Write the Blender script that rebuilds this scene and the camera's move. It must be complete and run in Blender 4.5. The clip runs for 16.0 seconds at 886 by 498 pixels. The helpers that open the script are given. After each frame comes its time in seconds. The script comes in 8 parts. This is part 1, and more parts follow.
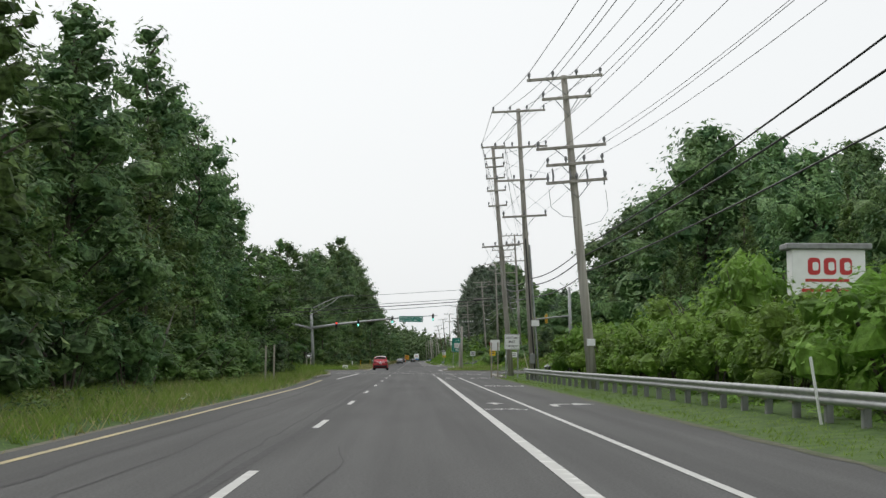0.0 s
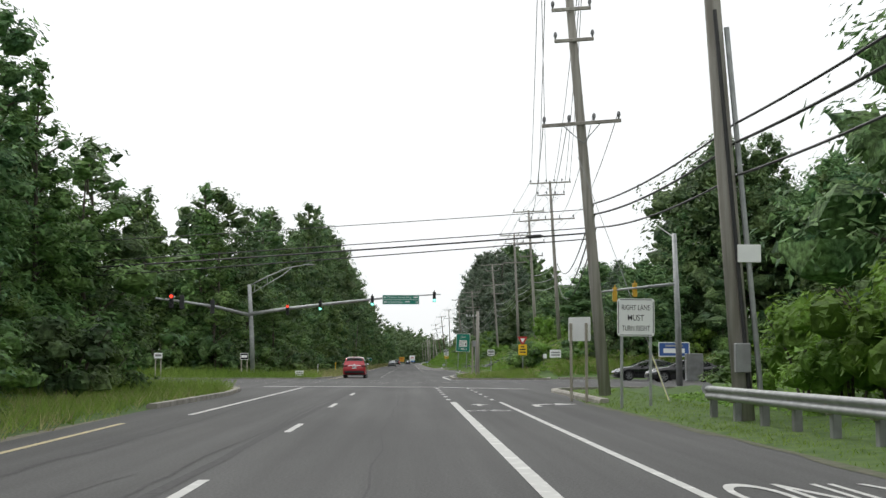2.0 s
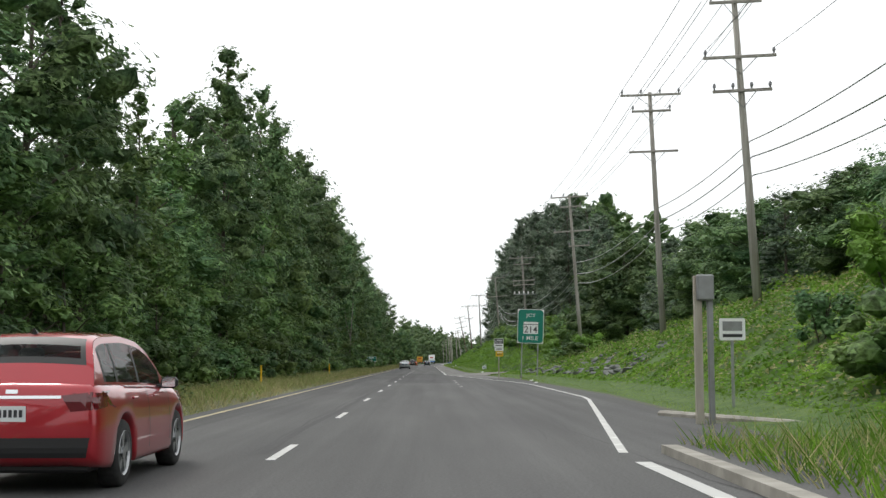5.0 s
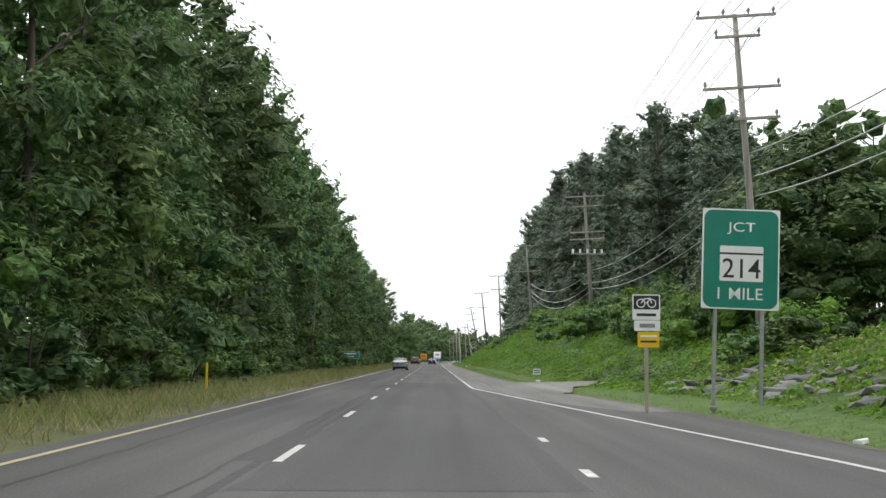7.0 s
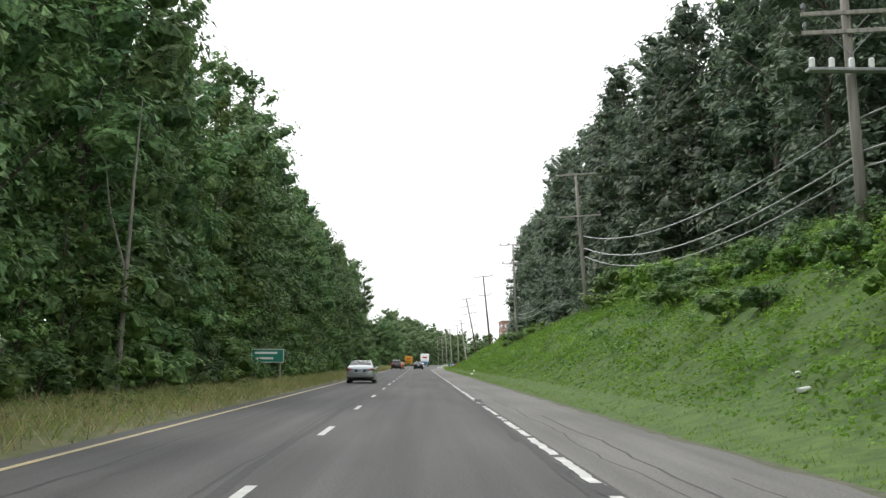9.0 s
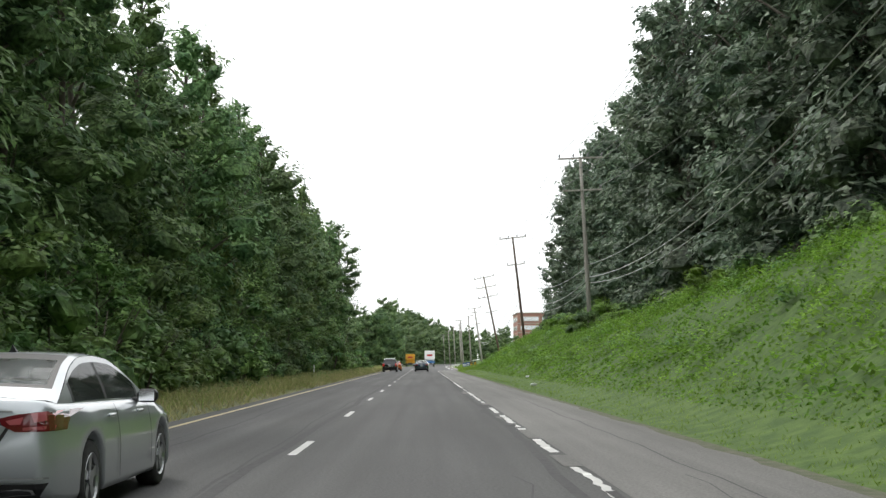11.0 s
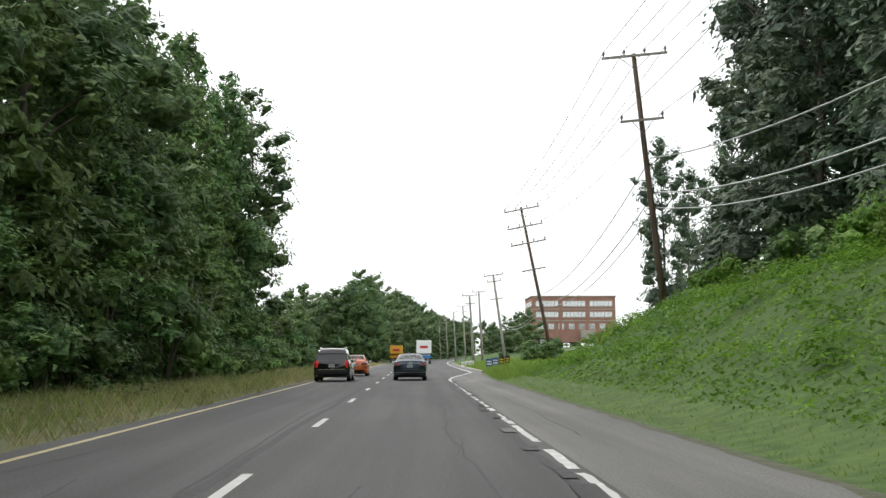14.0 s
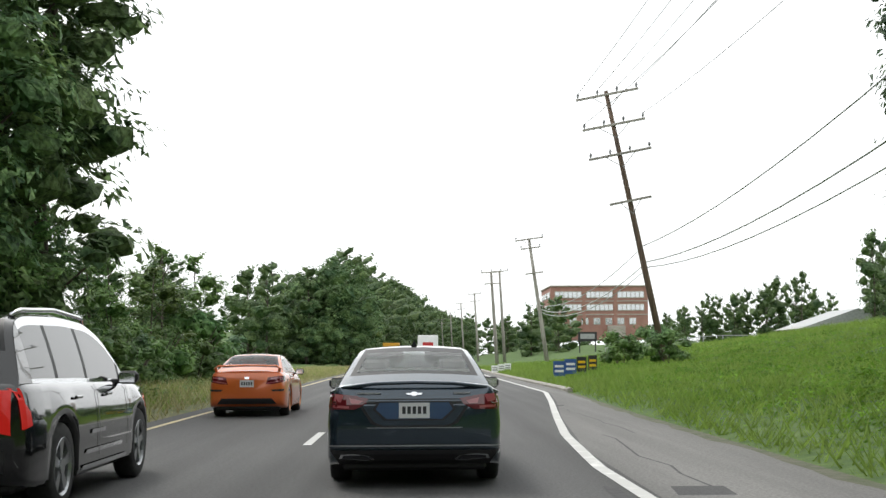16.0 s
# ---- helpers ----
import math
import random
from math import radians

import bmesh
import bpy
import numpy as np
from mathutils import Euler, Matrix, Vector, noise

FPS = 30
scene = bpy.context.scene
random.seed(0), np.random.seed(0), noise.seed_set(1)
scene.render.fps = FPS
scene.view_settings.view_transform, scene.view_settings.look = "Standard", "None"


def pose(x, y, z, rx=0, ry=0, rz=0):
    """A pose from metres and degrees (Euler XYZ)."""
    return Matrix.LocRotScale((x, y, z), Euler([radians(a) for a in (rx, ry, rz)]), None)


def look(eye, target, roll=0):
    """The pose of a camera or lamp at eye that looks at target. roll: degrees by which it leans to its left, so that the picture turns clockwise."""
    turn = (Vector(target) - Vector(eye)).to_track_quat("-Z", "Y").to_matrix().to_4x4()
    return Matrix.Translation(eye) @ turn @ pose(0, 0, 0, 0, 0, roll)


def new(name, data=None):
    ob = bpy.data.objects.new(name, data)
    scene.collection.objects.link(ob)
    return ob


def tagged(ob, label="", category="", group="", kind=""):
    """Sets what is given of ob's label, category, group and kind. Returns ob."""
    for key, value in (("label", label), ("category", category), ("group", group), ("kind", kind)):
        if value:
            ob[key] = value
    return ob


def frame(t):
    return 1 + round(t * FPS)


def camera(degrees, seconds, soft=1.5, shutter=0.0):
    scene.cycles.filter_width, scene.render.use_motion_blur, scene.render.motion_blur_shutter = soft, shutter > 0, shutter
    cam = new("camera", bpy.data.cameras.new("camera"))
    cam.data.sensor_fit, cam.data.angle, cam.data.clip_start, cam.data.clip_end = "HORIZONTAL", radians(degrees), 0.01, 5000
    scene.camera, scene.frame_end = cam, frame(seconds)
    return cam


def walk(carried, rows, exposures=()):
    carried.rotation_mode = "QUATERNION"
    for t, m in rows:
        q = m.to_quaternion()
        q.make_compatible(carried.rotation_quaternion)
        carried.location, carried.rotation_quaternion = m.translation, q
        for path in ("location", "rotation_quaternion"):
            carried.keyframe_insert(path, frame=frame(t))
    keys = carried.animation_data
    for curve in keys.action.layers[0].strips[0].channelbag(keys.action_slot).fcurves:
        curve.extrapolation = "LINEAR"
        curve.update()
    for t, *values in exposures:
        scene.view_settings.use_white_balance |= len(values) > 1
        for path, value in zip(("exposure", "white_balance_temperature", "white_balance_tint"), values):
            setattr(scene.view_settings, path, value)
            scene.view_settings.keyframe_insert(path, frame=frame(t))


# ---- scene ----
# camera: a windscreen camera in a car, about 1.34 m above the road
cam = camera(40.29, 16.0, soft=1.45)
PATH = [
    (0, (0.233, -0.000, 1.358), (0.707, 19.912, 3.173), 0.27),
    (0.5, (0.252, 11.244, 1.347), (0.727, 31.155, 3.165), 0.25),
    (1, (0.351, 23.314, 1.342), (0.851, 43.225, 3.158), 0.18),
    (1.5, (0.479, 36.251, 1.332), (1.022, 56.168, 3.076), 0.06),
    (2, (0.618, 49.782, 1.333), (1.160, 69.689, 3.180), 0.04),
    (2.5, (0.677, 63.662, 1.331), (1.170, 83.572, 3.163), 0.02),
    (3, (0.573, 77.856, 1.335), (1.013, 97.771, 3.129), -0.03),
    (3.5, (0.420, 92.084, 1.334), (0.744, 112.004, 3.085), -0.12),
    (4, (0.357, 105.672, 1.332), (0.670, 125.590, 3.117), -0.38),
    (4.2, (0.354, 111.036, 1.331), (0.683, 130.948, 3.177), -0.43),
    (6.3, (0.739, 170.579, 1.351), (0.807, 190.493, 3.202), 0.42),
    (6.5, (0.628, 177.289, 1.352), (0.716, 197.202, 3.213), 0.42),
    (7, (0.347, 193.995, 1.347), (0.492, 213.912, 3.161), 0.36),
    (7.5, (0.177, 210.645, 1.341), (0.397, 230.560, 3.162), 0.20),
    (8, (0.137, 227.816, 1.330), (0.395, 247.727, 3.198), 0.13),
    (8.5, (0.124, 244.515, 1.335), (0.463, 264.430, 3.152), 0.13),
    (9, (0.135, 260.566, 1.346), (0.514, 280.475, 3.215), 0.20),
    (9.2, (0.135, 267.056, 1.348), (0.507, 286.965, 3.222), 0.21),
    (11.3, (0.234, 337.533, 1.335), (0.587, 357.445, 3.172), -0.51),
    (11.5, (0.233, 344.060, 1.335), (0.608, 363.975, 3.140), -0.57),
    (12, (0.231, 360.283, 1.335), (0.653, 380.198, 3.123), -0.71),
    (12.5, (0.246, 375.732, 1.342), (0.713, 395.649, 3.101), -0.69),
    (13, (0.263, 390.823, 1.344), (0.755, 410.741, 3.088), -0.45),
    (13.5, (0.266, 405.552, 1.345), (0.742, 425.468, 3.111), -0.27),
    (14, (0.222, 419.637, 1.341), (0.685, 439.554, 3.102), -0.14),
    (14.5, (0.186, 433.474, 1.336), (0.666, 453.392, 3.086), -0.07),
    (15, (0.087, 446.761, 1.338), (0.565, 466.678, 3.095), -0.11),
    (15.3, (0.046, 454.660, 1.335), (0.527, 474.578, 3.081), -0.14),
    (15.5, (0.015, 459.944, 1.334), (0.490, 479.862, 3.080), -0.18),
    (16, (-0.059, 473.026, 1.337), (0.433, 492.942, 3.100), -0.34),
]
walk(cam, [(t, look(eye, target, roll)) for t, eye, target, roll in PATH], exposures=[(0.0, -0.32), (0.7, -0.27), (2.0, -0.12), (4.0, -0.04), (6.5, 0.17), (7.5, 0.28), (9.0, 0.4), (11.5, 0.32), (13.5, 0.18), (16.0, 0.28)])

# ---- world and light: bright, thin overcast ----
SUN_ELEVATION, SUN_AZIMUTH = radians(52), radians(-35)
world = bpy.data.worlds.new("overcast")
scene.world = world
world.use_nodes = True
wn = world.node_tree
wn.nodes.clear()
w_out = wn.nodes.new("ShaderNodeOutputWorld")
w_bg = wn.nodes.new("ShaderNodeBackground")
w_sky = wn.nodes.new("ShaderNodeTexSky")
w_sky.sky_type = "NISHITA"
w_sky.sun_disc = False
w_sky.sun_elevation, w_sky.sun_rotation = SUN_ELEVATION, SUN_AZIMUTH
w_sky.dust_density, w_sky.air_density = 6.0, 1.0
w_hsv = wn.nodes.new("ShaderNodeHueSaturation")
w_hsv.inputs["Saturation"].default_value = 0.25
w_mix = wn.nodes.new("ShaderNodeMix")
w_mix.data_type = "RGBA"
w_mix.inputs["Factor"].default_value = 0.75
w_mix.inputs["B"].default_value = (11.6, 11.9, 12.0, 1)
wn.links.new(w_sky.outputs[0], w_hsv.inputs["Color"])
wn.links.new(w_hsv.outputs[0], w_mix.inputs["A"])
wn.links.new(w_mix.outputs["Result"], w_bg.inputs["Color"])
w_bg.inputs["Strength"].default_value = 0.115
wn.links.new(w_bg.outputs[0], w_out.inputs["Surface"])

sun_data = bpy.data.lights.new("sun", "SUN")
sun_data.energy, sun_data.angle, sun_data.color = 1.2, radians(14), (1.0, 0.97, 0.92)
sun = new("sun", sun_data)
sun.matrix_world = look((0, 0, 80), (80 * math.sin(-SUN_AZIMUTH) * math.cos(SUN_ELEVATION), -80 * math.cos(SUN_AZIMUTH) * math.cos(SUN_ELEVATION), 80 - 80 * math.sin(SUN_ELEVATION)))

# ---- materials ----


def material(name, color, rough=0.7, metal=0.0, color2=None, scale=3.0, detail=6.0, bump=0.0, bump_scale=40.0, island=0.0, obj_random=0.0, coat=0.0, spec=0.5, translucent=0.0, stretch=None, mid=0.5, width=0.3):
    m = bpy.data.materials.new(name)
    m.use_nodes = True
    nt = m.node_tree
    b = nt.nodes["Principled BSDF"]
    b.inputs["Roughness"].default_value, b.inputs["Metallic"].default_value = rough, metal
    b.inputs["Coat Weight"].default_value = coat
    b.inputs["Specular IOR Level"].default_value = spec
    tc = nt.nodes.new("ShaderNodeTexCoord")
    vec = tc.outputs["Object"]
    if stretch:
        mp = nt.nodes.new("ShaderNodeMapping")
        mp.inputs["Scale"].default_value = stretch
        nt.links.new(vec, mp.inputs["Vector"])
        vec = mp.outputs[0]
    color = (*color, 1)
    out = None
    if color2:
        n = nt.nodes.new("ShaderNodeTexNoise")
        n.inputs["Scale"].default_value, n.inputs["Detail"].default_value = scale, detail
        nt.links.new(vec, n.inputs["Vector"])
        r = nt.nodes.new("ShaderNodeValToRGB")
        r.color_ramp.elements[0].position, r.color_ramp.elements[1].position = max(0, mid - width / 2), min(1, mid + width / 2)
        r.color_ramp.elements[0].color, r.color_ramp.elements[1].color = color, (*color2, 1)
        nt.links.new(n.outputs["Fac"], r.inputs["Fac"])
        out = r.outputs[0]
    if island or obj_random:
        h = nt.nodes.new("ShaderNodeHueSaturation")
        if out:
            nt.links.new(out, h.inputs["Color"])
        else:
            h.inputs["Color"].default_value = color
        g = nt.nodes.new("ShaderNodeNewGeometry")
        o = nt.nodes.new("ShaderNodeObjectInfo")
        val = nt.nodes.new("ShaderNodeMath")
        val.operation = "MULTIPLY_ADD"
        nt.links.new(g.outputs["Random Per Island"], val.inputs[0])
        val.inputs[1].default_value, val.inputs[2].default_value = 2 * island, 1 - island
        val2 = nt.nodes.new("ShaderNodeMath")
        val2.operation = "MULTIPLY_ADD"
        nt.links.new(o.outputs["Random"], val2.inputs[0])
        val2.inputs[1].default_value, val2.inputs[2].default_value = 2 * obj_random, 1 - obj_random
        mul = nt.nodes.new("ShaderNodeMath")
        mul.operation = "MULTIPLY"
        nt.links.new(val.outputs[0], mul.inputs[0])
        nt.links.new(val2.outputs[0], mul.inputs[1])
        nt.links.new(mul.outputs[0], h.inputs["Value"])
        hue = nt.nodes.new("ShaderNodeMath")
        hue.operation = "MULTIPLY_ADD"
        nt.links.new(o.outputs["Random"], hue.inputs[0])
        hue.inputs[1].default_value, hue.inputs[2].default_value = 0.034 * min(1, obj_random * 3), 0.5 - 0.014 * min(1, obj_random * 3)
        nt.links.new(hue.outputs[0], h.inputs["Hue"])
        out = h.outputs[0]
    if out:
        nt.links.new(out, b.inputs["Base Color"])
    else:
        b.inputs["Base Color"].default_value = color
    if bump:
        n2 = nt.nodes.new("ShaderNodeTexNoise")
        n2.inputs["Scale"].default_value, n2.inputs["Detail"].default_value = bump_scale, 4
        nt.links.new(vec, n2.inputs["Vector"])
        bp = nt.nodes.new("ShaderNodeBump")
        bp.inputs["Strength"].default_value, bp.inputs["Distance"].default_value = bump, 0.02
        nt.links.new(n2.outputs["Fac"], bp.inputs["Height"])
        nt.links.new(bp.outputs[0], b.inputs["Normal"])
    if translucent:
        tr = nt.nodes.new("ShaderNodeBsdfTranslucent")
        if out:
            nt.links.new(out, tr.inputs["Color"])
        else:
            tr.inputs["Color"].default_value = color
        mx = nt.nodes.new("ShaderNodeMixShader")
        mx.inputs[0].default_value = translucent
        nt.links.new(b.outputs[0], mx.inputs[1])
        nt.links.new(tr.outputs[0], mx.inputs[2])
        nt.links.new(mx.outputs[0], nt.nodes["Material Output"].inputs["Surface"])
    return m


def asphalt_material(name, lo, hi):
    """Worn asphalt: broad stains, wheel-path streaks along y, fine aggregate."""
    m = material(name, lo, 0.82, color2=hi, scale=0.35, detail=8, bump=0.25, bump_scale=60, spec=0.3, stretch=(1.0, 0.22, 1.0), mid=0.5, width=0.5)
    nt = m.node_tree
    b = nt.nodes["Principled BSDF"]
    src = b.inputs["Base Color"].links[0].from_socket
    tc = nt.nodes.new("ShaderNodeTexCoord")
    n = nt.nodes.new("ShaderNodeTexNoise")
    n.inputs["Scale"].default_value, n.inputs["Detail"].default_value = 28, 3
    nt.links.new(tc.outputs["Object"], n.inputs["Vector"])
    mr = nt.nodes.new("ShaderNodeMapRange")
    mr.inputs["From Min"].default_value, mr.inputs["From Max"].default_value = 0.3, 0.7
    mr.inputs["To Min"].default_value, mr.inputs["To Max"].default_value = 0.72, 1.28
    nt.links.new(n.outputs["Fac"], mr.inputs["Value"])
    mp = nt.nodes.new("ShaderNodeMapping")
    mp.inputs["Scale"].default_value = (1.6, 0.03, 1)
    nt.links.new(tc.outputs["Object"], mp.inputs["Vector"])
    n3 = nt.nodes.new("ShaderNodeTexNoise")
    n3.inputs["Scale"].default_value, n3.inputs["Detail"].default_value = 1.0, 5
    nt.links.new(mp.outputs[0], n3.inputs["Vector"])
    mr3 = nt.nodes.new("ShaderNodeMapRange")
    mr3.inputs["From Min"].default_value, mr3.inputs["From Max"].default_value = 0.3, 0.7
    mr3.inputs["To Min"].default_value, mr3.inputs["To Max"].default_value = 0.8, 1.2
    nt.links.new(n3.outputs["Fac"], mr3.inputs["Value"])
    mm = nt.nodes.new("ShaderNodeMath")
    mm.operation = "MULTIPLY"
    nt.links.new(mr.outputs[0], mm.inputs[0])
    nt.links.new(mr3.outputs[0], mm.inputs[1])
    h = nt.nodes.new("ShaderNodeHueSaturation")
    nt.links.new(src, h.inputs["Color"])
    nt.links.new(mm.outputs[0], h.inputs["Value"])
    nt.links.new(h.outputs[0], b.inputs["Base Color"])
    return m


def glowing(name, color, strength):
    m = material(name, color, 0.3)
    b = m.node_tree.nodes["Principled BSDF"]
    b.inputs["Emission Color"].default_value, b.inputs["Emission Strength"].default_value = (*color, 1), strength
    return m


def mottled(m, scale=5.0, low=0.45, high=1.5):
    """Noise in the foliage colour at leaf size: pale leaves, painted shade in between."""
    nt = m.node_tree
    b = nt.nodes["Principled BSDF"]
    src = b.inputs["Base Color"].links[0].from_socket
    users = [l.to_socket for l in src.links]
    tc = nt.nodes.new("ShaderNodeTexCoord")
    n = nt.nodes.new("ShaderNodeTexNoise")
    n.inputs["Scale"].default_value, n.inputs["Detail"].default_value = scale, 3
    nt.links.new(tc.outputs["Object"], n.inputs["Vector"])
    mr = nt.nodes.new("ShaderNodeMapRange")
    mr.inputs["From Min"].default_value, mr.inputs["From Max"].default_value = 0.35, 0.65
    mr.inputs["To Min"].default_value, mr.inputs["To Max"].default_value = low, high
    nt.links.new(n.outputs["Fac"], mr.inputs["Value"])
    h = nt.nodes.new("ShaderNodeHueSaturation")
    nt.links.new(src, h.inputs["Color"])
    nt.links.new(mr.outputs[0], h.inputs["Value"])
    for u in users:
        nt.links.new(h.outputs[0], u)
    bp = nt.nodes.new("ShaderNodeBump")
    bp.inputs["Strength"].default_value, bp.inputs["Distance"].default_value = 0.8, 0.12
    nt.links.new(n.outputs["Fac"], bp.inputs["Height"])
    nt.links.new(bp.outputs[0], b.inputs["Normal"])
    return m


ASPHALT = asphalt_material("worn_asphalt", (0.066, 0.066, 0.066), (0.098, 0.098, 0.096))
ASPHALT_OLD = asphalt_material("pale_shoulder_asphalt", (0.118, 0.116, 0.111), (0.185, 0.181, 0.172))
ASPHALT_DARK = asphalt_material("patched_asphalt", (0.042, 0.042, 0.043), (0.066, 0.066, 0.066))
ASPHALT_MID = asphalt_material("newer_lane_asphalt", (0.052, 0.052, 0.053), (0.078, 0.078, 0.078))
CRACK = material("tar_crack", (0.028, 0.028, 0.03), 0.8, color2=(0.05, 0.05, 0.05), scale=9)
PAINT = material("road_paint_white", (0.78, 0.78, 0.75), 0.6, color2=(0.5, 0.5, 0.48), scale=2.5, detail=9, mid=0.36, width=0.22)
PAINT_WORN = material("worn_road_paint", (0.2, 0.2, 0.19), 0.7, color2=(0.62, 0.62, 0.6), scale=2.2, detail=9, mid=0.48, width=0.18)
PAINT_WARM = material("road_paint_warm", (0.64, 0.52, 0.26), 0.6, color2=(0.44, 0.38, 0.22), scale=1.5, detail=9, mid=0.4, width=0.3)
CONCRETE = material("kerb_concrete", (0.36, 0.34, 0.3), 0.85, color2=(0.22, 0.21, 0.18), scale=2, detail=8, bump=0.2)
SOIL = material("bank_ground", (0.034, 0.076, 0.011), 0.95, color2=(0.076, 0.138, 0.021), scale=3.5, detail=9, bump=0.6, bump_scale=9)
SOIL_VERGE = material("short_verge_grass", (0.042, 0.088, 0.014), 0.95, color2=(0.092, 0.15, 0.03), scale=2.2, detail=9, bump=0.6, bump_scale=12)
VERGE_DIRT = material("dirty_pavement_edge", (0.12, 0.115, 0.085), 0.95, color2=(0.07, 0.085, 0.04), scale=4, detail=9, bump=0.5, bump_scale=30)
SOIL_DRY = material("dry_median_ground", (0.16, 0.15, 0.075), 0.95, color2=(0.085, 0.115, 0.035), scale=0.8, detail=9, bump=0.6, bump_scale=9)
GRAVEL = material("verge_gravel", (0.2, 0.18, 0.14), 0.95, color2=(0.13, 0.13, 0.09), scale=3, detail=9, bump=0.5, bump_scale=30)
LEAF_DARK = material("leaf_dark_green", (0.068, 0.132, 0.058), 0.6, color2=(0.19, 0.285, 0.108), scale=0.55, detail=2.5, island=0.16, obj_random=0.3, translucent=0.3, spec=0.2)
LEAF_MID = material("leaf_mid_green", (0.078, 0.152, 0.052), 0.55, color2=(0.19, 0.285, 0.086), scale=0.55, detail=2.5, island=0.16, obj_random=0.28, translucent=0.32, spec=0.2)
LEAF_GREY = material("leaf_grey_green", (0.06, 0.102, 0.066), 0.6, color2=(0.165, 0.215, 0.135), scale=0.5, detail=2.5, island=0.18, obj_random=0.25, translucent=0.28, spec=0.3)
LEAF_BRIGHT = material("leaf_bright_green", (0.125, 0.24, 0.034), 0.6, color2=(0.225, 0.365, 0.062), scale=0.4, detail=4, island=0.2, obj_random=0.15, translucent=0.38, spec=0.3)
WEED = material("weed_leaf", (0.09, 0.2, 0.018), 0.65, color2=(0.17, 0.3, 0.033), scale=0.5, detail=6, island=0.25, translucent=0.45, spec=0.15)
GRASS = material("grass_blades", (0.23, 0.32, 0.075), 0.7, color2=(0.16, 0.26, 0.045), scale=0.35, detail=5, island=0.25, translucent=0.5, spec=0.15)
GRASS_DRY = material("grass_dry", (0.42, 0.37, 0.2), 0.8, color2=(0.25, 0.27, 0.1), scale=0.3, detail=5, island=0.35, translucent=0.3, spec=0.2)
# shade between the leaves goes into the leaf colours; broader tone patches on weeds
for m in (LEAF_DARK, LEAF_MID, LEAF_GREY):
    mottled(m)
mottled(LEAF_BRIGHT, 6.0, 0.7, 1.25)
mottled(WEED, 1.1, 0.66, 1.3)
BARK = material("bark", (0.075, 0.062, 0.048), 0.95, color2=(0.14, 0.12, 0.1), scale=4, detail=7, bump=0.8, bump_scale=14, stretch=(1, 1, 0.2))
PALE_BARK = material("pale_bark", (0.3, 0.28, 0.24), 0.9, color2=(0.18, 0.17, 0.15), scale=3, detail=7)
POLE_WOOD = material("weathered_pole_wood", (0.42, 0.4, 0.36), 0.9, color2=(0.26, 0.24, 0.21), scale=2.5, detail=8, bump=0.4, bump_scale=25, stretch=(3, 3, 0.15), obj_random=0.15)
POLE_BROWN = material("brown_pole_wood", (0.16, 0.11, 0.075), 0.9, color2=(0.09, 0.065, 0.05), scale=2.5, detail=8, bump=0.4, bump_scale=25, stretch=(3, 3, 0.15))
STEEL = material("galvanised_steel", (0.42, 0.43, 0.43), 0.5, 0.6, color2=(0.32, 0.33, 0.33), scale=4, detail=7)
STEEL_DULL = material("dull_grey_metal", (0.3, 0.31, 0.31), 0.6, 0.3, color2=(0.22, 0.22, 0.22), scale=3, detail=7)
WIRE = material("weathered_cable", (0.13, 0.13, 0.13), 0.4, color2=(0.09, 0.09, 0.09), scale=2, spec=0.8)
WIRE_BLACK = material("black_cable", (0.035, 0.035, 0.035), 0.5)
APRON = asphalt_material("pale_gravelly_apron", (0.15, 0.145, 0.13), (0.23, 0.22, 0.2))
# pale copy of the cable colour, with the sky's sheen painted in
WIRE_GREY = material("skylit_cable", (0.42, 0.43, 0.44), 0.45, 0.2)
PORCELAIN = material("insulator_grey", (0.2, 0.2, 0.21), 0.35)
SIGN_GREEN = material("sign_green", (0.0, 0.22, 0.155), 0.45, color2=(0.0, 0.195, 0.135), scale=1.5)
SIGN_WHITE = material("sign_white", (0.86, 0.87, 0.86), 0.45, color2=(0.8, 0.81, 0.8), scale=2)
SIGN_YELLOW = material("sign_yellow", (0.8, 0.5, 0.01), 0.45)
SIGN_BLUE = material("sign_blue", (0.03, 0.09, 0.3), 0.5)
SIGN_RED = material("sign_red", (0.5, 0.03, 0.03), 0.5)
SIGN_BLACK = material("sign_black", (0.02, 0.02, 0.022), 0.5)
SIGNAL_BLACK = material("signal_black", (0.016, 0.017, 0.017), 0.5)
SIGNAL_YELLOW = material("signal_yellow", (0.62, 0.36, 0.03), 0.5)
LAMP_GREEN = glowing("green_signal_light", (0.25, 1.0, 0.8), 2.6)
LAMP_RED = glowing("red_signal_light", (1.0, 0.05, 0.02), 2.0)
BRICK = material("red_brick", (0.34, 0.175, 0.14), 0.9, color2=(0.4, 0.225, 0.18), scale=0.6, detail=8)
STONE_TRIM = material("pale_stone_trim", (0.45, 0.41, 0.36), 0.85, color2=(0.38, 0.34, 0.3), scale=1)
WINDOW_GLASS = material("coated_window_glass", (0.6, 0.62, 0.62), 0.12, 0.85)

# ---- mesh helpers ----


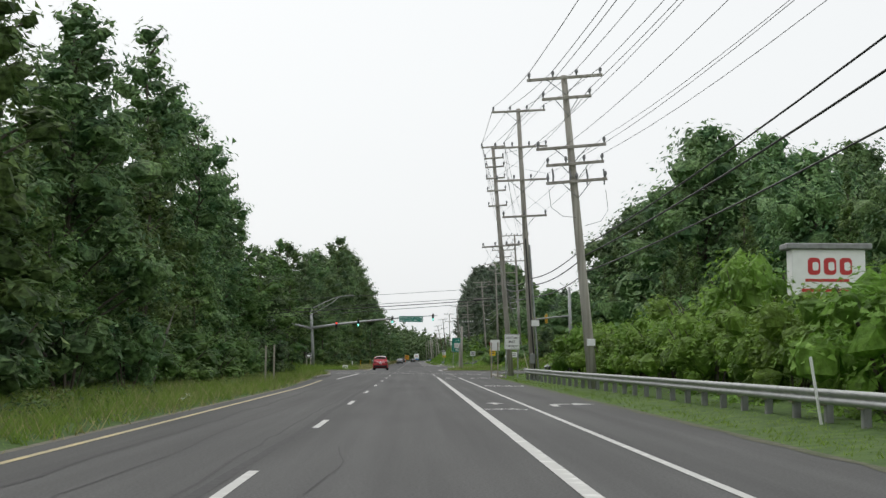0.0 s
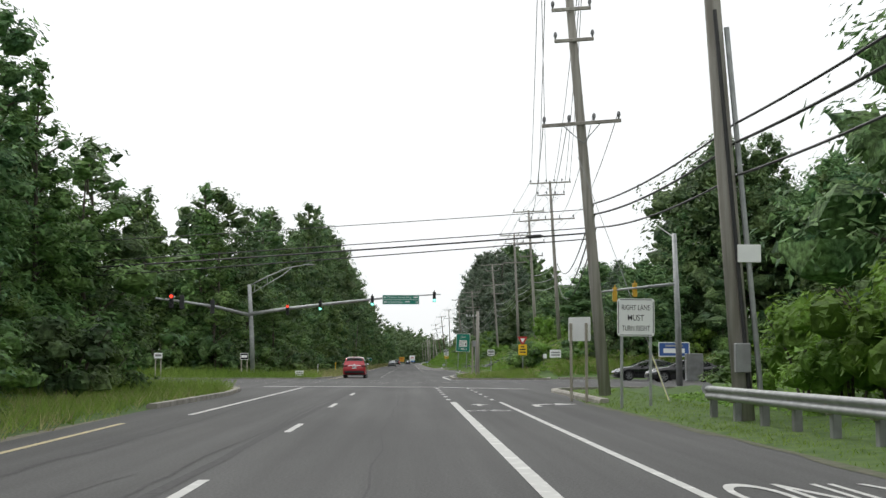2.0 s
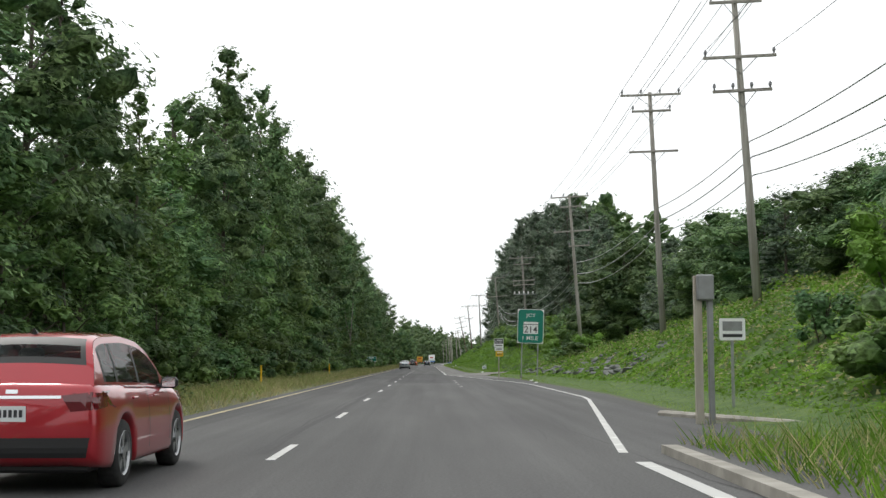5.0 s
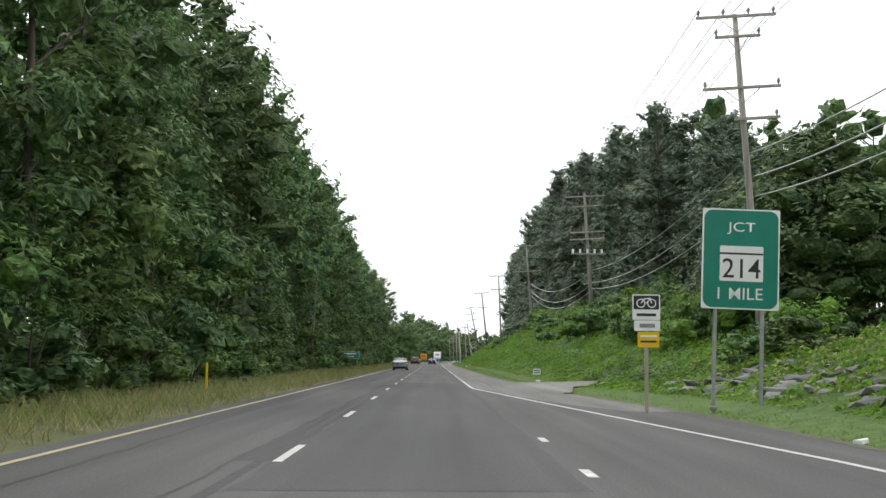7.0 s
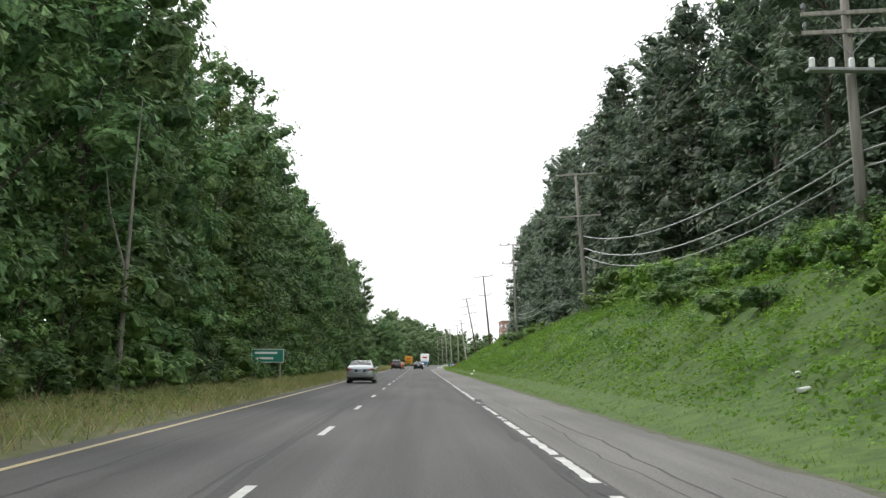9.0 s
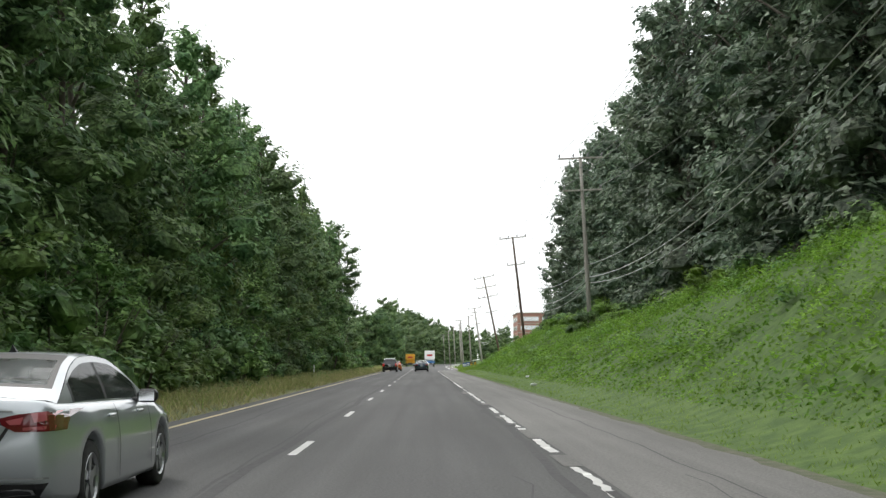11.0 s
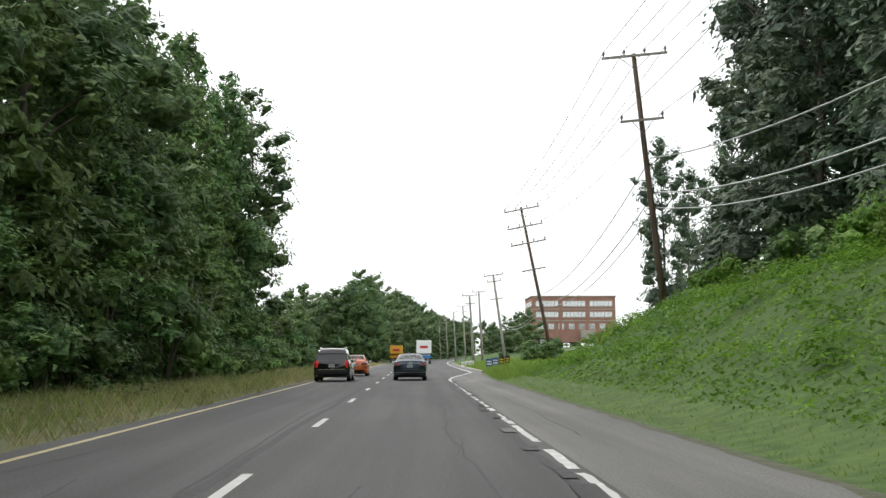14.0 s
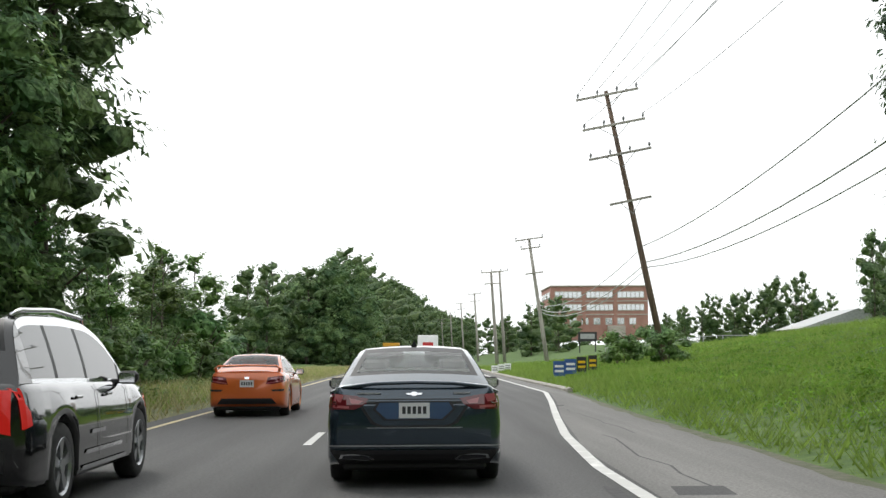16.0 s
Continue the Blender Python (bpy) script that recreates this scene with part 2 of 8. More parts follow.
def mesh_np(name, verts, faces, mats, smooth=False):
    """A mesh from arrays: verts (n,3), faces (m,3) or (m,4)."""
    verts, faces = np.asarray(verts, dtype=np.float32), np.asarray(faces, dtype=np.int32)
    me = bpy.data.meshes.new(name)
    k = faces.shape[1]
    me.vertices.add(len(verts))
    me.vertices.foreach_set("co", verts.ravel())
    me.loops.add(faces.size)
    me.loops.foreach_set("vertex_index", faces.ravel())
    me.polygons.add(len(faces))
    me.polygons.foreach_set("loop_start", np.arange(0, faces.size, k, dtype=np.int32))
    me.polygons.foreach_set("use_smooth", np.full(len(faces), smooth))
    for m in mats if isinstance(mats, (list, tuple)) else [mats]:
        me.materials.append(m)
    me.update(calc_edges=True)
    return me


def bm_mesh(name, bm, mat, smooth=False):
    me = bpy.data.meshes.new(name)
    bmesh.ops.recalc_face_normals(bm, faces=bm.faces)
    bm.to_mesh(me)
    bm.free()
    me.materials.append(mat)
    if smooth:
        me.polygons.foreach_set("use_smooth", [True] * len(me.polygons))
    return me


def part(name, bm, mat, parent=None, label="", smooth=False):
    """One mesh object, under a thing or a part if given. bm: a bmesh or mesh data."""
    me = bm if isinstance(bm, bpy.types.Mesh) else bm_mesh(name, bm, mat, smooth)
    ob = new(name, me)
    if parent is not None:
        ob.parent = parent
    if label:
        tagged(ob, label)
    return ob


def thing(name, m, label, category, group="", kind=""):
    ob = new(name)
    ob.matrix_world = m
    return tagged(ob, label, category, group, kind)


def add_box(bm, cx, cy, cz, sx, sy, sz, bevel=0.0, rot=None):
    """A box centred at c with full sizes s, its edges bevelled."""
    r = bmesh.ops.create_cube(bm, size=1.0)
    vs = r["verts"]
    bmesh.ops.scale(bm, vec=(sx, sy, sz), verts=vs)
    if bevel:
        es = list({e for v in vs for e in v.link_edges})
        rb = bmesh.ops.bevel(bm, geom=es, offset=bevel, segments=1, affect="EDGES", profile=0.5)
        vs = list({v for f in rb["faces"] for v in f.verts} | {v for v in vs if v.is_valid})
    if rot:
        bmesh.ops.rotate(bm, cent=(0, 0, 0), matrix=rot, verts=vs)
    bmesh.ops.translate(bm, vec=(cx, cy, cz), verts=vs)
    return vs


def box(cx, cy, cz, sx, sy, sz, bevel=0.0, rot=None):
    bm = bmesh.new()
    add_box(bm, cx, cy, cz, sx, sy, sz, bevel, rot)
    return bm


def add_tube(bm, points, radii, segs=8, cap=True):
    """A round tube along points; radii: one number or one a point."""
    pts = [Vector(p) for p in points]
    if not isinstance(radii, (list, tuple)):
        radii = [radii] * len(pts)
    rings = []
    for i, p in enumerate(pts):
        d = (pts[min(i + 1, len(pts) - 1)] - pts[max(i - 1, 0)]).normalized()
        a = d.cross(Vector((0, 0, 1)) if abs(d.z) < 0.95 else Vector((1, 0, 0))).normalized()
        b = d.cross(a)
        rings.append([bm.verts.new(p + radii[i] * (math.cos(2 * math.pi * k / segs) * a + math.sin(2 * math.pi * k / segs) * b)) for k in range(segs)])
    for r0, r1 in zip(rings, rings[1:]):
        for k in range(segs):
            bm.faces.new((r0[k], r0[(k + 1) % segs], r1[(k + 1) % segs], r1[k]))
    if cap and segs > 2:
        bm.faces.new(rings[0][::-1])
        bm.faces.new(rings[-1])


def tube(points, radii, segs=8, cap=True):
    bm = bmesh.new()
    add_tube(bm, points, radii, segs, cap)
    return bm


def smooth01(t):
    t = np.clip(t, 0, 1)
    return t * t * (3 - 2 * t)

# ---- ground, road and markings ----
# right bank: height at the pole line (x about 14) along the road
BANK_Y = [-50, 60, 110, 125, 140, 152, 162, 184, 205, 228, 240, 250, 258, 275, 297, 330, 360, 390, 420, 440, 460, 482, 494, 515, 540, 592, 640, 760, 900]
BANK_Z = [0.6, 0.7, 0.2, 0.0, 0.1, 1.5, 3.4, 4.0, 2.9, 2.0, 1.5, 1.4, 1.5, 3.0, 4.4, 4.6, 4.7, 3.7, 3.2, 4.0, 4.0, 3.3, 2.1, 1.8, 1.7, 1.1, 1.2, 2.0, 3.0]
# pavement edges along the road
LEFT_Y = [-60, 55, 82, 97, 104, 108, 110, 137, 141, 160, 900]
LEFT_X = [-5.55, -5.55, -6.5, -6.35, -6.9, -8.2, -9.5, -9.5, -5.9, -5.55, -5.55]
RIGHT_Y = [-60, 88, 96, 107, 134, 137, 150, 180, 225, 243, 256, 282, 484, 500, 520, 900]
RIGHT_X = [6.15, 6.2, 6.6, 7.5, 7.5, 5.2, 6.5, 7.6, 7.1, 5.7, 5.3, 4.75, 4.6, 4.9, 5.6, 5.6]


def bend(y):
    """The road curves away to the right far ahead."""
    d = np.maximum(0, np.asarray(y, float) - 540)
    return 0.00013 * d * d


def left_edge(y):
    return np.interp(y, LEFT_Y, LEFT_X) + bend(y)


def right_edge(y):
    return np.interp(y, RIGHT_Y, RIGHT_X) + bend(y)


def cross_road(y):
    """1 along the crossing street, 0 away from it."""
    return smooth01((y - 104) / 6) * (1 - smooth01((y - 138) / 7))


def ground_z(x, y):
    x, y = np.asarray(x, float), np.asarray(y, float)
    b = np.interp(y, BANK_Y, BANK_Z)
    xr, xl = right_edge(y), left_edge(y)
    s = x - xr
    z = -0.07 + 0.12 * smooth01(s / 0.7) * (s > 0)
    rise = 0.2 * smooth01((s - 0.5) / 3) + 0.8 * smooth01((x - xr - 2.2) / (14 - 2.2 - 5.6 + 9 * smooth01((y - 484) / 16)))
    rise = rise * (1 - np.exp(-((y - 253.5) / 6.5) ** 2) * smooth01((12.5 - x) / 4))
    z = np.where(s > 0, z + b * rise + 0.35 * b * smooth01((x - 14) / 10), z)
    sl = xl - x
    z = np.where(sl > 0, -0.07 + 0.12 * smooth01(sl / 0.6) + 0.25 * smooth01((sl - 3) / 8), z)
    flat = cross_road(y) * smooth01((np.abs(x - 0.5) - 5.5) / 2)
    z = np.where(np.abs(x - 0.5) > 5.5, z * (1 - flat) - 0.07 * flat, z)
    # the open field rises away from the road
    z = z + 1.3 * smooth01((x - 20 - (y - 540) * 0.05) / 12) * smooth01((y - 500) / 40) * (1 - smooth01((y - 720) / 120))
    # a low wooded hill closes the view far off on the left
    z = z + 17 * smooth01((y - 950) / 250) * smooth01((48 - x) / 75)
    # gentle lie of the land far off
    far = smooth01((np.abs(x) - 60) / 300)
    return z * (1 - far) + far * 2.0


gx = np.concatenate([[-2500, -900, -350, -160, -90, -60, -42, -32, -26, -22], np.arange(-19, 28.1, 0.75), [32, 38, 46, 58, 80, 120, 200, 420, 1000, 2500]])
gy = np.concatenate([[-2500, -700, -250, -120, -70], np.arange(-50, 700, 2.5), np.arange(700, 1200, 20), [1210, 1400, 1900, 2700, 4000]])
GX, GY = np.meshgrid(gx, gy)
rng = np.random.default_rng(5)
GZ = ground_z(GX, GY)
rough_zone = smooth01((GX - right_edge(GY) - 1.5) / 3) + smooth01((left_edge(GY) - GX - 1.5) / 3)
rough_zone = rough_zone * (1 - ((GY > 240) & (GY < 265) & (GX > 3) & (GX < 10.5)))
GZ = GZ + rng.normal(0, 0.07, GZ.shape) * rough_zone * (1 - cross_road(GY)) * (np.abs(GX) < 60)
nx, ny = len(gx), len(gy)
idx = np.arange(nx * ny).reshape(ny, nx)
quads = np.stack([idx[:-1, :-1], idx[:-1, 1:], idx[1:, 1:], idx[1:, :-1]], -1).reshape(-1, 4)
ground = new("ground", mesh_np("ground", np.stack([GX, GY, GZ], -1).reshape(-1, 3), quads, [SOIL, SOIL_DRY, SOIL_VERGE], True))
in_median = (GX < -4) & (GX > -10.5) & (GY > 140)
kind_of = (in_median[:-1, 1:] & in_median[:-1, :-1]).astype(np.int32)
verge = (GX > 3) & (GX < right_edge(GY) + 2.0) & (GY < 495)
kind_of[(verge[:-1, 1:] & verge[:-1, :-1])] = 2
ground.data.polygons.foreach_set("material_index", kind_of.reshape(-1))
tagged(ground, "grassy verges and green roadside banks", "ground", kind="structure")


def strip(name, ys, left, right, z, mat, cols=2):
    """A sheet between two edges along y."""
    ys = np.asarray(ys, float)
    l, r = np.interp(ys, *left) + bend(ys), np.interp(ys, *right) + bend(ys)
    k = np.linspace(0, 1, cols + 1)
    X = l[:, None] * (1 - k) + r[:, None] * k
    V = np.stack([X, np.repeat(ys[:, None], cols + 1, 1), np.full(X.shape, z)], -1).reshape(-1, 3)
    i = np.arange(len(ys) * (cols + 1)).reshape(len(ys), cols + 1)
    return mesh_np(name, V, np.stack([i[:-1, :-1], i[:-1, 1:], i[1:, 1:], i[1:, :-1]], -1).reshape(-1, 4), mat)


road_y = np.concatenate([np.arange(-60, 700, 2.0), np.arange(700, 1201, 20)])
road = tagged(new("road", strip("road", road_y, (LEFT_Y, LEFT_X), (RIGHT_Y, RIGHT_X), 0.0, ASPHALT, 4)), "worn grey asphalt highway with faded lane paint", "road", kind="structure")
cross_l = strip("crossing_left", np.linspace(109.6, 139, 12), ([106, 112, 133, 139], [-90, -90, -90, -90]), ([106, 139], [-5, -5]), -0.006, ASPHALT, 6)
cross_r = strip("crossing_right", np.linspace(106, 141, 12), ([106, 141], [4, 4]), ([106, 141], [120, 120]), -0.006, ASPHALT, 6)
tagged(new("side_road", cross_l), "worn asphalt side road meeting the highway", "road", kind="structure")
tagged(new("side_road", cross_r), "worn asphalt side road meeting the highway", "road", kind="structure")
# paler shoulder beyond the right edge line
sh_y = np.arange(226, 640, 1.5)
shoulder = part("shoulder", strip("shoulder", sh_y, ([226, 233, 250, 262, 484, 490, 499, 508, 517, 900], [5.4, 3.95, 2.36, 2.25, 2.25, 2.35, 3.1, 4.05, 4.85, 4.9]), (RIGHT_Y, np.array(RIGHT_X) - 0.02), 0.004, ASPHALT_OLD, 2), None, road)


def ribbon(name, pts, w, mat, z=0.007, parent=None):
    """A painted line of width w along points (x, y)."""
    pts = np.array(pts, float)
    pts[:, 0] += bend(pts[:, 1])
    d = np.gradient(pts, axis=0)
    n = np.stack([d[:, 1], -d[:, 0]], -1) / np.linalg.norm(d, axis=1)[:, None]
    V = np.concatenate([pts - n * w / 2, pts + n * w / 2])
    V = np.concatenate([V, np.full((len(V), 1), z)], 1)
    k = len(pts)
    F = [(i, k + i, k + i + 1, i + 1) for i in range(k - 1)]
    return part(name, mesh_np(name, V, F, mat), None, parent or road)


def line_pts(pairs, step=4.0):
    ys = np.array([p[1] for p in pairs], float)
    xs = np.array([p[0] for p in pairs], float)
    n = max(2, int((ys[-1] - ys[0]) / step) + 1)
    yy = np.linspace(ys[0], ys[-1], n)
    return np.stack([np.interp(yy, ys, xs), yy], -1)


# dashed centre line: 3.05 m dashes every 12.19 m
DASH_FAR = [14.8 + 12.19 * k for k in range(-4, 8)] + [152.0 + 12.19 * k for k in range(0, 14)] + [323.9 + 12.19 * k for k in range(0, 44)]
dash_mesh = mesh_np("dash", [(-0.065, -3.05, 0.007), (0.065, -3.05, 0.007), (0.065, 0, 0.007), (-0.065, 0, 0.007)], [(0, 1, 2, 3)], PAINT)
for yf in DASH_FAR:
    d = new("dash", dash_mesh)
    d.parent = road
    d.location = (-1.68 + float(bend(yf)), yf, 0)
ribbon("edge_line", line_pts([(-5.03, -60), (-5.03, 58), (-5.5, 76)]), 0.13, PAINT_WARM)
ribbon("edge_line", line_pts([(-4.8, 80), (-4.75, 111)]), 0.15, PAINT)
ribbon("edge_line", line_pts([(-5.4, 139), (-5.03, 144), (-5.03, 1000)]), 0.13, PAINT_WARM)
ribbon("bike_lane_line", line_pts([(2.03, -60), (2.02, 89.2)]), 0.2, PAINT)
ribbon("bike_lane_line", line_pts([(3.58, -60), (3.55, 89.2)]), 0.13, PAINT)
for k in range(6):
    y0 = 91.2 + 3.4 * k
    ribbon("dotted_line", [(1.95, y0), (1.95, y0 + 1.0)], 0.15, PAINT)
    ribbon("dotted_line", [(3.45, y0), (3.45, y0 + 1.0)], 0.13, PAINT)
# stop line, and the dotted guide lines through the junction
ribbon("stop_line", [(-7.0, 113.2), (-1.7, 113.2)], 0.5, PAINT)
ribbon("stop_line", [(-1.7, 113.2), (2.0, 111.6), (6.2, 107.4)], 0.45, PAINT)
for k in range(-7, 8):
    ribbon("guide_dash", [(-0.3 + 1.95 * k, 130.6), (0.75 + 1.95 * k, 130.6)], 0.16, PAINT)
    ribbon("guide_dash", [(0.4 + 2.2 * k, 124.0), (1.6 + 2.2 * k, 124.0)], 0.16, PAINT)
ribbon("edge_line", [(3.3, 148.4), (3.4, 141), (3.45, 134.6), (9.0, 133.2), (40, 133.0)], 0.22, PAINT)
# right edge line: the extra lane tapers away, then runs on along the shoulder
ribbon("edge_line", line_pts([(3.3, 150), (6.2, 176), (6.3, 200), (5.95, 209), (5.1, 218), (3.68, 233), (2.15, 250), (2.12, 274)], 3.0), 0.14, PAINT)
line_rng = random.Random(6)
y = 274.0
while y < 484:
    n = line_rng.uniform(0.6, 5.0)
    yy = np.arange(y, min(484.0, y + n) + 0.01, 0.3)
    if len(yy) > 1:
        ribbon("edge_line", [(2.12 + line_rng.uniform(-0.025, 0.025), v) for v in yy], line_rng.uniform(0.1, 0.16), PAINT)
    y += n + (line_rng.uniform(0.1, 0.5) if line_rng.random() < 0.8 else line_rng.uniform(0.6, 1.4))
for k in range(4):
    ribbon("dotted_line", [(2.2, 196 + 6 * k), (2.2, 197 + 6 * k)], 0.13, PAINT)
ribbon("edge_line", line_pts([(2.12, 483), (2.15, 487.7), (2.48, 493.4), (3.0, 499), (3.9, 508), (4.72, 517), (4.8, 560), (4.8, 1000)], 1.5), 0.16, PAINT)


def flat_shape(name, polys, m, mat, parent=None):
    """Flat painted polygons, placed by m."""
    bm = bmesh.new()
    for poly in polys:
        bm.faces.new([bm.verts.new((x, y, 0)) for x, y in poly])
    me = bm_mesh(name, bm, mat)
    ob = part(name, me, None, parent or road)
    ob.matrix_basis = m
    return ob


def circle_poly(cx, cy, r, sx=1.0, n=18):
    return [(cx + sx * r * math.cos(2 * math.pi * k / n), cy + r * math.sin(2 * math.pi * k / n)) for k in range(n)]


def ring_polys(cx, cy, r0, r1, sy=1.0, n=18):
    out = []
    for k in range(n):
        a, b = 2 * math.pi * k / n, 2 * math.pi * (k + 1) / n
        out.append([(cx + r1 * math.cos(a), cy + sy * r1 * math.sin(a)), (cx + r1 * math.cos(b), cy + sy * r1 * math.sin(b)), (cx + r0 * math.cos(b), cy + sy * r0 * math.sin(b)), (cx + r0 * math.cos(a), cy + sy * r0 * math.sin(a))])
    return out


def stroke(x0, y0, x1, y1, w):
    d = Vector((x1 - x0, y1 - y0)).normalized() * w / 2
    return [(x0 - d.y, y0 + d.x), (x1 - d.y, y1 + d.x), (x1 + d.y, y1 - d.x), (x0 + d.y, y0 - d.x)]


def bike_symbol(x, y):
    polys = ring_polys(-0.33, 0, 0.2, 0.27, 1.3) + ring_polys(0.33, 0, 0.2, 0.27, 1.3)
    polys += [stroke(-0.33, 0, -0.1, 0.42, 0.07), stroke(-0.1, 0.42, 0.22, 0.42, 0.07), stroke(0.22, 0.42, 0.02, 0.0, 0.07), stroke(0.02, 0, -0.33, 0, 0.07), stroke(0.33, 0, 0.2, 0.6, 0.07), stroke(-0.15, 0.55, -0.05, 0.55, 0.09)]
    flat_shape("bike_symbol", polys, pose(x, y, 0.008), PAINT)


def bike_arrow(x, y):
    flat_shape("bike_lane_arrow", [stroke(0, -0.7, 0, 0.1, 0.14), [(-0.3, 0.05), (0.3, 0.05), (0, 0.9)]], pose(x, y, 0.008), PAINT)


def turn_arrow(x, y):
    bend_pts = [(-0.45, -1.5)] + [(0.25 - 0.7 * math.cos(a), -0.55 + 1.05 * math.sin(a)) for a in np.linspace(0.0, 1.45, 9)]
    polys = [stroke(*p, *q, 0.2 + 0.03 * k) for k, (p, q) in enumerate(zip(bend_pts, bend_pts[1:]))]
    flat_shape("turn_arrow", polys + [[(0.2, -0.2), (0.3, 1.15), (1.0, 0.5)]], pose(x, y, 0.008), PAINT)


for y in (33.0, 82.4):
    bike_symbol(2.75, y)
    bike_arrow(2.72, y + 4.2)
for y in (36.6, 86.8):
    turn_arrow(4.85, y)


def road_word(word, x, y, width, height):
    cu = bpy.data.curves.new("road_word", "FONT")
    cu.body, cu.align_x, cu.align_y, cu.size = word, "CENTER", "CENTER", 1.0
    tmp = new("tmp", cu)
    bpy.context.view_layer.update()
    me = bpy.data.meshes.new_from_object(tmp.evaluated_get(bpy.context.evaluated_depsgraph_get()))
    bpy.data.objects.remove(tmp)
    v = np.empty(len(me.vertices) * 3, dtype=np.float32)
    me.vertices.foreach_get("co", v)
    v = v.reshape(-1, 3)
    lo, hi = v.min(0), v.max(0)
    v[:, :2] = (v[:, :2] - (lo + hi)[:2] / 2) / (hi - lo)[:2] * (width, height)
    me.vertices.foreach_set("co", v.ravel())
    me.materials.clear()
    me.materials.append(PAINT)
    ob = part("road_word", me, None, road)
    ob.location = (x, y, 0.008)


road_word("ONLY", 4.9, 61.8, 2.1, 2.4)
# dark seams, cracks and patches in the old surface
crk = random.Random(3)


def crack(x, y0, y1, w, wob=0.12):
    pts, xx = [], x
    y = y0
    while y < y1:
        xx += crk.uniform(-wob, wob) * 0.5 + (x - xx) * 0.15
        pts.append((xx, y))
        y += crk.uniform(0.8, 2.0)
    ribbon("crack", pts, w, CRACK, 0.0045)


for a, b in ((-20, 108), (150, 256), (262, 480)):
    crack(-1.95, a, b, 0.16, 0.08)
    crack(-2.15, a, b, 0.05, 0.12)
crack(1.9, 262, 486, 0.14, 0.08)
for x0, ya, yb, w in ((3.2, 250, 292, 0.05), (3.9, 258, 275, 0.035), (2.8, 268, 300, 0.03), (3.5, 338, 372, 0.03), (3.0, 440, 462, 0.03), (-4.1, -10, 95, 0.09), (-3.2, 10, 60, 0.04), (0.2, 60, 100, 0.03), (-4.2, 150, 250, 0.05), (-4.0, 270, 420, 0.06), (0.9, 405, 485, 0.04)):
    crack(x0, ya, yb, w, 0.16)
for k in range(40):
    x0, y0 = crk.choice((-3.3, -0.3, 0.9, 2.7, 3.4, -4.5)), crk.uniform(0, 500)
    crack(x0 + crk.uniform(-0.5, 0.5), y0, y0 + crk.uniform(4, 14), crk.uniform(0.015, 0.035), 0.3)


def patch(x0, x1, y0, y1, mat, z=0.0035, name="asphalt_patch"):
    n = max(2, int((y1 - y0) / 1.2))
    yy = np.linspace(y0, y1, n)
    l = x0 + np.array([crk.uniform(-0.06, 0.06) for _ in yy])
    r = x1 + np.array([crk.uniform(-0.06, 0.06) for _ in yy])
    return part(name, strip(name, yy, (yy, l), (yy, r), z, mat, 1), None, road)


patch(-1.75, 2.0, 206.5, 262, ASPHALT_MID)
patch(-2.3, -1.75, 210, 256, ASPHALT_DARK, 0.0038)
# potholed break-up between lane and shoulder
for k in range(60):
    y0 = 268 + k * 3.6 + crk.uniform(-1.5, 1.5)
    x0 = 1.85 + crk.uniform(-0.12, 0.25)
    patch(x0, x0 + crk.uniform(0.08, 0.3), y0, y0 + crk.uniform(0.6, 2.6), crk.choice((ASPHALT_DARK, CRACK, ASPHALT_OLD)), 0.008 + 0.0002 * k, "broken_edge")
patch(2.5, 3.05, 484.6, 485.4, ASPHALT_DARK, 0.0055)
patch(3.5, 3.9, 505, 505.6, ASPHALT_DARK, 0.0055)


def kerb(pts, w=0.3, h=0.15):
    """A raised kerb that follows points."""
    bm = bmesh.new()
    pts = [Vector((p[0] + float(bend(p[1])), p[1], 0)) for p in pts]
    rings = []
    for i, p in enumerate(pts):
        d = (pts[min(i + 1, len(pts) - 1)] - pts[max(i - 1, 0)]).normalized()
        n = Vector((d.y, -d.x, 0))
        rings.append([bm.verts.new(p + n * a + Vector((0, 0, z))) for a, z in ((-w / 2, -0.1), (-w / 2, h * 0.6), (-w / 2 + 0.06, h), (w / 2, h), (w / 2, -0.1))])
    for r0, r1 in zip(rings, rings[1:]):
        for k in range(4):
            bm.faces.new((r0[k], r0[k + 1], r1[k + 1], r1[k]))
    bm.faces.new(rings[0][::-1])
    bm.faces.new(rings[-1])
    return tagged(part("kerb", bm, CONCRETE), "pale weathered concrete kerb along the verge", "kerb", kind="structure")


def arc(cx, cy, r, a0, a1, n=10):
    return [(cx + r * math.cos(radians(a0 + (a1 - a0) * k / n)), cy + r * math.sin(radians(a0 + (a1 - a0) * k / n))) for k in range(n + 1)]


kerb([(6.75, 88), (6.8, 94.5), (6.8, 99)] + arc(11.5, 101.5, 4.7, 180, 95, 8) + [(16, 106.4), (40, 106.2)])
kerb([(4.0, 150), (3.9, 141)] + arc(5.0, 138.0, 1.1, 180, 270, 6) + [(8.0, 136.4), (10.5, 136.8), (11.2, 142), (10.6, 149), (6.2, 162)], 0.3, 0.12)
kerb([(11.6, 139), (16, 141.4), (60, 141.6)], 0.3, 0.14)
kerb([(-6.6, 84), (-6.5, 97), (-7.05, 104), (-7.8, 107.3)] + arc(-9.0, 107.8, 1.1, 0, 90, 5) + [(-40, 109.2)], 0.3, 0.14)
kerb([(-40, 139.6), (-8.5, 139.4), (-6.2, 141.5), (-5.7, 147)], 0.3, 0.1)
kerb(line_pts([(5.75, 518), (5.75, 640)], 6.0).tolist(), 0.25, 0.12)
# gravelly apron of a drive on the right


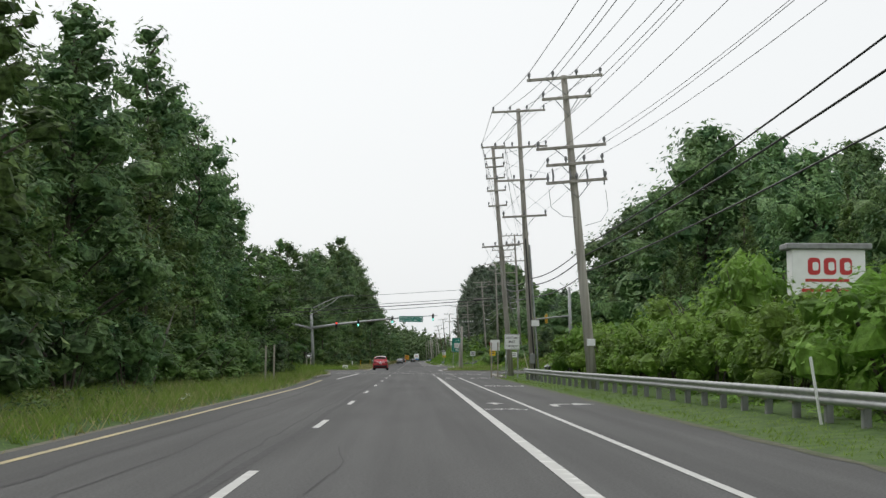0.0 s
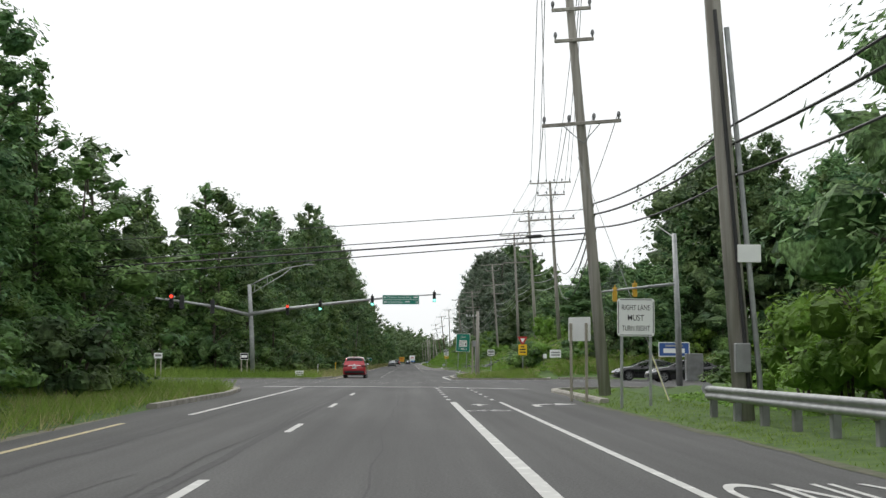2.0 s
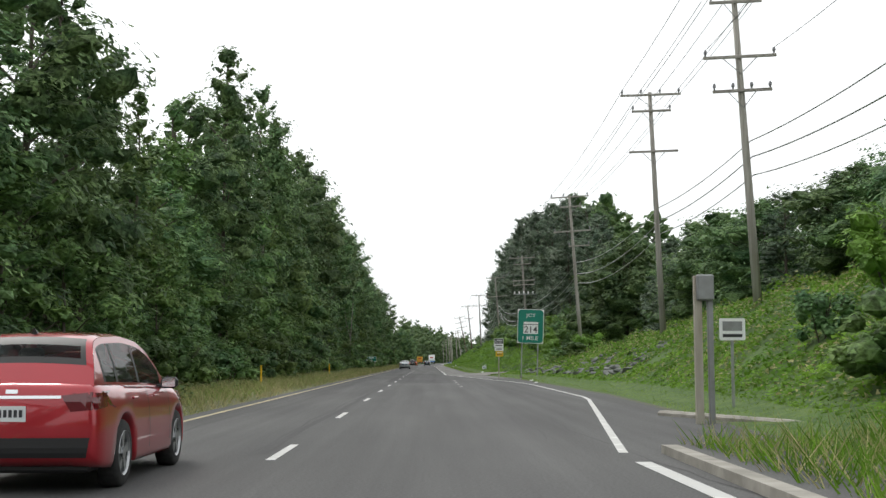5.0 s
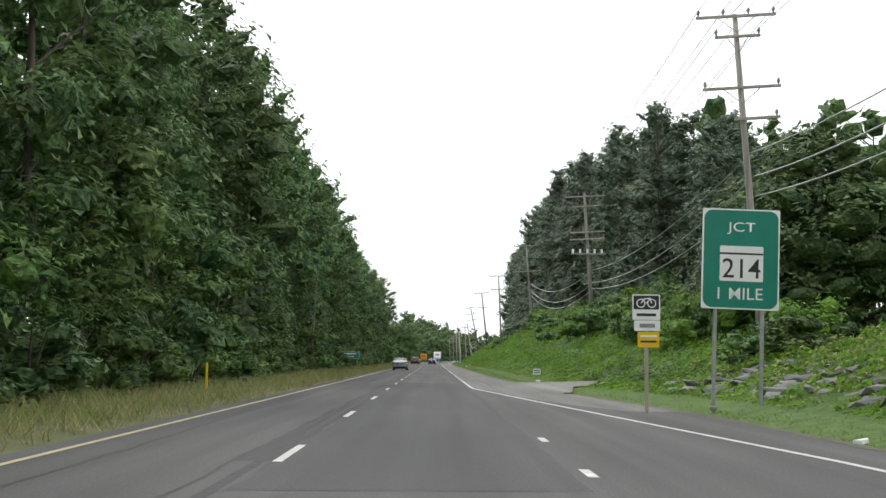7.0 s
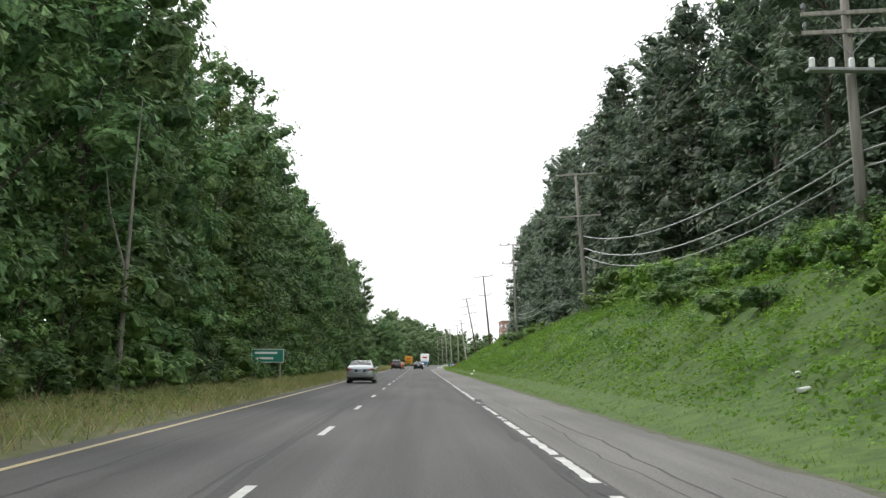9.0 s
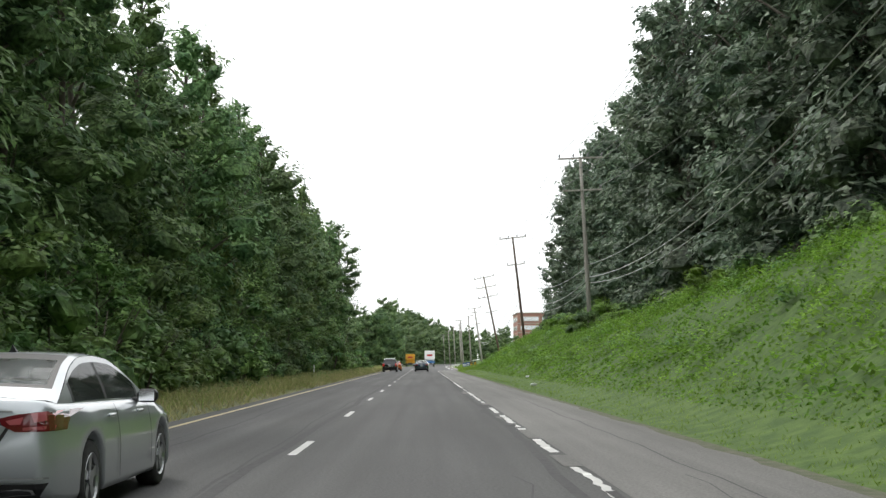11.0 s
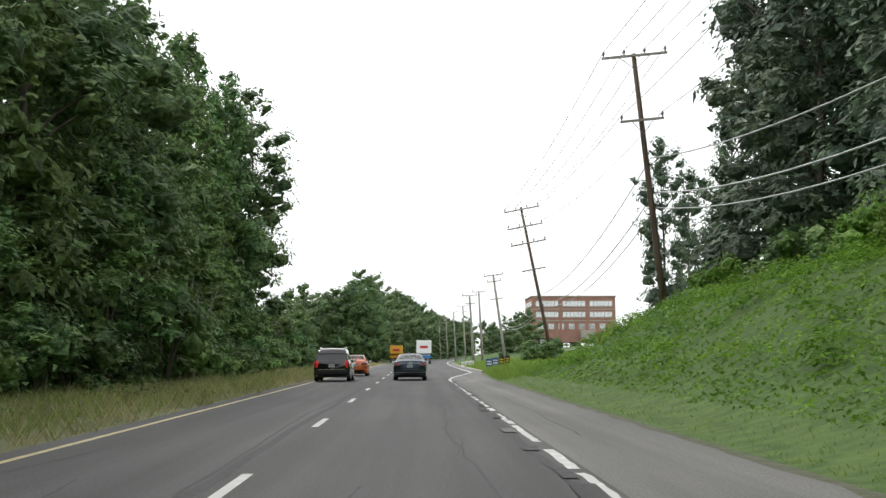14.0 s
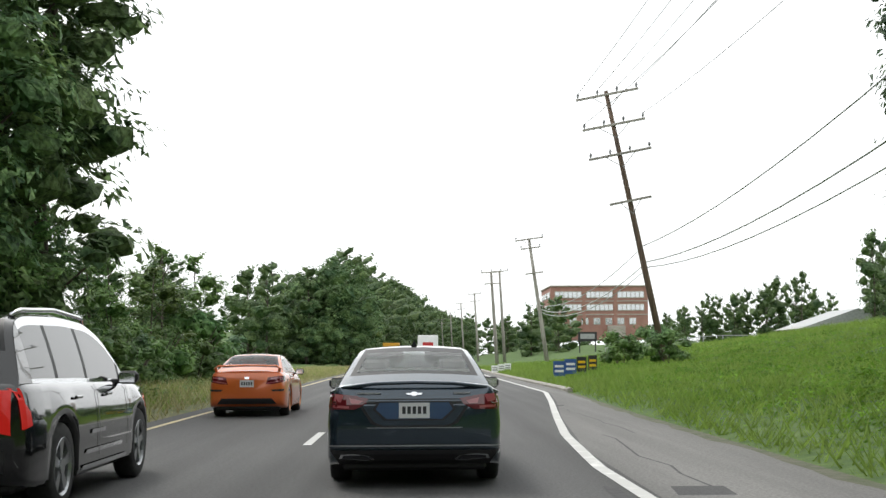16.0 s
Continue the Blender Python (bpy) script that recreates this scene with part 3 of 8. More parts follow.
def drive_edge(y):
    return np.interp(y, [241, 242.5, 249.5, 253, 256, 257.6, 258.6, 261, 264], [5.3, 5.75, 6.6, 7.7, 9.0, 9.0, 7.0, 5.7, 4.9])


dy = np.linspace(242.0, 263.0, 26)
dk = np.linspace(0, 1, 7)
DX = (right_edge(dy) - 0.3)[:, None] * (1 - dk) + (drive_edge(dy) + 0.15)[:, None] * dk
DY = np.repeat(dy[:, None], 7, 1)
di = np.arange(26 * 7).reshape(26, 7)
apron = part("drive_apron", mesh_np("drive_apron", np.stack([DX, DY, np.maximum(ground_z(DX, DY), 0) + 0.05 * np.minimum(1, np.arange(7))[None, :] + 0.005], -1).reshape(-1, 3), np.stack([di[:-1, :-1], di[:-1, 1:], di[1:, 1:], di[1:, :-1]], -1).reshape(-1, 4), APRON, True), None)
tagged(apron, "pale gravelly apron of a side drive", "driveway", kind="structure")
# dirty crumbling strip along the right edge
de = np.array(RIGHT_X)
for ya, yb in ((-40, 88), (158, 241), (264, 516)):
    yy = np.arange(ya, yb + 0.1, 1.0)
    re = np.interp(yy, RIGHT_Y, RIGHT_X)
    jit = np.array([crk.uniform(-0.1, 0.1) for _ in yy])
    part("dirt_edge", strip("dirt_edge", yy, (yy, re - 0.14 + jit), (yy, re + 0.1), 0.0055, VERGE_DIRT, 1), None, road)
# gravelly strip along the pavement edges
part("gravel_edge", strip("gravel_edge", np.arange(-40, 104, 2.0), (LEFT_Y, np.array(LEFT_X) - 0.7), (LEFT_Y, np.array(LEFT_X) + 0.1), -0.02, GRAVEL, 1), None, road)

# ---- trees and shrubs ----


def crown_profile(kind, h):
    """Relative radius of the crown at relative height h."""
    if kind == "tall":
        return np.interp(h, [0, 0.12, 0.35, 0.6, 0.8, 0.93, 1], [0.55, 0.8, 1.0, 0.95, 0.76, 0.5, 0.2])
    if kind == "spire":
        return np.interp(h, [0, 0.1, 0.3, 0.55, 0.8, 0.93, 1], [0.7, 0.95, 1.0, 0.72, 0.42, 0.22, 0.06])
    if kind == "column":
        return np.interp(h, [0, 0.1, 0.3, 0.55, 0.8, 0.93, 1], [0.95, 1.0, 0.95, 0.9, 0.78, 0.56, 0.22])
    return np.interp(h, [0, 0.1, 0.3, 0.6, 0.8, 0.93, 1], [0.5, 0.8, 1.0, 0.98, 0.78, 0.45, 0.15])


def spray(rnd, p, face, size, droop=0.2, aspect=0.58):
    """Small leaf sprays at places p that face along face."""
    n = len(p)
    nrm = face + rnd.normal(size=(n, 3)) * 0.24
    nrm /= np.linalg.norm(nrm, axis=1)[:, None]
    along = np.cross(nrm, rnd.normal(size=(n, 3)))
    along[:, 2] -= droop
    along -= nrm * (along * nrm).sum(1)[:, None]
    along /= np.linalg.norm(along, axis=1)[:, None] + 1e-9
    side = np.cross(nrm, along)
    L = (size * rnd.uniform(0.5, 1.45, n))[:, None]
    W = L * aspect * rnd.uniform(0.7, 1.25, n)[:, None]
    skew = rnd.uniform(-0.35, 0.35, n)[:, None]
    V = np.stack([p - along * L * 0.5 + side * W * skew, p + side * W * 0.6 + along * L * 0.3, p - side * W * 0.5 + along * L * (0.5 + skew)], 1)
    return V.reshape(-1, 3), np.arange(n * 3).reshape(n, 3)


ball = bmesh.new()
bmesh.ops.create_icosphere(ball, subdivisions=1, radius=1.0)
HEART = np.array([v.co[:] for v in ball.verts])
HEART_FACES = np.array([[v.index for v in f.verts] for f in ball.faces])
ball.free()


def tree_meshes(seed, height, radius, base, kind, leaves, leaf, mat, trunk_r=0.22, clumps=70, gap=0.25, core_size=0.54, bough=0.9):
    """Trunk-with-limbs and crown meshes of one tree standing at the origin; the crown is built bough by bough."""
    rnd = np.random.default_rng(seed)
    lean = rnd.normal(0, 0.02, 2)
    bm = bmesh.new()
    pts = [(lean[0] * z + 0.12 * math.sin(z * 0.5 + seed), lean[1] * z + 0.12 * math.cos(z * 0.4 + seed), z) for z in np.linspace(-0.4, height * 0.93, 9)]
    add_tube(bm, pts, [trunk_r * (1.25 if i == 0 else 1) * (1 - 0.1 * i) for i in range(9)], 7)
    # boughs: even in height, spread round the trunk by the golden angle, some left out
    h = (np.arange(clumps) + rnd.uniform(0.1, 0.9, clumps)) / clumps
    h = h ** 0.9
    prof = crown_profile(kind, h)
    ang = 2.39996 * np.arange(clumps) + rnd.normal(0, 0.45, clumps)
    f1, f2 = rnd.uniform(0, 6.28, 2)
    R = radius * prof * (1 + 0.2 * np.sin(2 * ang + f1 + 4 * h) + 0.18 * np.sin(f2 + 17 * h + ang))
    reach = rnd.uniform(0.3, 1.0, clumps) ** 0.55
    size = bough * (0.34 + 0.2 * prof) * radius * rnd.uniform(0.55, 1.2, clumps) * (0.5 + 0.5 * prof)
    keep = (rnd.uniform(0, 1, clumps) > gap) | (h > 0.93)
    h, ang, R, reach, size = h[keep], ang[keep], R[keep], reach[keep], size[keep]
    r = np.maximum(0.0, R * reach - 0.45 * size)
    z = base + h * (height - base) - 0.35 * size
    C = np.stack([lean[0] * z + r * np.cos(ang), lean[1] * z + r * np.sin(ang), z], -1)
    out = np.stack([np.cos(ang), np.sin(ang), np.zeros(len(ang))], -1)
    share = size ** 2 / (size ** 2).sum()
    n = np.maximum(12, (share * leaves).astype(int))
    which = np.repeat(np.arange(len(n)), n)
    m = len(which)
    d = rnd.normal(size=(m, 3))
    d /= np.linalg.norm(d, axis=1)[:, None]
    low = (d[:, 2] < -0.2) & (rnd.uniform(0, 1, m) < 0.75)
    d[low, 2] *= -1
    bump = 1 + 0.17 * np.sin(d @ np.array([5.1, 2.2, 3.7]) + which * 1.7) + 0.11 * np.sin(d @ np.array([-3.2, 7.3, 4.9]) + which * 2.9)
    u = rnd.uniform(0.1, 1, m) ** 0.3 * bump
    flat = 0.62 if kind != "spire" else 0.8
    p = d * u[:, None] * size[which][:, None] * np.array([1, 1, flat])
    # boughs sag outwards, except near the top, where they reach up
    outward = (p * out[which]).sum(1)
    p[:, 2] += outward * (0.75 * h[which] ** 1.5 - 0.15)
    p += C[which] + rnd.normal(0, 0.06, (m, 3))
    p[:, 2] = np.minimum(np.maximum(p[:, 2], 0.1), height * 1.02)
    for i in range(0, len(C), 3):
        q = C[i]
        z0 = max(base * 0.6, q[2] - 0.6 * math.hypot(q[0], q[1]) - 0.6)
        add_tube(bm, [(lean[0] * z0, lean[1] * z0, z0), (0.5 * q[0], 0.5 * q[1], (z0 + q[2]) / 2 + 0.15), tuple(q)], [trunk_r * 0.4, trunk_r * 0.25, 0.03], 4, False)
    V, F = spray(rnd, p, d * 0.75 + out[which] * 0.15 + np.array([0, 0, 0.55]), leaf)
    # dense ragged heart of each bough
    core = HEART[None] * (size * core_size)[:, None, None] * np.array([1, 1, flat]) * rnd.uniform(0.6, 1.25, (len(size), len(HEART), 1))
    core[:, :, 2] += (core * out[:, None, :]).sum(2) * (0.75 * h[:, None] ** 1.5 - 0.15)
    core = core + C[:, None, :]
    core[:, :, 2] = np.maximum(core[:, :, 2], 0.05)
    at = len(V) + len(HEART) * np.arange(len(size))
    V = np.concatenate([V, core.reshape(-1, 3)])
    F = np.concatenate([F, (HEART_FACES[None] + at[:, None, None]).reshape(-1, 3)])
    return bm_mesh("trunk", bm, BARK, True), mesh_np("crown", V, F, mat)


def shrub_mesh(seed, w, h, leaves, leaf, mat):
    """Foliage of a bush: small overlapping boughs, each with a dense heart and loose sprays round it."""
    rnd = np.random.default_rng(seed)
    n = 20
    ang = 2.39996 * np.arange(n) + rnd.normal(0, 0.3, n)
    up = rnd.uniform(0.12, 0.82, n)
    rad = np.sqrt(1 - up ** 2) * rnd.uniform(0.35, 0.8, n) * w
    size = w * rnd.uniform(0.26, 0.44, n)
    C = np.stack([rad * np.cos(ang), rad * np.sin(ang), up * h * rnd.uniform(0.8, 1.05, n)], -1)
    which = rnd.integers(0, n, leaves)
    d = rnd.normal(size=(leaves, 3))
    d /= np.linalg.norm(d, axis=1)[:, None]
    low = d[:, 2] < -0.2
    d[low, 2] *= -1
    p = C[which] + d * (rnd.uniform(0.3, 1.1, leaves) ** 0.6 * size[which])[:, None] * np.array([1, 1, 0.8])
    V, F = spray(rnd, p, d * 0.7 + np.array([0, 0, 0.6]), leaf, 0.1, 0.6)
    core = HEART[None] * (size * 0.56)[:, None, None] * rnd.uniform(0.6, 1.25, (n, len(HEART), 1)) + C[:, None, :]
    at = len(V) + len(HEART) * np.arange(n)
    V = np.concatenate([V, core.reshape(-1, 3)])
    F = np.concatenate([F, (HEART_FACES[None] + at[:, None, None]).reshape(-1, 3)])
    V[:, 2] = np.maximum(V[:, 2], -0.15)
    return mesh_np("foliage", V, F, mat)


def stems_mesh(seed, w, h):
    rnd = random.Random(seed)
    bm = bmesh.new()
    for k in range(6):
        a = rnd.uniform(0, 6.28)
        add_tube(bm, [(0.2 * math.cos(a), 0.2 * math.sin(a), -0.3), (0.35 * w * math.cos(a), 0.35 * w * math.sin(a), h * 0.45), (0.7 * w * math.cos(a), 0.7 * w * math.sin(a), h * 0.8)], [0.05, 0.035, 0.012], 4, False)
    return bm_mesh("woody_base", bm, BARK)


TREES = {}
for i in range(5):
    TREES["broad", i] = tree_meshes(20 + i, 20, 4.5, 1.2, "broad", 6000, 0.4, LEAF_DARK, 0.25, 84)
for i in range(4):
    TREES["tall", i] = tree_meshes(40 + i, 22, 3.6, 2.0, "tall", 5400, 0.38, LEAF_DARK, 0.22, 84)
for i in range(3):
    TREES["spire", i] = tree_meshes(60 + i, 18, 3.0, 0.8, "spire", 4400, 0.34, LEAF_MID, 0.18, 76, 0.2)
for i in range(5):
    TREES["bank", i] = tree_meshes(80 + i, 20, 3.5, 0.3, "column", 5400, 0.4, LEAF_GREY, 0.22, 84, 0.2)
for i in range(3):
    TREES["back", i] = tree_meshes(100 + i, 21, 4.8, 1.5, "broad", 500, 0.9, LEAF_DARK, 0.25, 32, 0.1, 0.8, 1.1)
for i in range(3):
    TREES["far", i] = tree_meshes(120 + i, 15, 5.0, 0.3, "broad", 800, 0.6, LEAF_DARK, 0.25, 24, 0.0, 0.6, 1.1)
for i in range(4):
    TREES["young", i] = tree_meshes(140 + i, 9, 2.5, 0.2, "column" if i % 2 else "broad", 2300, 0.27, LEAF_MID, 0.1, 40)
for i in range(3):
    TREES["oak", i] = tree_meshes(160 + i, 16, 6.2, 0.8, "broad", 11500, 0.42, LEAF_DARK, 0.35, 140, 0.1)
TREE_WORDS = {
    "oak": "large round dark broadleaf tree with dense crown",
    "broad": "tall broadleaf tree in dense dark green leaf",
    "tall": "tall slender deciduous tree with ragged dark crown",
    "spire": "narrow pointed young tree in mid-green leaf",
    "bank": "vine-covered grey-green tree on the roadside bank",
    "back": "dark woodland tree deeper in the woods",
    "far": "rounded green tree far down the road",
    "young": "young leafy green tree at the edge of the woods",
}
tree_rng = random.Random(11)
JOINED = {}


def plant_tree(kind, x, y, height, group, wide=1.0, z=None):
    variants = [k for k in TREES if k[0] == kind]
    key = tree_rng.choice(variants)
    trunk, crown = TREES[key]
    top = {"broad": 20, "tall": 22, "spire": 18, "bank": 20, "back": 21, "far": 15, "young": 9, "oak": 16}[kind]
    s = height / top
    if kind in ("back", "far"):
        zz = float(ground_z(x, y)) - 0.05 if z is None else z
        mm = pose(x, y, zz, 0, 0, tree_rng.uniform(0, 360)) @ Matrix.Diagonal((s * wide, s * wide, s, 1))
        JOINED.setdefault(kind, []).append((key, mm))
        return None
    zz = float(ground_z(x, y)) - 0.05 if z is None else z
    m = pose(x, y, zz, 0, 0, tree_rng.uniform(0, 360)) @ Matrix.Diagonal((s * wide, s * wide, s, 1))
    t = thing("tree", Matrix(), TREE_WORDS[kind], "tree", group)
    part("trunk", trunk, None, t)
    part("crown", crown, None, t)
    t.matrix_world = m
    return t


SHRUBS = {}
for i in range(3):
    SHRUBS["dark", i] = (stems_mesh(i, 1.8, 2.6), shrub_mesh(200 + i, 1.9, 3.0, 1050, 0.25, LEAF_DARK))
    SHRUBS["mid", i] = (stems_mesh(i + 5, 1.8, 2.6), shrub_mesh(210 + i, 2.0, 2.9, 1050, 0.24, LEAF_MID))
    SHRUBS["bright", i] = (stems_mesh(i + 9, 1.8, 2.6), shrub_mesh(220 + i, 2.1, 2.9, 1500, 0.19, LEAF_BRIGHT))
SHRUB_WORDS = {"dark": "dark green roadside shrub under the trees", "mid": "leafy green bush at the edge of the woods", "bright": "bright feathery green bush on the verge"}


def plant_shrub(kind, x, y, s, group, sz=1.0, joined=False):
    key = (kind, tree_rng.randrange(3))
    stems, leaves = SHRUBS[key]
    if joined:
        JOINED.setdefault("thicket_" + kind, []).append((key, pose(x, y, float(ground_z(x, y)), 0, 0, tree_rng.uniform(0, 360)) @ Matrix.Diagonal((s, s, s * sz, 1))))
        return
    t = thing("shrub", Matrix(), SHRUB_WORDS[kind], "shrub", group)
    part("woody_base", stems, None, t)
    part("foliage", leaves, None, t)
    t.matrix_world = pose(x, y, float(ground_z(x, y)), 0, 0, tree_rng.uniform(0, 360)) @ Matrix.Diagonal((s, s, s * sz, 1))


# woods along the left (median) side: treetop height along the road
LEFT_TREE_Y = [0, 40, 54, 84, 90, 100, 120, 150, 157, 163, 172, 184, 196, 212, 236, 255, 300, 350, 378, 392, 440, 481, 505, 517, 520, 536, 545]
LEFT_TREE_H = [18, 18, 17.5, 20, 16, 13.5, 14.5, 14.5, 15.5, 11.5, 16, 15.5, 14, 21, 24.5, 24.5, 24, 23.5, 25, 24, 20.5, 22, 23, 22, 8.5, 8, 6.5]
LEFT_WOODS, RIGHT_WOODS = "woods left of the road", "woods on the right bank"
y = 8.0
while y < 547:
    if not 99 < y < 147:
        h = np.interp(y, LEFT_TREE_Y, LEFT_TREE_H) * tree_rng.uniform(0.74 if y < 205 else 0.86, 1.08)
        plant_tree(tree_rng.choice(("broad", "tall", "tall", "spire")), -14.4 + tree_rng.uniform(-1.6, 1.2), y, h, LEFT_WOODS, tree_rng.uniform(0.9, 1.12) * min(1.3, (20 / h) ** 0.4))
    y += tree_rng.uniform(4.6, 6.4)
y = 0.0
while y < 545:
    h = np.interp(y, LEFT_TREE_Y, LEFT_TREE_H) * tree_rng.uniform(0.66, 0.9)
    if not 99 < y < 147:
        plant_tree("back", -20.5 + tree_rng.uniform(-2, 2), y, h, LEFT_WOODS)
    y += tree_rng.uniform(7, 10)
for k in range(9):
    plant_tree(tree_rng.choice(("spire", "tall")), -17.0 - 4.6 * k, 151.5 + tree_rng.uniform(-1.5, 2), tree_rng.uniform(13.5, 17.5), LEFT_WOODS, 1.25)
    plant_tree("back", -19.0 - 5 * k, 160 + tree_rng.uniform(-1.5, 2), tree_rng.uniform(14, 17), LEFT_WOODS)
    if k % 2:
        plant_tree("back", -20 - 5.5 * k, 96 + tree_rng.uniform(-3, 2), tree_rng.uniform(12, 15), LEFT_WOODS)
y = 8.0
while y < 546:
    if not 98 < y < 147:
        plant_shrub(tree_rng.choice(("dark", "mid", "mid")), -11.0 + tree_rng.uniform(-0.9, 0.6), y, tree_rng.uniform(0.8, 1.35), "undergrowth left of the road", tree_rng.uniform(0.7, 1.2))
        if tree_rng.random() < 0.75:
            h = tree_rng.uniform(5, 9.5) * (0.75 if y < 100 or y > 520 else 1)
            plant_tree("young", -12.4 + tree_rng.uniform(-0.9, 0.4), y + 1.8, h, "young trees left of the road", (9 / h) ** 0.3 * tree_rng.uniform(0.9, 1.15))
    y += tree_rng.uniform(4.0, 6.0)
for k in range(9):
    plant_shrub(tree_rng.choice(("dark", "mid")), -15 - 4.2 * k, 147.5 + tree_rng.uniform(-0.6, 0.6), tree_rng.uniform(0.9, 1.4), "undergrowth left of the road")
# woods on the right bank: height of the treetops above the road
RIGHT_TREE_Y = [58, 75, 95, 105, 111, 135, 142, 154, 171, 200, 212, 235, 254, 277, 305, 349, 412, 450, 486, 493, 496, 522, 535]
RIGHT_TREE_Z = [13, 15, 20, 20, 14, 12, 10.5, 10.5, 11.5, 11, 11.5, 12, 14, 19.5, 25, 29.5, 31.5, 29.5, 28.5, 27, 13, 18.5, 17]


def right_height(x, y):
    return max(6, np.interp(y, RIGHT_TREE_Y, RIGHT_TREE_Z) - float(ground_z(x, y)))


y = 152.0
while y < 498:
    x = 20.8 + tree_rng.uniform(-1.4, 1.4)
    if not 243 < y < 258:
        h = right_height(x, y) * tree_rng.uniform(0.83, 1.02)
        plant_tree("bank" if y > 262 else tree_rng.choice(("oak", "bank")), x, y, h, RIGHT_WOODS, (20 / h) ** 0.35 * tree_rng.uniform(0.95, 1.1))
    y += tree_rng.uniform(4.4, 6.0)
y = 150.0
while y < 490:
    x = 27 + tree_rng.uniform(-2, 2)
    plant_tree("back", x, y, right_height(x, y) * tree_rng.uniform(0.9, 1.05), RIGHT_WOODS)
    y += tree_rng.uniform(7, 10)
plant_tree("bank", 21.4, 521, 17.5, RIGHT_WOODS, 0.8)
plant_tree("bank", 24.6, 527, 15.5, RIGHT_WOODS, 0.8)
plant_tree("bank", 23.4, 507, 17.0, RIGHT_WOODS, 0.8)
# trees round the corner of the side road and behind the store sign
for k in range(10):
    plant_tree("oak" if k % 2 else "broad", 25.0 + 4.4 * k, 156.5 + tree_rng.uniform(-1.5, 2), tree_rng.uniform(16.5, 19) if k else 11.5, RIGHT_WOODS, 1.0)
    plant_tree("back", 27 + 5.2 * k, 163 + tree_rng.uniform(-3, 4), tree_rng.uniform(12, 15), RIGHT_WOODS)
    plant_tree("back", 28 + 5.2 * k, 171 + tree_rng.uniform(-3, 4), tree_rng.uniform(12, 15), RIGHT_WOODS)
    plant_tree("back", -16 - 6 * k, 168 + tree_rng.uniform(-3, 3), tree_rng.uniform(9, 11.5), LEFT_WOODS)
    plant_shrub("dark", -17 - 4.2 * k, 155 + tree_rng.uniform(-1, 1), 1.5, "", 1.0, True)
    plant_shrub(tree_rng.choice(("dark", "mid")), 17 + 4.4 * k, 152.5 + tree_rng.uniform(-0.6, 0.6), tree_rng.uniform(0.9, 1.3), "bushes by the side road")
for x, y, h in ((26.5, 72, 12), (29, 66, 13), (27, 81, 15), (22.8, 93, 19), (29, 98, 19.5), (33, 88, 17), (37, 78, 13), (20.5, 86, 9.5), (18, 100, 9), (30, 102, 15), (38, 96, 14), (44, 90, 14), (17.8, 79, 8.5), (20.5, 73, 10.5), (18.5, 88, 8)):
    plant_tree("oak" if h > 12 else "spire", x, y, h, "trees beyond the guardrail", 0.9)
    plant_tree("back", x + 5, y + 6, h * 0.9, "trees beyond the guardrail")
for k in range(26):
    y = 14 + 2.6 * k + tree_rng.uniform(-0.8, 0.8)
    plant_shrub("bright", 10.6 + tree_rng.uniform(-0.5, 0.8), y, tree_rng.uniform(0.8, 1.1), "hedge of bushes behind the guardrail", 1.15)
    plant_shrub(tree_rng.choice(("bright", "bright", "mid")), 13.6 + tree_rng.uniform(-0.8, 0.8), y + 1, tree_rng.uniform(0.9, 1.2) * (0.85 if 18 < y < 62 else 1.2), "hedge of bushes behind the guardrail")
    if k % 2:
        plant_shrub(tree_rng.choice(("bright", "mid")), 17 + tree_rng.uniform(-0.8, 0.8), y, tree_rng.uniform(1.0, 1.3) * (0.9 if y < 62 else 1.4), "hedge of bushes behind the guardrail")
plant_shrub("bright", 15.8, 56, 1.5, "hedge of bushes behind the guardrail", 1.5)
plant_shrub("bright", 14.6, 61, 1.2, "hedge of bushes behind the guardrail", 1.4)
# bushes on the bank
for k in range(12, 70):
    y = tree_rng.uniform(236, 246) if k < 20 else tree_rng.uniform(152, 172) if k < 26 else tree_rng.uniform(262, 490)
    x = tree_rng.uniform(14.5, 19.5) if k % 3 else tree_rng.uniform(11.5, 15)
    plant_shrub(tree_rng.choice(("mid", "bright", "dark") if k < 26 else ("mid", "mid", "bright")), x, y, tree_rng.uniform(0.5, 1.0), "bushes on the right bank", tree_rng.uniform(0.6, 1.0))
for x, y, s in ((13.2, 283, 1.1), (15.0, 288, 1.05), (11.5, 279, 0.9), (16.5, 281, 1.1), (12.8, 268, 0.8), (13.4, 341, 1.4), (15.2, 344, 1.4), (12.5, 546, 0.9), (14.6, 548, 1.0), (13.2, 536, 0.8), (18.0, 158, 1.2), (10.5, 158, 0.9)):
    plant_shrub("mid", x, y, s, "bushes on the right bank", 0.85)
# bushes on the slope behind the junction island
for k in range(22):
    x = 10.5 + 1.6 * k + tree_rng.uniform(-0.5, 0.5)
    plant_shrub(tree_rng.choice(("dark", "mid", "mid", "bright")), x, 150.0 + tree_rng.uniform(-1.0, 1.2) + (3.5 if x < 13 else 0), tree_rng.uniform(0.7, 1.1), "bushes by the side road", tree_rng.uniform(0.8, 1.2))
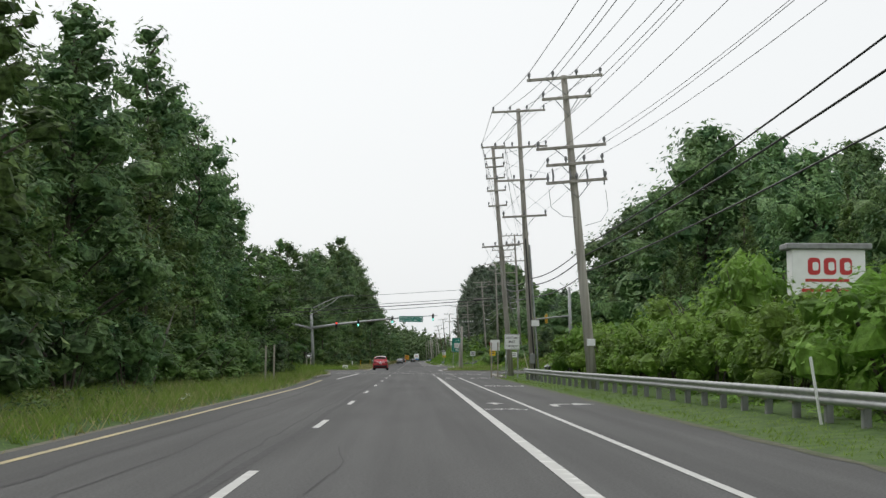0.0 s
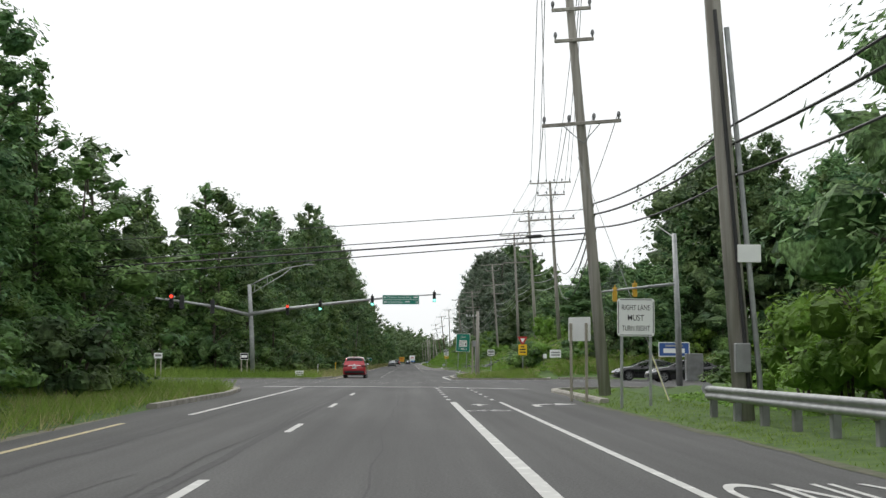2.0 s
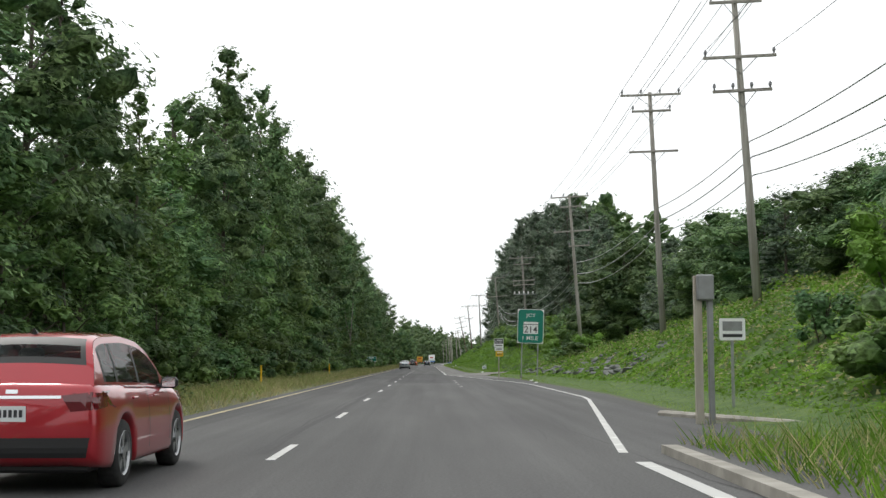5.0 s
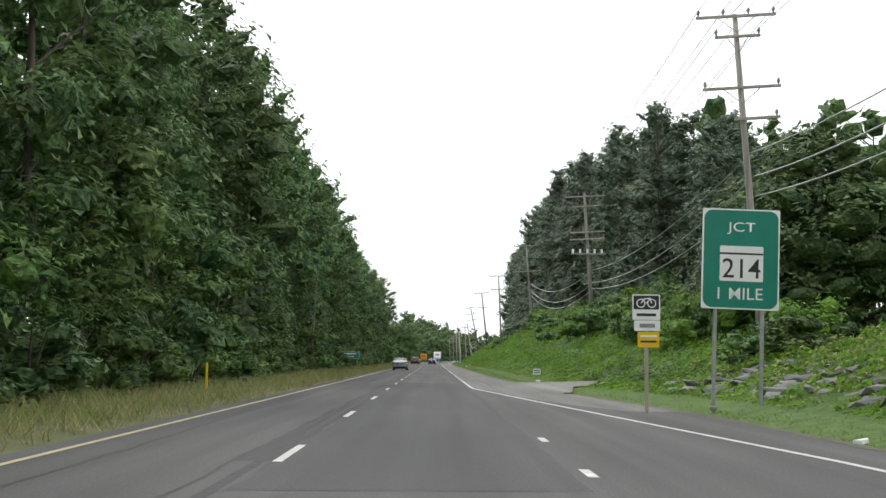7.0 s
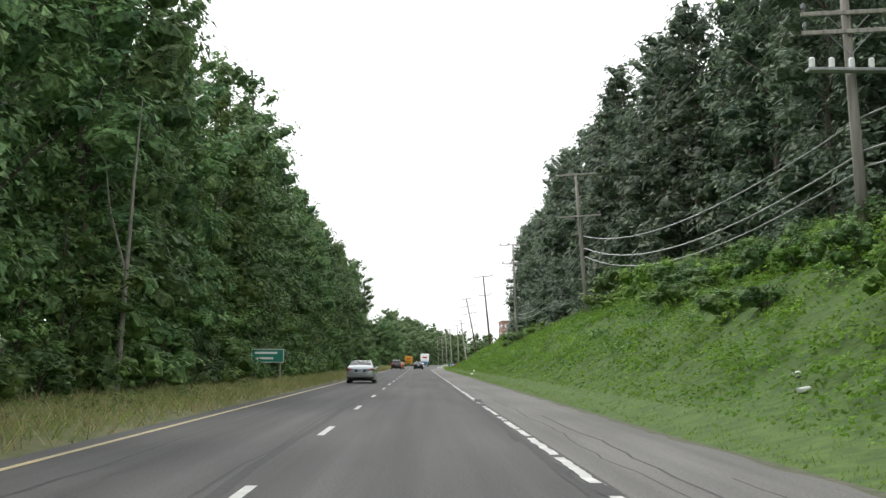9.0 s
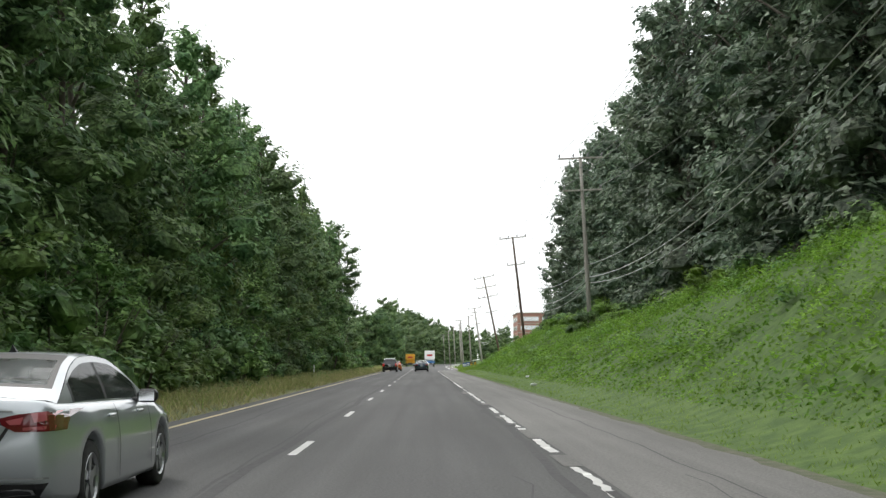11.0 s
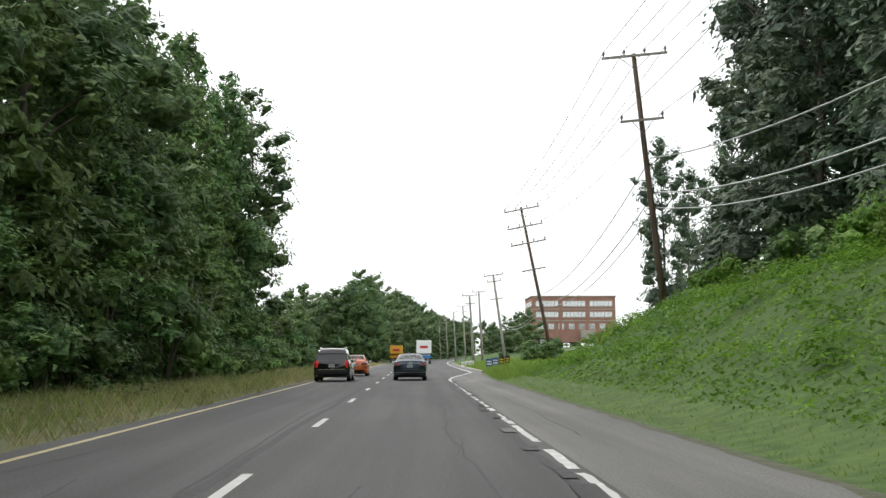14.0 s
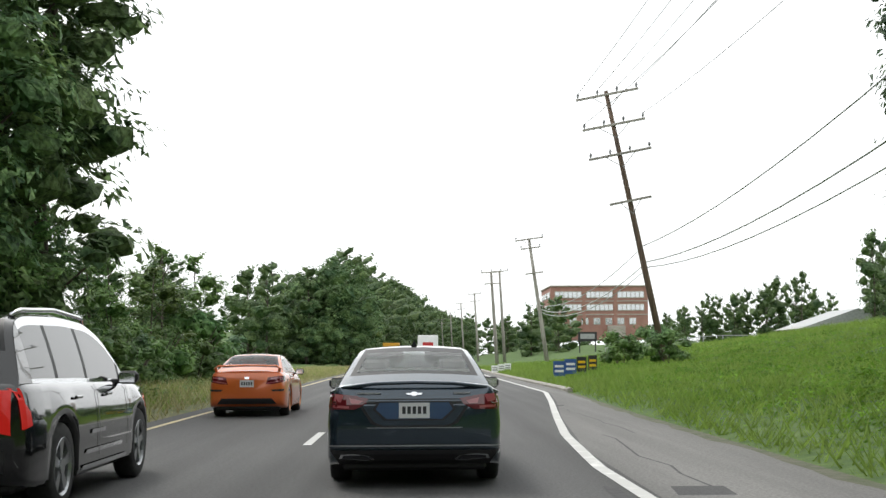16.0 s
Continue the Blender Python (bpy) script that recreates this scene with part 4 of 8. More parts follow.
# tall goldenrod-like thicket on the bank beyond the drive
for k in range(34):
    y = tree_rng.uniform(258, 300)
    x = tree_rng.uniform(11.2, 18)
    plant_shrub(tree_rng.choice(("mid", "bright", "mid")), x, y, tree_rng.uniform(0.6, 1.0), "", tree_rng.uniform(0.7, 1.1), True)
for k in range(46):
    y = tree_rng.uniform(284, 328)
    x = tree_rng.uniform(10.2, 15.5) + 0.03 * abs(y - 300)
    plant_shrub(tree_rng.choice(("mid", "bright", "mid")), x, y, tree_rng.uniform(0.45, 0.8), "", tree_rng.uniform(0.7, 1.0), True)
# bushes under the trees at the top of the bank
for k in range(75):
    y = 262 + 3.3 * k + tree_rng.uniform(-1.5, 1.5)
    plant_shrub(tree_rng.choice(("mid", "mid", "mid", "bright")), 17.6 + tree_rng.uniform(-1.2, 1.2), y, tree_rng.uniform(0.7, 1.25), "", tree_rng.uniform(0.7, 1.2), True)
for x, y, s in ((-11.3, 97, 0.9), (-12.6, 93.5, 1.2), (-13.2, 100.5, 1.1), (-15, 103, 1.0)):
    plant_shrub("mid", x, y, s, "undergrowth left of the road", 1.1)
for kind, x, y, h in (("spire", -15.5, 99.5, 11), ("broad", -12.6, 100.5, 10.5), ("young", -11.9, 97.0, 9.5), ("spire", -13.4, 95.0, 12.5), ("broad", -13.9, 514.5, 21.5), ("tall", -14.4, 510.0, 22.5)):
    plant_tree(kind, x, y, h, LEFT_WOODS, 1.2 if y < 200 else 0.85)
for x, y, s in ((16.8, 109.5, 1.0), (19.0, 110.0, 1.1), (21.2, 110, 1.0)):
    plant_shrub("mid", x, y, s, "clipped bushes by the side road", 0.7)
# distant trees
for k in range(58):
    y = 628 + 8.5 * k
    plant_tree("far", float(bend(y)) - 12.0 + tree_rng.uniform(-2.5, 1.5) - max(0, 3 - k) * 2.2, y, tree_rng.uniform(12, 15.5) if k < 6 else tree_rng.uniform(17, 20.5), "distant trees", 1.0, 0.0)
    if k % 2 == 0:
        plant_tree("far", float(bend(y)) - 20 + tree_rng.uniform(-3, 2), y + 4, tree_rng.uniform(13, 16) if k < 22 else tree_rng.uniform(18, 22), "distant trees", 1.0, 0.0)
for k in range(44):
    y = 660 + 11 * k
    plant_tree("far", float(bend(y)) + 17 + tree_rng.uniform(-2, 5), y, tree_rng.uniform(7.5, 11), "distant trees", 1.0, 0.8)
for k in range(20):
    x = 42 + 1.9 * k
    top = np.interp(x, [42, 46, 54, 60, 68, 73.5, 78], [7, 9, 12.5, 13.5, 16.3, 14, 9]) * tree_rng.uniform(0.88, 1.03)
    plant_tree("far", x, 690 + tree_rng.uniform(-6, 6), top - 2.5, "distant trees", 0.75, 2.5)
for k in range(10):
    plant_tree("far", 82 + 5 * k, 692 + tree_rng.uniform(-8, 8), tree_rng.uniform(6, 10), "distant trees", 0.8, 2.5)
for x, y, h, w in ((-11.0, 640, 15.0, 1.7), (-16.2, 643, 12.8, 1.6), (-21.5, 646, 9.5, 1.5), (-9.0, 656, 12.5, 1.4), (58.0, 616, 10.0, 0.9), (61.5, 619, 11.0, 1.0)):
    plant_tree("oak", x, y, h, "big round trees down the road", w * 0.62)
for k in range(64):
    plant_tree("far", -330 + 11 * k, 1230 + tree_rng.uniform(-50, 90), tree_rng.uniform(21, 26), "distant trees", 0.9)
for k in range(14):
    plant_tree("far", -150 + 9 * k, 820 + tree_rng.uniform(-20, 30), tree_rng.uniform(11, 15), "distant trees", 1.1, 1.0)
for x, y in ((33.4, 560), (36.5, 566), (41, 578)):
    plant_tree("far", x, y, 7.0, "distant trees", 0.7)


def join_trees(kind, name, label):
    """All trees of a far kind as one mesh."""
    V, F, M, at = [], [], [], 0
    for key, mm in JOINED.get(kind, []):
        A = np.array(mm)
        for k, me in enumerate(TREES[key] if key in TREES else SHRUBS[key]):
            v = np.empty(len(me.vertices) * 3, dtype=np.float32)
            me.vertices.foreach_get("co", v)
            v = v.reshape(-1, 3) @ A[:3, :3].T + A[:3, 3]
            f = [list(p.vertices)[:3] for p in me.polygons if k or len(p.vertices) == 4] + [[p.vertices[0], p.vertices[2], p.vertices[3]] for p in me.polygons if not k and len(p.vertices) == 4]
            V.append(v)
            F.append(np.array(f) + at)
            M.append(np.full(len(f), k, dtype=np.int32))
            at += len(v)
    me = mesh_np(name, np.concatenate(V), np.concatenate(F), [BARK, {"back": LEAF_DARK, "thicket_dark": LEAF_DARK, "far": LEAF_DARK, "thicket_bright": LEAF_BRIGHT}.get(kind, LEAF_MID)])
    me.polygons.foreach_set("material_index", np.concatenate(M))
    return tagged(new(name, me), label, "woods", kind="stuff")


join_trees("back", "woods_behind", "dense dark woodland behind the front trees")
join_trees("thicket_mid", "bank_thicket", "thicket of green bushes under the bank trees")
join_trees("thicket_dark", "wood_thicket", "dark thicket under the trees by the side road")
join_trees("thicket_bright", "bank_thicket", "bright feathery thicket on the bank")
join_trees("far", "distant_woods", "rounded green trees far down the road")

# ---- utility poles and overhead wires ----


def insulator(parent, x, y, z):
    bm = bmesh.new()
    add_tube(bm, [(x, y, z), (x, y, z + 0.1), (x, y, z + 0.14), (x, y, z + 0.24), (x, y, z + 0.3)], [0.03, 0.05, 0.08, 0.07, 0.03], 6)
    part("insulator", bm, PORCELAIN, parent)


POLE_LINE = {}


def utility_pole(base, top, arms, label, mat=None, radius=0.17, brace=True, group="utility poles along the road", key=""):
    """arms: (height below the top, half length, insulators, sideways shift)."""
    mat = mat or POLE_WOOD
    b, t = Vector(base), Vector(top)
    d = (t - b)
    up = d.normalized()
    side = Vector((up.z, 0, -up.x)).normalized()
    p = thing("utility_pole", Matrix.Translation(b), label, "utility pole", group)
    part("pole", tube([up * -0.6, d * 0.3, d * 0.65, d], [radius * 1.15, radius * 1.02, radius * 0.85, radius * 0.68], 10), mat, p, smooth=True)
    POLE_LINE[key] = (base, top)
    hooks = []
    for down, half, ins, shift in arms:
        c = d - up * down + side * shift + Vector((0, -radius - 0.05, 0))
        rot = Matrix(((side.x, 0, up.x), (0, 1, 0), (side.z, 0, up.z)))
        arm = part("crossarm", box(*c, 2 * half, 0.1, 0.13, 0.012, rot), POLE_WOOD, p)
        if brace and half > 1.0:
            for s in (-1, 1):
                part("brace", tube([c + side * s * half * 0.5, c + up * -0.75 + Vector((0, 0.03, 0))], 0.018, 4), STEEL_DULL, p)
        row = []
        for k in range(ins):
            f = -0.94 + 1.88 * k / (ins - 1) if ins > 1 else 0
            q = c + side * half * f + up * 0.06
            insulator(p, *q)
            row.append(b + q + Vector((0, 0, 0.28)))
        hooks.append(row)
    return p, hooks


OLD = "weathered grey wooden utility pole with crossarms"
ARMS3 = [(0.25, 1.75, 4, 0), (1.15, 1.1, 2, 0), (3.6, 1.85, 0, 0)]
POLES = {}
POLES["A"] = utility_pole((8.0, 52.5, 0.4), (6.8, 52.5, 13.9), [(0.15, 1.68, 4, 0), (1.05, 1.1, 2, 0), (3.25, 1.55, 2, 0), (4.0, 1.28, 4, 0.1), (4.78, 1.35, 3, 0.1)], OLD + " by the guardrail", radius=0.2, key="A")
POLES["B"] = utility_pole((7.7, 75.4, 0.3), (6.75, 75.4, 17.2), [(0.2, 1.7, 4, 0), (2.5, 1.7, 4, 0), (4.6, 1.7, 4, 0), (6.9, 1.4, 3, 0)], OLD + " stacked to the top", radius=0.19, key="B")
POLES["C"] = utility_pole((7.85, 94.6, 0.0), (6.4, 94.6, 18.2), [(0.1, 0.95, 2, 0), (1.0, 0.75, 2, 0), (1.7, 0.75, 2, 0), (2.6, 0.75, 2, 0), (3.6, 0.75, 2, 0), (4.8, 0.75, 2, 0), (8.0, 1.5, 4, 0)], OLD + " at the junction", radius=0.2, key="C")
POLES["D"] = utility_pole((14.48, 162, 3.6), (13.73, 162, 18.2), [(0.2, 1.95, 6, 0), (1.35, 1.3, 4, 0), (3.65, 2.1, 4, 0)], OLD + " on the bank", key="D")
POLES["E"] = utility_pole((14.6, 184, 4.0), (13.86, 184, 18.2), [(0.2, 1.75, 4, 0), (1.25, 1.15, 2, 0), (3.7, 1.6, 2, 0), (5.2, 1.3, 4, 0)], OLD + " on the bank", key="E")
POLES["F"] = utility_pole((14.6, 205, 2.8), (14.05, 205, 17.7), [(0.2, 1.85, 4, 0), (1.2, 1.2, 2, 0), (3.7, 1.5, 0, 0)], OLD + " on the bank", key="F")
POLES["H"] = utility_pole((15.2, 248.5, 1.4), (14.15, 248.5, 17.3), [(0.15, 1.85, 4, 0), (1.1, 1.05, 2, 0), (3.5, 1.8, 2, 0), (4.95, 1.0, 2, 0.55)], OLD + " on the bank", key="H")
POLES["I"] = utility_pole((13.94, 297.5, 4.6), (13.3, 297.5, 15.7), [(0.3, 1.75, 4, 0), (1.15, 1.15, 2, 0), (3.4, 1.5, 2, 0), (4.0, 1.5, 2, 0)], "weathered wooden utility pole carrying a transformer platform", key="I")
POLES["J"] = utility_pole((13.95, 360, 4.8), (13.05, 360, 17.05), [(0.1, 1.7, 4, 0), (3.6, 1.8, 2, 0)], OLD + " on the bank", key="J")
POLES["K"] = utility_pole((13.04, 420, 2.6), (12.45, 420, 17.0), [(0.1, 1.75, 4, 0), (2.6, 1.5, 2, 0)], OLD + " on the bank", key="K")
POLES["M"] = utility_pole((13.23, 482, 2.8), (11.75, 482, 17.2), [(0.15, 1.75, 4, 0), (3.6, 1.15, 2, 0)], "brown leaning wooden utility pole with crossarms", POLE_BROWN, key="M")
POLES["N"] = utility_pole((13.75, 540, 1.6), (10.85, 540, 16.2), [(0.25, 1.8, 4, 0), (2.0, 1.8, 4, 0), (3.7, 1.8, 4, 0), (6.4, 1.2, 0, 0)], "strongly leaning wooden utility pole with three crossarms", POLE_BROWN, key="N")
POLES["O"] = utility_pole((13.04, 592, 0.8), (11.4, 592, 12.9), [(0.1, 1.4, 2, 0), (1.0, 1.0, 2, 0), (3.5, 0.9, 0, 0)], OLD + " in the distance", radius=0.2, key="O")
POLES["P"] = utility_pole((12.4, 639, 0.8), (11.8, 639, 13.0), [(0.1, 1.2, 2, 0)], OLD + " in the distance", radius=0.2, key="P")
for k, (x, y, h) in enumerate(((9.5, 612, 11), (11.5, 690, 12.5), (11.0, 740, 13), (10.5, 800, 13), (9.5, 860, 13))):
    POLES["Q%d" % k] = utility_pole((x, y, 0.5), (x - 0.6, y, h), [(0.1, 1.2, 2, 0), (1.4, 0.9, 0, 0)], OLD + " in the distance", radius=0.2)

# transformer platform on the pole by the drive
pl = POLES["I"][0]
for k in range(5):
    cx = -1.35 + 0.62 * k
    part("transformer", tube([(cx - 0.35, -0.45, 5.85), (cx - 0.35, -0.45, 5.9), (cx - 0.35, -0.45, 6.15), (cx - 0.35, -0.45, 6.2)], [0.06, 0.1, 0.1, 0.05], 8), SIGN_WHITE, pl, "small pale grey transformer can")
part("platform", box(-0.35, -0.45, 5.8, 3.0, 0.4, 0.1, 0.015), STEEL, pl)
# conduit and small fittings on the pole at the end of the guardrail
pb = POLES["B"][0]
part("conduit", tube([(0.32, -0.3, -0.3), (0.2, -0.3, 1.6), (-0.28, -0.3, 8.2)], 0.06, 8), STEEL, pb, "pale grey conduit pipe")
part("riser_cable", tube([(0.05, -0.26, 0.4), (-0.1, -0.27, 2.6), (-0.52, -0.26, 8.6)], 0.045, 6), WIRE_BLACK, pb, "black riser cable")
part("notice_plate", box(0.08, -0.38, 3.3, 0.5, 0.03, 0.38, 0.01), SIGN_WHITE, pb)
part("meter_box", box(-0.1, -0.34, 1.1, 0.32, 0.2, 0.62, 0.02), STEEL_DULL, pb)
# hanging line cut-outs on the nearest pole
pa = POLES["A"][0]
for k in range(4):
    part("fuse_cutout", tube([(-1.75 + 0.75 * k, -0.2, 9.3), (-1.7 + 0.75 * k, -0.24, 8.95), (-1.72 + 0.75 * k, -0.22, 8.6)], [0.035, 0.05, 0.03], 5), PORCELAIN, pa)
part("jumper_loop", tube([(-1.9, -0.2, 8.4), (-1.8, -0.2, 7.6), (-1.3, -0.2, 7.2), (-0.6, -0.15, 7.15)], 0.012, 4, False), WIRE, pa)
part("jumper_loop", tube([(0.6, -0.2, 8.4), (0.7, -0.2, 7.5), (0.4, -0.2, 7.0), (-0.3, -0.15, 6.8)], 0.012, 4, False), WIRE, pa)
part("meter_box", box(-0.1, -0.3, 1.7, 0.35, 0.16, 0.3, 0.02), SIGN_WHITE, pa)


def wire(p, q, sag, r=0.012, mat=None, label="slack overhead power wire", n=14):
    """A wire that hangs between two points."""
    p, q = Vector(p), Vector(q)
    pts = []
    for k in range(n + 1):
        t = k / n
        pts.append(p.lerp(q, t) - Vector((0, 0, 4 * sag * t * (1 - t))))
    ob = part("overhead_wire", tube(pts, r, 4, False), mat or WIRE)
    tagged(ob, label, "wire", "overhead wires", "")
    return ob


def span(a, b, row_a, row_b, count, sag=0.9, r=0.018):
    ra, rb = POLES[a][1][row_a], POLES[b][1][row_b]
    for k in range(count):
        i = round(k * (len(ra) - 1) / max(1, count - 1))
        j = round(k * (len(rb) - 1) / max(1, count - 1))
        wire(ra[i], rb[j], sag, r, WIRE_GREY if r < 0.012 else WIRE)


POLES["Z"] = utility_pole((10.4, -8, 0.5), (9.5, -8, 14.6), [(0.15, 1.7, 4, 0), (1.05, 1.1, 2, 0), (3.45, 1.42, 2, 0), (4.2, 1.3, 4, 0)], OLD + " behind the start", key="Z")
ORDER = ["Z", "A", "B", "C", "D", "E", "F", "H", "I", "J", "K", "M", "N"]
for a, b in zip(ORDER, ORDER[1:]):
    L = abs(POLES[b][0].location.y - POLES[a][0].location.y)
    span(a, b, 0, 0, 4, 0.00022 * L * L)
    span(a, b, 1, 1, 2, 0.00024 * L * L)
    if a in "ZAB":
        span(a, b, 2, 2, 2, 0.0003 * L * L, 0.012)
        span(a, b, 3, 3, 3, 0.0003 * L * L, 0.012)
span("C", "D", 6, 2, 4, 0.9, 0.016)
span("D", "E", 2, 2, 2, 0.3, 0.016)
# heavy telephone cables lower down: heights at each pole
CABLE_H = {"Z": (9.5, 8.7, 7.4), "A": (6.3, 5.9, 5.2), "B": (6.4, 6.0, 5.3), "C": (7.2, 6.8, 6.3), "D": (10.4, 9.4, 8.5), "E": (10.8, 10.1, 9.3), "F": (10.6, 9.8, 9.0), "H": (10.8, 9.7, 8.8), "I": (9.0, 7.95, 7.45), "J": (11.8, 10.8, 10.1), "K": (8.65, 7.7, 7.25), "M": (11.6, 9.8, 9.0), "N": (7.4, 6.5, 6.2), "O": (6.2, 5.8, 5.5)}


def on_pole(k, z, dx=0.2):
    b, t = POLE_LINE[k]
    f = (z - b[2]) / (t[2] - b[2])
    return Vector((b[0] + (t[0] - b[0]) * f + dx, b[1] - 0.2, z))


CABLES = ORDER + ["O"]
for a, b in zip(CABLES, CABLES[1:]):
    L = abs(POLES[b][0].location.y - POLES[a][0].location.y)
    for i, (r, s) in enumerate(((0.03, 0.00035), (0.034, 0.0004), (0.028, 0.00042))):
        # black near the start; past the junction the sky sheen is in the colour
        wire(on_pole(a, CABLE_H[a][i]), on_pole(b, CABLE_H[b][i]), (0.00014 if a == "Z" else s) * L * L + 0.1, r, WIRE_BLACK if a in "ZABC" else WIRE_GREY, "thick telephone cable slung between poles")
# cables that cross the road at the junction
for z0, z1, r in ((7.0, 4.7, 0.014), (6.3, 3.8, 0.018), (6.1, 3.5, 0.03), (5.88, 3.0, 0.02)):
    wire((7.2, 94.6, z0), (-42, 98.5, z1), 0.25, r, WIRE_BLACK, "black cable strung across the highway")
tagged(part("splice_case", tube([(5.6, 94.72, 6.0), (5.5, 94.72, 6.0), (5.05, 94.76, 5.97), (4.95, 94.77, 5.97)], [0.03, 0.07, 0.07, 0.03], 8), WIRE_BLACK), "black splice case on the crossing cable", "cable splice")

# ---- signs, signals, guardrail ----


def text_mesh(word, height, mat, width=None, depth=0.004):
    """Letters that stand upright and face -y, centred on the origin."""
    cu = bpy.data.curves.new("text", "FONT")
    cu.body, cu.align_x, cu.align_y, cu.size, cu.offset = word, "CENTER", "CENTER", 1.0, 0.002
    tmp = new("tmp", cu)
    bpy.context.view_layer.update()
    me = bpy.data.meshes.new_from_object(tmp.evaluated_get(bpy.context.evaluated_depsgraph_get()))
    bpy.data.objects.remove(tmp)
    v = np.empty(len(me.vertices) * 3, dtype=np.float32)
    me.vertices.foreach_get("co", v)
    v = v.reshape(-1, 3)
    lo, hi = v.min(0), v.max(0)
    c = v[:, :2] - (lo + hi)[:2] / 2
    s = height / (hi - lo)[1]
    sx = width / (hi - lo)[0] if width else s
    w = np.stack([c[:, 0] * sx, np.zeros(len(v)), c[:, 1] * s], -1).astype(np.float32)
    me.vertices.foreach_set("co", w.ravel())
    me.materials.clear()
    me.materials.append(mat)
    return me


def lettering(parent, word, x, y, z, height, mat, width=None):
    ob = part("lettering", text_mesh(word, height, mat, width), None, parent)
    ob.location = (x, y, z)
    return ob


def round_rect(w, h, r, n=5):
    out = []
    for cx, cz, a in ((w / 2 - r, h / 2 - r, 0), (-w / 2 + r, h / 2 - r, 90), (-w / 2 + r, -h / 2 + r, 180), (w / 2 - r, -h / 2 + r, 270)):
        for k in range(n + 1):
            t = radians(a + 90 * k / n)
            out.append((cx + r * math.cos(t), cz + r * math.sin(t)))
    return out


def plate(name, parent, x, y, z, outline, mat, depth=0.02, label=""):
    """A flat plate with thickness, upright, its face towards -y at y."""
    bm = bmesh.new()
    a = [bm.verts.new((x + u, y, z + v)) for u, v in outline]
    b = [bm.verts.new((x + u, y + depth, z + v)) for u, v in outline]
    bm.faces.new(a)
    bm.faces.new(b[::-1])
    n = len(a)
    for k in range(n):
        bm.faces.new((a[k], b[k], b[(k + 1) % n], a[(k + 1) % n]))
    return part(name, bm, mat, parent, label)


def bar(parent, x, y, z, w, h, mat, name="text_bar"):
    return plate(name, parent, x, y, z, [(w / 2, h / 2), (-w / 2, h / 2), (-w / 2, -h / 2), (w / 2, -h / 2)], mat, 0.004)


def post(parent, x, z0, z1, mat, w=0.09, y=0.06):
    return part("post", box(x, y, (z0 + z1) / 2, w, w, z1 - z0, 0.012), mat, parent)


WOOD_POST = material("grey_timber_post", (0.42, 0.39, 0.33), 0.9, color2=(0.3, 0.27, 0.22), scale=3, detail=7, stretch=(2, 2, 0.3))
ORANGE_SIGN = material("sign_orange", (0.75, 0.2, 0.03), 0.5)

# route junction sign
gz = float(ground_z(8.2, 225.2))
s = thing("junction_sign", pose(8.17, 225.2, 0, 0, 2.0, -2), "green highway sign on two posts, white border and route number", "road sign")
plate("panel", s, 0, 0, 3.98, round_rect(2.0, 2.62, 0.05), SIGN_WHITE, 0.03)
plate("face", s, 0, -0.006, 3.98, round_rect(1.92, 2.54, 0.22), SIGN_GREEN, 0.005)
plate("route_shield", s, 0.02, -0.012, 3.86, round_rect(1.12, 0.92, 0.03), SIGN_WHITE, 0.005, "white rectangular route shield")
bar(s, 0.02, -0.018, 4.12, 1.12, 0.045, SIGN_BLACK, "shield_rule")
lettering(s, "214", 0.02, -0.019, 3.74, 0.5, SIGN_BLACK, 0.98)
lettering(s, "JCT", 0, -0.013, 4.78, 0.32, SIGN_WHITE, 0.74)
lettering(s, "1 MILE", 0, -0.013, 3.08, 0.3, SIGN_WHITE, 1.16)
for x in (-0.62, 0.6):
    post(s, x, gz - 0.3, 5.2, STEEL, 0.09, 0.08)
    part("post_foot", box(x, 0.08, gz + 0.02, 0.2, 0.2, 0.1, 0.02), CONCRETE, s)

# bike route sign with three plates
gz = float(ground_z(5.86, 225.3))
s = thing("bike_route_sign", pose(5.86, 225.3, 0), "bike route sign with white and yellow plates on a timber post", "road sign")
plate("panel", s, 0, 0, 2.72, round_rect(0.72, 0.66, 0.03), SIGN_WHITE, 0.02)
plate("dark_field", s, 0, -0.005, 2.84, round_rect(0.66, 0.36, 0.03), SIGN_BLACK, 0.004)
for cx in (-0.14, 0.14):
    bm = bmesh.new()
    for poly in ring_polys(cx, 2.82, 0.09, 0.12):
        bm.faces.new([bm.verts.new((u, -0.008, v)) for u, v in poly])
    part("wheel_mark", bm, SIGN_WHITE, s)
bm = bmesh.new()
for st in (stroke(-0.14, 2.82, -0.04, 2.94, 0.03), stroke(-0.04, 2.94, 0.1, 2.94, 0.03), stroke(0.1, 2.94, 0.0, 2.82, 0.03), stroke(0.14, 2.82, 0.09, 2.97, 0.03)):
    bm.faces.new([bm.verts.new((u, -0.009, v)) for u, v in st])
part("frame_mark", bm, SIGN_WHITE, s)
bar(s, 0, -0.006, 2.52, 0.5, 0.07, SIGN_BLACK)
plate("middle_plate", s, 0.02, 0, 2.24, round_rect(0.68, 0.27, 0.03), SIGN_WHITE, 0.02)
bar(s, 0.02, -0.006, 2.24, 0.4, 0.1, STEEL_DULL)
plate("lower_plate", s, 0.05, 0, 1.88, round_rect(0.56, 0.4, 0.03), SIGN_YELLOW, 0.02)
bar(s, 0.05, -0.006, 1.97, 0.42, 0.05, SIGN_WHITE)
bar(s, 0.05, -0.006, 1.83, 0.42, 0.05, SIGN_BLACK)
post(s, 0, gz - 0.3, 2.6, WOOD_POST, 0.09)

